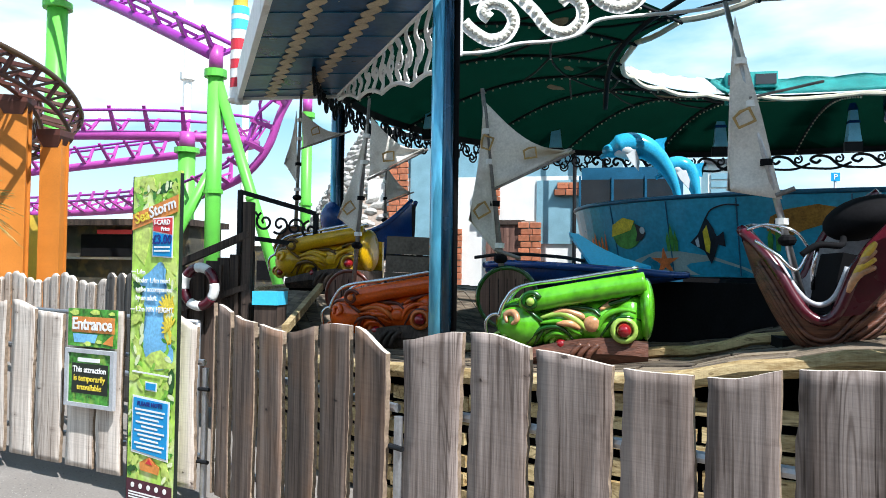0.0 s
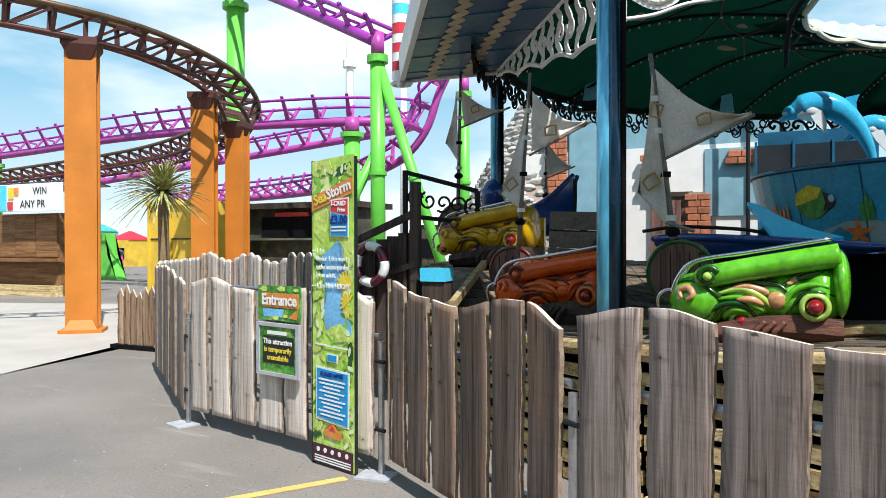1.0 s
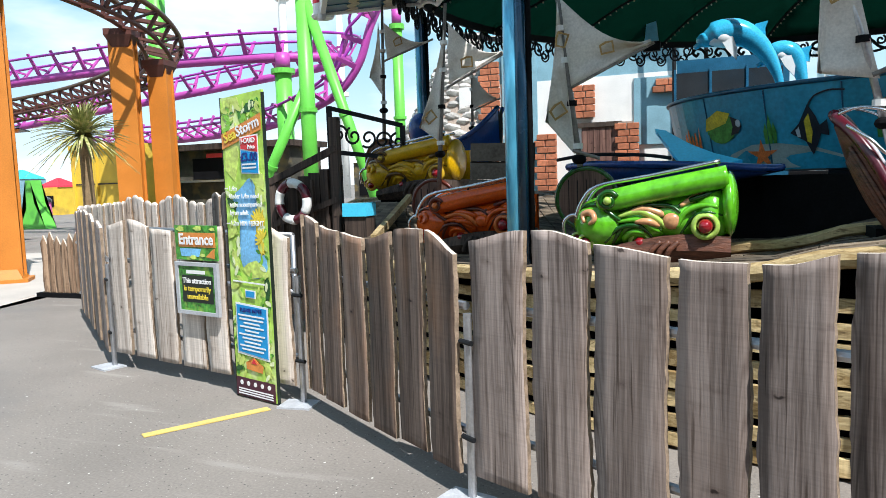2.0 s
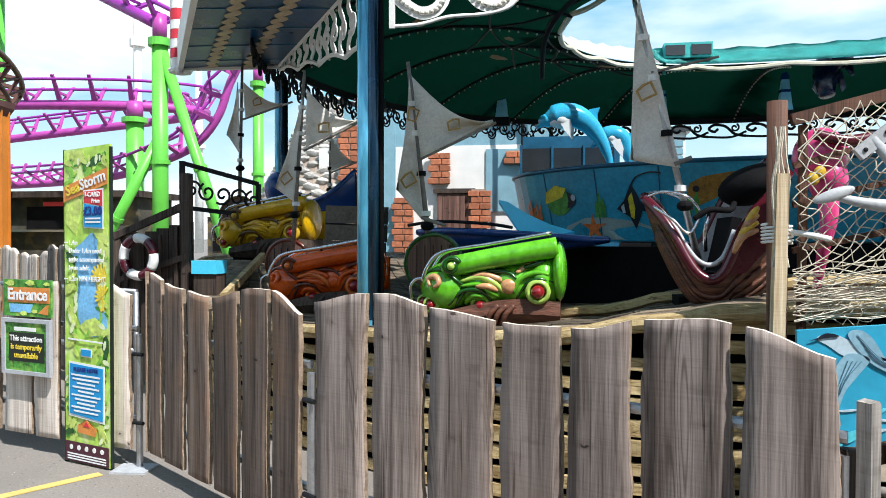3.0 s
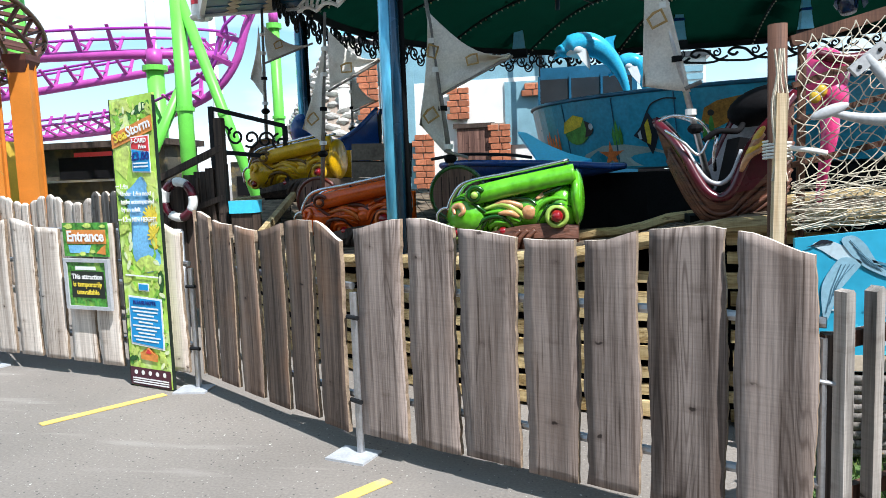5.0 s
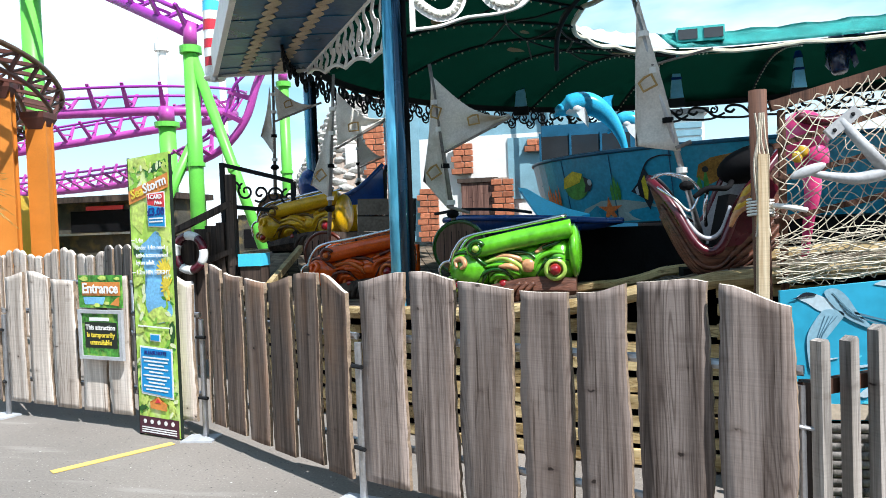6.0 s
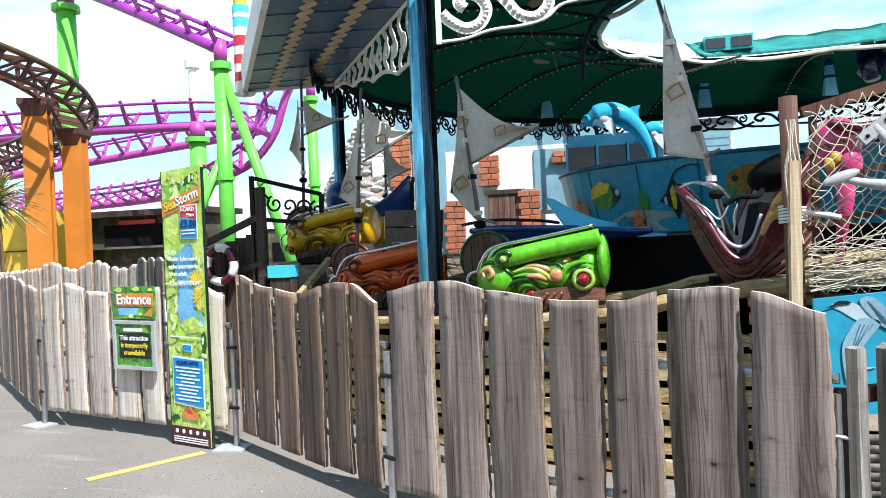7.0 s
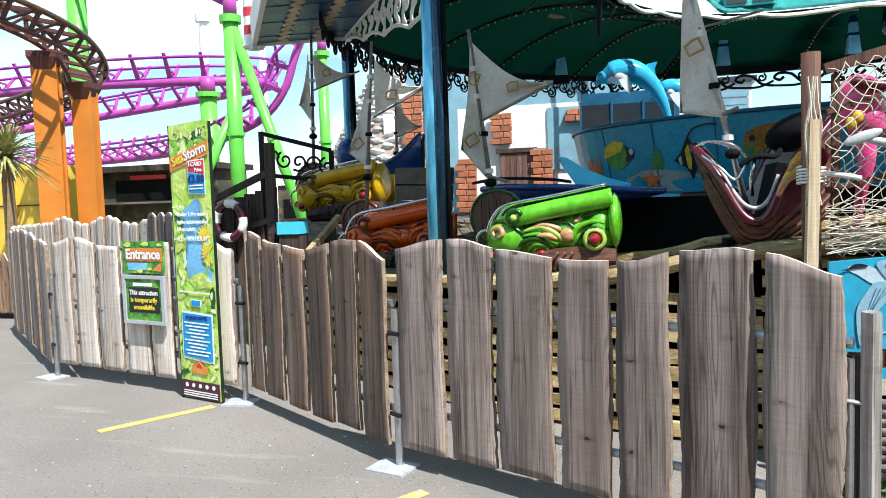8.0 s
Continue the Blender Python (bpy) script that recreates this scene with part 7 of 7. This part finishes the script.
for x0, x1, z0, z1 in ((-4.33, -3.93, 1.0, 4.0), (-2.2, -1.80, 2.62, 3.3), (-3.05, -2.62, 0.9, 2.3), (-1.28, -0.95, 0.9, 2.5), (-0.5, 0.1, 3.05, 3.35), (1.2, 1.6, 2.2, 3.4)):
    part("pier_core", box(bmesh.new(), ((x0 + x1) / 2, YB - 0.07, (z0 + z1) / 2), (x1 - x0 - 0.02, 0.14, z1 - z0)), MORTAR, bl, "mortar joints")
    row = 0
    z = z0 + 0.07
    while z < z1 - 0.03:
        x = x0 + (0.0 if row % 2 else -0.06)
        while x < x1 - 0.05:
            w = 0.24 if row % 2 == 0 or x + 0.24 < x1 else 0.18
            piece("brick", brick_mesh(w), bl, Matrix.Translation((x + w / 2 + rnd(-0.006, 0.006), YB - 0.12 + rnd(-0.012, 0.012), z)))
            x += w + 0.018
        z += 0.143
        row += 1

tw = thing("stone_tower", (-5.0, 17.6, 0), 0, "ruined rubble-stone tower leaning inwards", "tower")
part("core", lathe(bmesh.new(), [(2.3, 0), (2.0, 2.2), (1.05, 4.0), (0.45, 5.0)], (-5.0, 17.6, 0), 20), MORTAR, tw)
stones = []
for k in range(3):
    bm = bmesh.new()
    ball(bm, (0, 0, 0), (0.17 + 0.03 * k, 0.09, 0.075 + 0.01 * k), seg=7, rings=5)
    for v in bm.verts:
        v.co += Vector((rnd(-1, 1), rnd(-1, 1), rnd(-1, 1))) * 0.02
    stones.append(mesh_of("stone", bm, STONE))
for r_ in range(30):
    z = 0.9 + r_ * 0.14
    rad = 2.3 - 0.136 * z if z < 2.2 else (2.0 - (z - 2.2) * 0.53 if z < 4.0 else 1.05 - (z - 4.0) * 0.6)
    for c_ in range(10):
        a = radians(178 + c_ * 18 + (9 if r_ % 2 else 0) + rnd(-3, 3))
        m_ = Matrix.Translation((-5.0 + rad * math.cos(a), 17.6 + rad * math.sin(a), z)) @ Matrix.Rotation(a + math.pi / 2, 4, "Z") @ Matrix.Rotation(rnd(-0.25, 0.25), 4, "Y")
        piece("stone", stones[(r_ + c_) % 3], tw, m_)

sh = thing("far_kiosk", (3.0, 18, 0), 0, "white shuttered kiosk far behind the ride", "kiosk")
part("wall", box(bmesh.new(), (3.2, 18, 1.95), (0.75, 1.2, 3.9)), STUCCO, sh)
for k in range(5):
    part("shutter_slat", box(bmesh.new(), (3.2, 17.38, 2.9 + 0.18 * k), (0.62, 0.03, 0.13)), PALEBLUE, sh)
part("roof", box(bmesh.new(), (3.2, 18, 3.95), (0.95, 1.4, 0.12)), GLASSD, sh, "dark flat roof")
cb = thing("ride_booth", (0.7, 10.4, 1.9), 0, "glazed operator booth in the middle of the ride", "booth")
part("cabin", box(bmesh.new(), (0.9, 10.6, 1.75), (1.35, 0.9, 2.2)), BOWLTOP, cb)
for x in (0.42, 0.86, 1.3):
    pane = part("window", box(bmesh.new(), (x, 10.13, 2.42), (0.40, 0.03, 0.52)), GLASSD, cb, "dark glazed window")
    part("frame", box(bmesh.new(), (x - 0.215, 10.12, 2.45), (0.03, 0.05, 0.56)), BOWLTOP, pane)
hw = thing("roof_ornament", (0.6, 15.3, 4.6), 0, "red and white peeling signboard above the canopy", "signboard")
part("board", plate(bmesh.new(), [(-0.3, 5.4), (0.75, 5.1), (0.62, 6.05), (0.0, 6.6), (-0.35, 6.7)], 0.06, (0, 15.3, 0)), mat("peeling_red_white", (0.7, 0.62, 0.58), 0.7, vary=0.2, scale=5, stain=(0.5, 0.08, 0.06), stain_at=0.56), hw)
for x in (-0.1, 0.5):
    part("stay", tube(bmesh.new(), [(x, 15.4, 0.0), (x, 15.4, 5.6)], 0.04, 8), IRON, hw, "steel stay")
rh = thing("roof_box", (2.9, 12.0, 4.3), 0, "small teal-framed box on the canopy ring", "box")
part("case", box(bmesh.new(), (2.75, 12.0, 4.42), (0.75, 0.3, 0.24)), TARPT, rh)
for x in (2.55, 2.95):
    part("pane", box(bmesh.new(), (x, 11.84, 4.42), (0.3, 0.02, 0.16)), GLASSD, rh)
part("leg", box(bmesh.new(), (2.4, 12.0, 4.22), (0.05, 0.05, 0.3)), TARPT, rh)


# ---- roller coasters ----
def frames_along(path, per, gap, bank=0.0):
    """Even stations on a smooth path: place, along, side, up."""
    p = smooth_path(path, per)
    out, run, want = [], 0.0, 0.0
    for a, b in zip(p, p[1:]):
        d = (b - a).length
        while want <= run + d and d > 0:
            q = a.lerp(b, (want - run) / d)
            t = (b - a).normalized()
            s = t.cross(Vector((0, 0, 1))).normalized()
            u = s.cross(t)
            s2 = s * math.cos(bank) + u * math.sin(bank)
            out.append((q, t, s2, s2.cross(t)))
            want += gap
        run += d
    return out


def coaster(label, path, paint, rail_paint, gauge=0.42, drop=0.34, spine=0.11, rail=0.042, gap=0.9, bank=0.0):
    """A tubular track: spine below, two running rails, a tie at each station."""
    st_ = frames_along(path, 10, gap, bank)
    fine = frames_along(path, 10, gap / 3, bank)
    ob = thing("coaster_track", (path[0][0], path[0][1], 0), 0, label, "roller coaster")
    part("spine", tube(bmesh.new(), [q for q, t, s, u in fine], spine, 10), paint, ob, smooth=True)
    for k in (-1, 1):
        part("rail", tube(bmesh.new(), [q + s * gauge * k + u * drop for q, t, s, u in fine], rail, 8), rail_paint, ob, smooth=True)
    bm = bmesh.new()
    for k in (-1, 1):
        plate(bm, [(-0.08, 0.0), (0.08, 0.0), (0.045, 1.0), (0.045, 1.16), (-0.045, 1.16), (-0.045, 1.0)], 0.05, (0, 0, 0), (0, 1, 0), (gauge * k, 0, drop))
    box(bm, (0, 0, drop * 0.55), (gauge * 0.9, 0.06, 0.06))
    tie = mesh_of("tie", bm, paint)
    for q, t, s, u in st_:
        piece("tie", tie, ob, Matrix.Translation(q) @ Matrix((s, t, u)).transposed().to_4x4())
    return ob


coaster("purple tubular roller coaster track sloping down past the canopy", [(-17.37, 15.6, 11.23), (-14.86, 14.9, 9.72), (-12.31, 14.1, 8.21), (-9.24, 13.1, 6.69), (-6.66, 12.21, 5.37)], PURPLE, PURPLE, bank=0.1)
coaster("purple and pink roller coaster track in a wide flat turn", [(-34.19, 17, 4.67), (-27.2, 18, 4.88), (-21, 18, 5.13), (-15.9, 18, 5.18), (-12.4, 18.2, 5.13), (-10.51, 19, 5.14), (-10.13, 20.5, 5.25), (-11.74, 22, 5.37), (-14.75, 22.5, 5.22), (-18.75, 22.5, 4.88), (-23.25, 22.5, 4.52), (-30.25, 22.5, 3.93)], PINK, PURPLE, gap=1.0, bank=0.12, drop=0.6, gauge=0.46, spine=0.14)
coaster("purple roller coaster track diving in a spiral", [(-7.6, 18.6, 7.79), (-7.75, 18.3, 6.58), (-8.1, 18, 5.58), (-8.45, 18, 4.68), (-9.05, 18, 3.98), (-10, 18.2, 3.58), (-12.21, 19, 3.19), (-16.23, 20.5, 3.1), (-22.24, 22, 3.12)], PINK, PURPLE, gap=0.7, bank=0.35, drop=0.5, gauge=0.44)

mine = thing("mine_coaster_track", (-9.7, 8.0, 0), 0, "brown steel mine-train coaster track curving on orange columns", "roller coaster")
mpath = [(-13.23, 4.9, 5.21), (-11.24, 6.2, 5.1), (-9.81, 8.05, 4.94), (-9.62, 9.8, 4.85), (-9.93, 11.5, 4.65), (-10.99, 13.2, 4.34), (-13.61, 15.3, 4.35), (-17.12, 16.6, 4.15), (-21.12, 17, 3.95), (-27.12, 17, 3.65)]
mf = frames_along(mpath, 10, 0.62, -0.22)
mfine = frames_along(mpath, 10, 0.25, -0.22)
for k in (-1, 1):
    part("rail", tube(bmesh.new(), [q + s * 0.40 * k + u * 0.24 for q, t, s, u in mfine], 0.055, 8), RAILB, mine, "bronze running rail", True)
    part("lower_chord", tube(bmesh.new(), [q + s * 0.27 * k - u * 0.18 for q, t, s, u in mfine], 0.045, 8), RUST, mine, "", True)
bm = bmesh.new()
beam(bm, (-0.42, 0, 0.20), (0.42, 0, 0.20), 0.09, 0.07)
for k in (-1, 1):
    beam(bm, (0.39 * k, 0, 0.20), (0.27 * k, 0, -0.18), 0.06, 0.06, (0, 1, 0))
    beam(bm, (0.27 * k, 0.0, -0.18), (0.39 * k, 0.56, 0.2), 0.04, 0.04, (1, 0, 0))
beam(bm, (-0.27, 0, -0.18), (0.27, 0, -0.18), 0.05, 0.05)
mtie = mesh_of("tie", bm, RUST)
for q, t, s, u in mf:
    piece("tie", mtie, mine, Matrix.Translation(q) @ Matrix((s, t, u)).transposed().to_4x4())


def orange_column(x, y, z, turn, w=0.38):
    ob = thing("orange_column", (x, y, 0), 0, "orange steel box column holding the mine-train track", "column", "orange columns")
    rot = Matrix.Rotation(radians(turn), 3, "Z")
    part("shaft", box(bmesh.new(), (x, y, z / 2), (w, w * 0.6, z), rot), ORANGEC, ob)
    for k in (-1, 1):
        part("flange", box(bmesh.new(), Vector((x, y, z / 2)) + rot @ Vector((0, k * w * 0.36, 0)), (w * 1.25, 0.03, z), rot), ORANGEC, ob)
    part("base_plate", box(bmesh.new(), (x, y, 0.03), (w * 1.7, w * 1.4, 0.06), rot), ORANGEC, ob)
    part("gusset", lathe(bmesh.new(), [(w * 0.95, 0.0), (w * 0.62, 0.16)], (x, y, 0.05), 4, Matrix.Rotation(radians(45 + turn), 3, "Z")), ORANGEC, ob)
    part("head", lathe(bmesh.new(), [(w * 0.6, -0.22), (w * 1.0, 0.0), (w * 1.0, 0.12)], (x, y, z), 4, Matrix.Rotation(radians(45 + turn), 3, "Z")), RUST, ob, "brown steel head bracket")


orange_column(-9.78, 8.08, 4.62, 40)
orange_column(-10.43, 11.5, 4.45, 25)
orange_column(-10.03, 12.05, 3.9, 10, 0.34)
orange_column(-21.12, 17, 3.65, 10)


def green_column(pts, r, label, flange=True):
    ob = thing("green_column", (pts[0][0], pts[0][1], 0), 0, label, "column", "green columns")
    part("shaft", tube(bmesh.new(), pts, r, 16), LIME, ob, smooth=True)
    if flange:
        a, b = Vector(pts[-2]), Vector(pts[-1])
        d = (b - a).normalized()
        part("flange", tube(bmesh.new(), [b - d * 0.14, b], r * 1.45, 18), LIME, ob)
        part("neck", tube(bmesh.new(), [b, b + Vector((0, 0, 0.9 if b.z > 7 else 0.45))], r * 0.9, 12), PINK, ob, "pink neck under the track", True)
    for z in (0.05, pts[0][2] + (pts[-1][2] - pts[0][2]) * 0.55):
        s = (z - pts[0][2]) / (pts[-1][2] - pts[0][2])
        q = Vector(pts[0]).lerp(Vector(pts[-1]), s)
        d = (Vector(pts[-1]) - Vector(pts[0])).normalized()
        part("joint_ring", tube(bmesh.new(), [q - d * 0.04, q + d * 0.04], r * 1.25, 16), LIME, ob)
    return ob


green_column([(-11.86, 14.1, 0), (-11.86, 14.1, 7.44)], 0.22, "tall lime green tubular column of the purple coaster")
green_column([(-12.66, 14.7, 0), (-11.91, 14.15, 6.94)], 0.13, "slanting lime green brace of the tall column", False)
green_column([(-6.66, 12.21, 0), (-6.66, 12.21, 5.11)], 0.145, "lime green tubular column beside the ride entrance")
green_column([(-4.92, 12.21, 0), (-6.61, 12.21, 4.88)], 0.1, "slanting lime green brace reaching up to the column", False)
green_column([(-8.58, 12.21, 0), (-6.72, 12.21, 3.2)], 0.1, "slanting lime green brace at the column foot", False)
green_column([(-11.05, 18.2, 0), (-11.05, 18.2, 4.73)], 0.24, "thick lime green column under the flat turn")
green_column([(-16.82, 20, 0), (-16.82, 20, 3.2)], 0.17, "short lime green column under the low track")
green_column([(-7.76, 19, 0), (-7.76, 19, 5.79)], 0.15, "lime green column beside the spiral")
green_column([(-27.2, 18, 0), (-27.2, 18, 4.58)], 0.2, "lime green column at the far turn")
for x, y, z, r in ((-37.8, 60, 34, 0.45), (-31.8, 60, 17, 0.4)):
    ob = thing("white_mast", (x, y, 0), 0, "slim white mast of a far ride", "mast", "far masts")
    part("shaft", tube(bmesh.new(), [(x, y, 0), (x, y, z)], r, 10, taper=lambda s: 1 - 0.3 * s), WHITEP, ob, smooth=True)
    part("collar", tube(bmesh.new(), [(x, y, z * 0.55), (x, y, z * 0.57)], r * 1.5, 10), WHITEP, ob)


# ---- queue side: palm, container, huts, stall, planter ----
def spiky_plant(name, x, y, z0, n, long, label, trunk=0.0, up=0.3):
    ob = thing(name, (x, y, 0), 0, label, "plant")
    if trunk:
        part("trunk", tube(bmesh.new(), [(x, y, 0), (x + 0.02, y, z0 * 0.5), (x, y, z0)], trunk, 9, taper=lambda s: 1 - 0.25 * s), TRUNK, ob)
    bm = bmesh.new()
    for i in range(n):
        a, e = rnd(0, 2 * math.pi), rnd(-0.5, 1.35) + up * 0.3
        l_ = long * rnd(0.7, 1.1)
        h = Vector((math.cos(a), math.sin(a), 0))
        pts = [Vector((x, y, z0)) + h * (l_ * t * math.cos(e)) + Vector((0, 0, l_ * (t * math.sin(e) - 0.35 * t * t))) for t in (0, 0.25, 0.5, 0.75, 1.0)]
        side = h.cross(Vector((0, 0, 1))) * 0.028
        rows = []
        for k, p in enumerate(pts):
            w_ = side * (0.6, 1.0, 0.85, 0.5, 0.05)[k]
            rows.append((bm.verts.new(p - w_), bm.verts.new(p + Vector((0, 0, -0.008))), bm.verts.new(p + w_)))
        for r0, r1 in zip(rows, rows[1:]):
            for j in range(2):
                bm.faces.new((r0[j], r0[j + 1], r1[j + 1], r1[j]))
    part("leaves", bm, LEAF, ob, "sword-shaped green and straw leaves", kind="stuff")
    return ob


spiky_plant("cabbage_palm", -9.83, 9.8, 2.40, 190, 0.95, "tall spiky cabbage palm behind the queue fence", 0.12)
spiky_plant("yucca", -3.55, 6.6, 0.9, 60, 0.7, "low green yucca beside the stair rail", 0.06, 1.2)
yb = thing("yellow_container", (-12.07, 12.5, 0), 0, "yellow panelled kiosk behind the orange columns", "kiosk")
part("body", box(bmesh.new(), (-12.07, 13.0, 1.22), (1.45, 1.6, 2.44)), YELLOWB, yb)
for x in (-12.77, -12.1, -11.4):
    part("batten", box(bmesh.new(), (x, 12.18, 1.22), (0.05, 0.05, 2.4)), YELLOWB, yb)
part("seam", box(bmesh.new(), (-12.07, 12.19, 1.55), (1.3, 0.02, 0.03)), DARKWOOD, yb, "dark seam")
part("top_trim", box(bmesh.new(), (-12.07, 12.17, 2.36), (1.5, 0.08, 0.10)), YELLOWB, yb)
dh = thing("dark_hut", (-10.8, 14.5, 0), 0, "dark camouflage-painted hut with a shutter", "hut")
part("body", box(bmesh.new(), (-10.8, 15.2, 1.15), (4.4, 1.4, 2.3)), DARKHUT, dh)
part("roof", box(bmesh.new(), (-10.8, 15.1, 2.37), (4.7, 1.8, 0.14)), DARKWOOD, dh)
part("hatch", box(bmesh.new(), (-10.4, 14.47, 1.85), (1.9, 0.05, 0.5)), BLACKP, dh, "dark serving hatch")
part("sign_strip", box(bmesh.new(), (-10.4, 14.43, 2.16), (1.0, 0.04, 0.10)), P_RED, dh, "red strip")
part("ledge", box(bmesh.new(), (-10.8, 14.4, 1.55), (4.4, 0.2, 0.05)), GALV, dh, "grey steel ledge")
sl = thing("game_stall", (-18.1, 13.5, 0), 0, "brown boarded game stall with a white prize banner", "stall")
part("body", box(bmesh.new(), (-19.3, 13.8, 1.15), (3.6, 0.8, 2.3)), BROWNHUT, sl)
part("counter", box(bmesh.new(), (-19.2, 13.25, 1.0), (3.8, 0.5, 0.08)), BROWNHUT, sl)
part("plinth", box(bmesh.new(), (-19.3, 13.3, 0.15), (3.7, 0.4, 0.3)), SLAT, sl, "pale timber plinth")
for k in range(4):
    part("shutter", box(bmesh.new(), (-20.6 + 0.88 * k, 13.385, 1.66), (0.86, 0.03, 1.15)), BROWNHUT, sl, "closed brown shutter")
awn = bmesh.new()
for k in range(5):
    plate(awn, [(-2.1, 0), (2.1, 0), (2.1, 0.34), (-2.1, 0.34)], 0.03, (-19.1, 13.1 + 0.32 * k, 2.95 + 0.30 * math.sin(radians(20 + 28 * k))), (1, 0, 0), (0, 0.95, 0.3 - 0.12 * k))
part("awning", awn, GLASSD, sl, "dark arched awning")
banner = part("banner", box(bmesh.new(), (-18.1, 13.0, 2.72), (2.6, 0.05, 0.75)), P_WHITE, sl, "white prize banner")
words("lettering", "WIN", 0.28, (-17.65, 12.96, 2.80), (1, 0, 0), (0, 0, 1), P_BLACK, banner)
words("lettering", "ANY PR", 0.30, (-17.95, 12.96, 2.44), (1, 0, 0), (0, 0, 1), P_BLACK, banner)
for x, z, w_, h_, m_ in ((-19.2, 2.72, 0.3, 0.7, TURQ), (-18.85, 2.85, 0.22, 0.3, P_YELLOW), (-18.88, 2.5, 0.2, 0.22, P_RED), (-18.62, 2.9, 0.16, 0.2, P_ORANGE)):
    part("printed_panel", box(bmesh.new(), (x, 12.96, z), (w_, 0.03, h_)), m_, banner)
bn = thing("litter_bin", (-25.5, 22, 0), 0, "pink drum litter bin", "bin")
part("drum", lathe(bmesh.new(), [(0.36, 0.0), (0.38, 0.04), (0.36, 0.5), (0.38, 0.54), (0.36, 1.0)], (-25.5, 22, 0), 18), BINP, bn)
part("rim", lathe(bmesh.new(), [(0.40, 1.0), (0.40, 1.12), (0.2, 1.25)], (-25.5, 22, 0), 18), GLASSD, bn, "dark lid")
pl = thing("planter_box", (-7.4, 7.1, 0), 0, "low brown boarded planter box on the asphalt", "planter")
for k in range(7):
    x = -7.72 + 0.115 * k
    part("board", board_bm(bmesh.new(), (x, 7.0, 0), Vector((1, 0.06, 0)).normalized(), 0.105, 0.05, [0.72 + 0.05 * math.sin(k * 1.7) + 0.11 * (1 - abs(j - 2) / 2) for j in range(5)]), [PLANTW, BARK, SAWN_LIT], pl)
part("core", box(bmesh.new(), (-7.35, 7.28, 0.36), (0.75, 0.45, 0.66)), DARKWOOD, pl)
part("skid", box(bmesh.new(), (-7.35, 7.2, 0.03), (0.95, 0.5, 0.06)), BLACKP, pl)

# far fairground clutter along the horizon
random.seed(7)
for k in range(16):
    x, y = -44 + k * 3.1 + rnd(-0.8, 0.8), 34 + rnd(-4, 6)
    w_, h_ = rnd(1.6, 3.2), rnd(1.6, 3.0)
    ob = thing("far_stall", (x, y, 0), 0, "small far fairground stall with a bright front", "stall", "far stalls")
    part("body", box(bmesh.new(), (x, y, h_ / 2), (w_, 2.0, h_)), (STUCCO, PALEBLUE, YELLOWB, BROWNHUT, DARKHUT)[k % 5], ob)
    part("roof", lathe(bmesh.new(), [(w_ * 0.75, 0.0), (w_ * 0.7, 0.1), (0.1, 0.6)], (x, y, h_), 4, Matrix.Rotation(radians(45), 3, "Z")), (WHITEP, TARPT, REDP)[k % 3], ob)
    part("opening", box(bmesh.new(), (x, y - 1.02, h_ * 0.5), (w_ * 0.7, 0.05, h_ * 0.4)), BLACKP, ob, "dark counter opening")
ob = thing("green_slide", (-24.0, 19.5, 0), 0, "bright green moulded slide foot", "slide")
part("ramp", plate(bmesh.new(), [(0, 0), (1.4, 0), (0.9, 1.0), (0.75, 1.9), (0.5, 1.9), (0.45, 0.8)], 0.5, (-25.0, 20.5, 0)), LIME, ob)

ps = thing("parking_sign", (9.05, 30, 0), 0, "blue parking sign on a grey post behind the ride", "sign")
part("post", tube(bmesh.new(), [(9.05, 30.05, 0), (9.05, 30.05, 5.3)], 0.05, 8), GALV, ps, smooth=True)
plate_ = part("plate", box(bmesh.new(), (9.05, 30, 5.12), (0.30, 0.05, 0.32)), P_CYAN, ps, "blue plate")
words("lettering", "P", 0.30, (9.05, 29.96, 5.02), (1, 0, 0), (0, 0, 1), P_WHITE, plate_)

# unseen walls added behind the camera to cut sky light on the ride
for k in range(6):
    x = -30 + 12 * k
    ob = thing("sky_blocker", (x, -9.5, 0), 0, "unseen brown wall added to cut sky light", "building", "hall fronts", "structure")
    part("wall", box(bmesh.new(), (x, -9.8, 3.0), (11.8, 0.5, 6.0)), DOORW, ob)
    part("roof_edge", box(bmesh.new(), (x, -9.5, 6.1), (11.9, 1.2, 0.25)), DARKWOOD, ob)
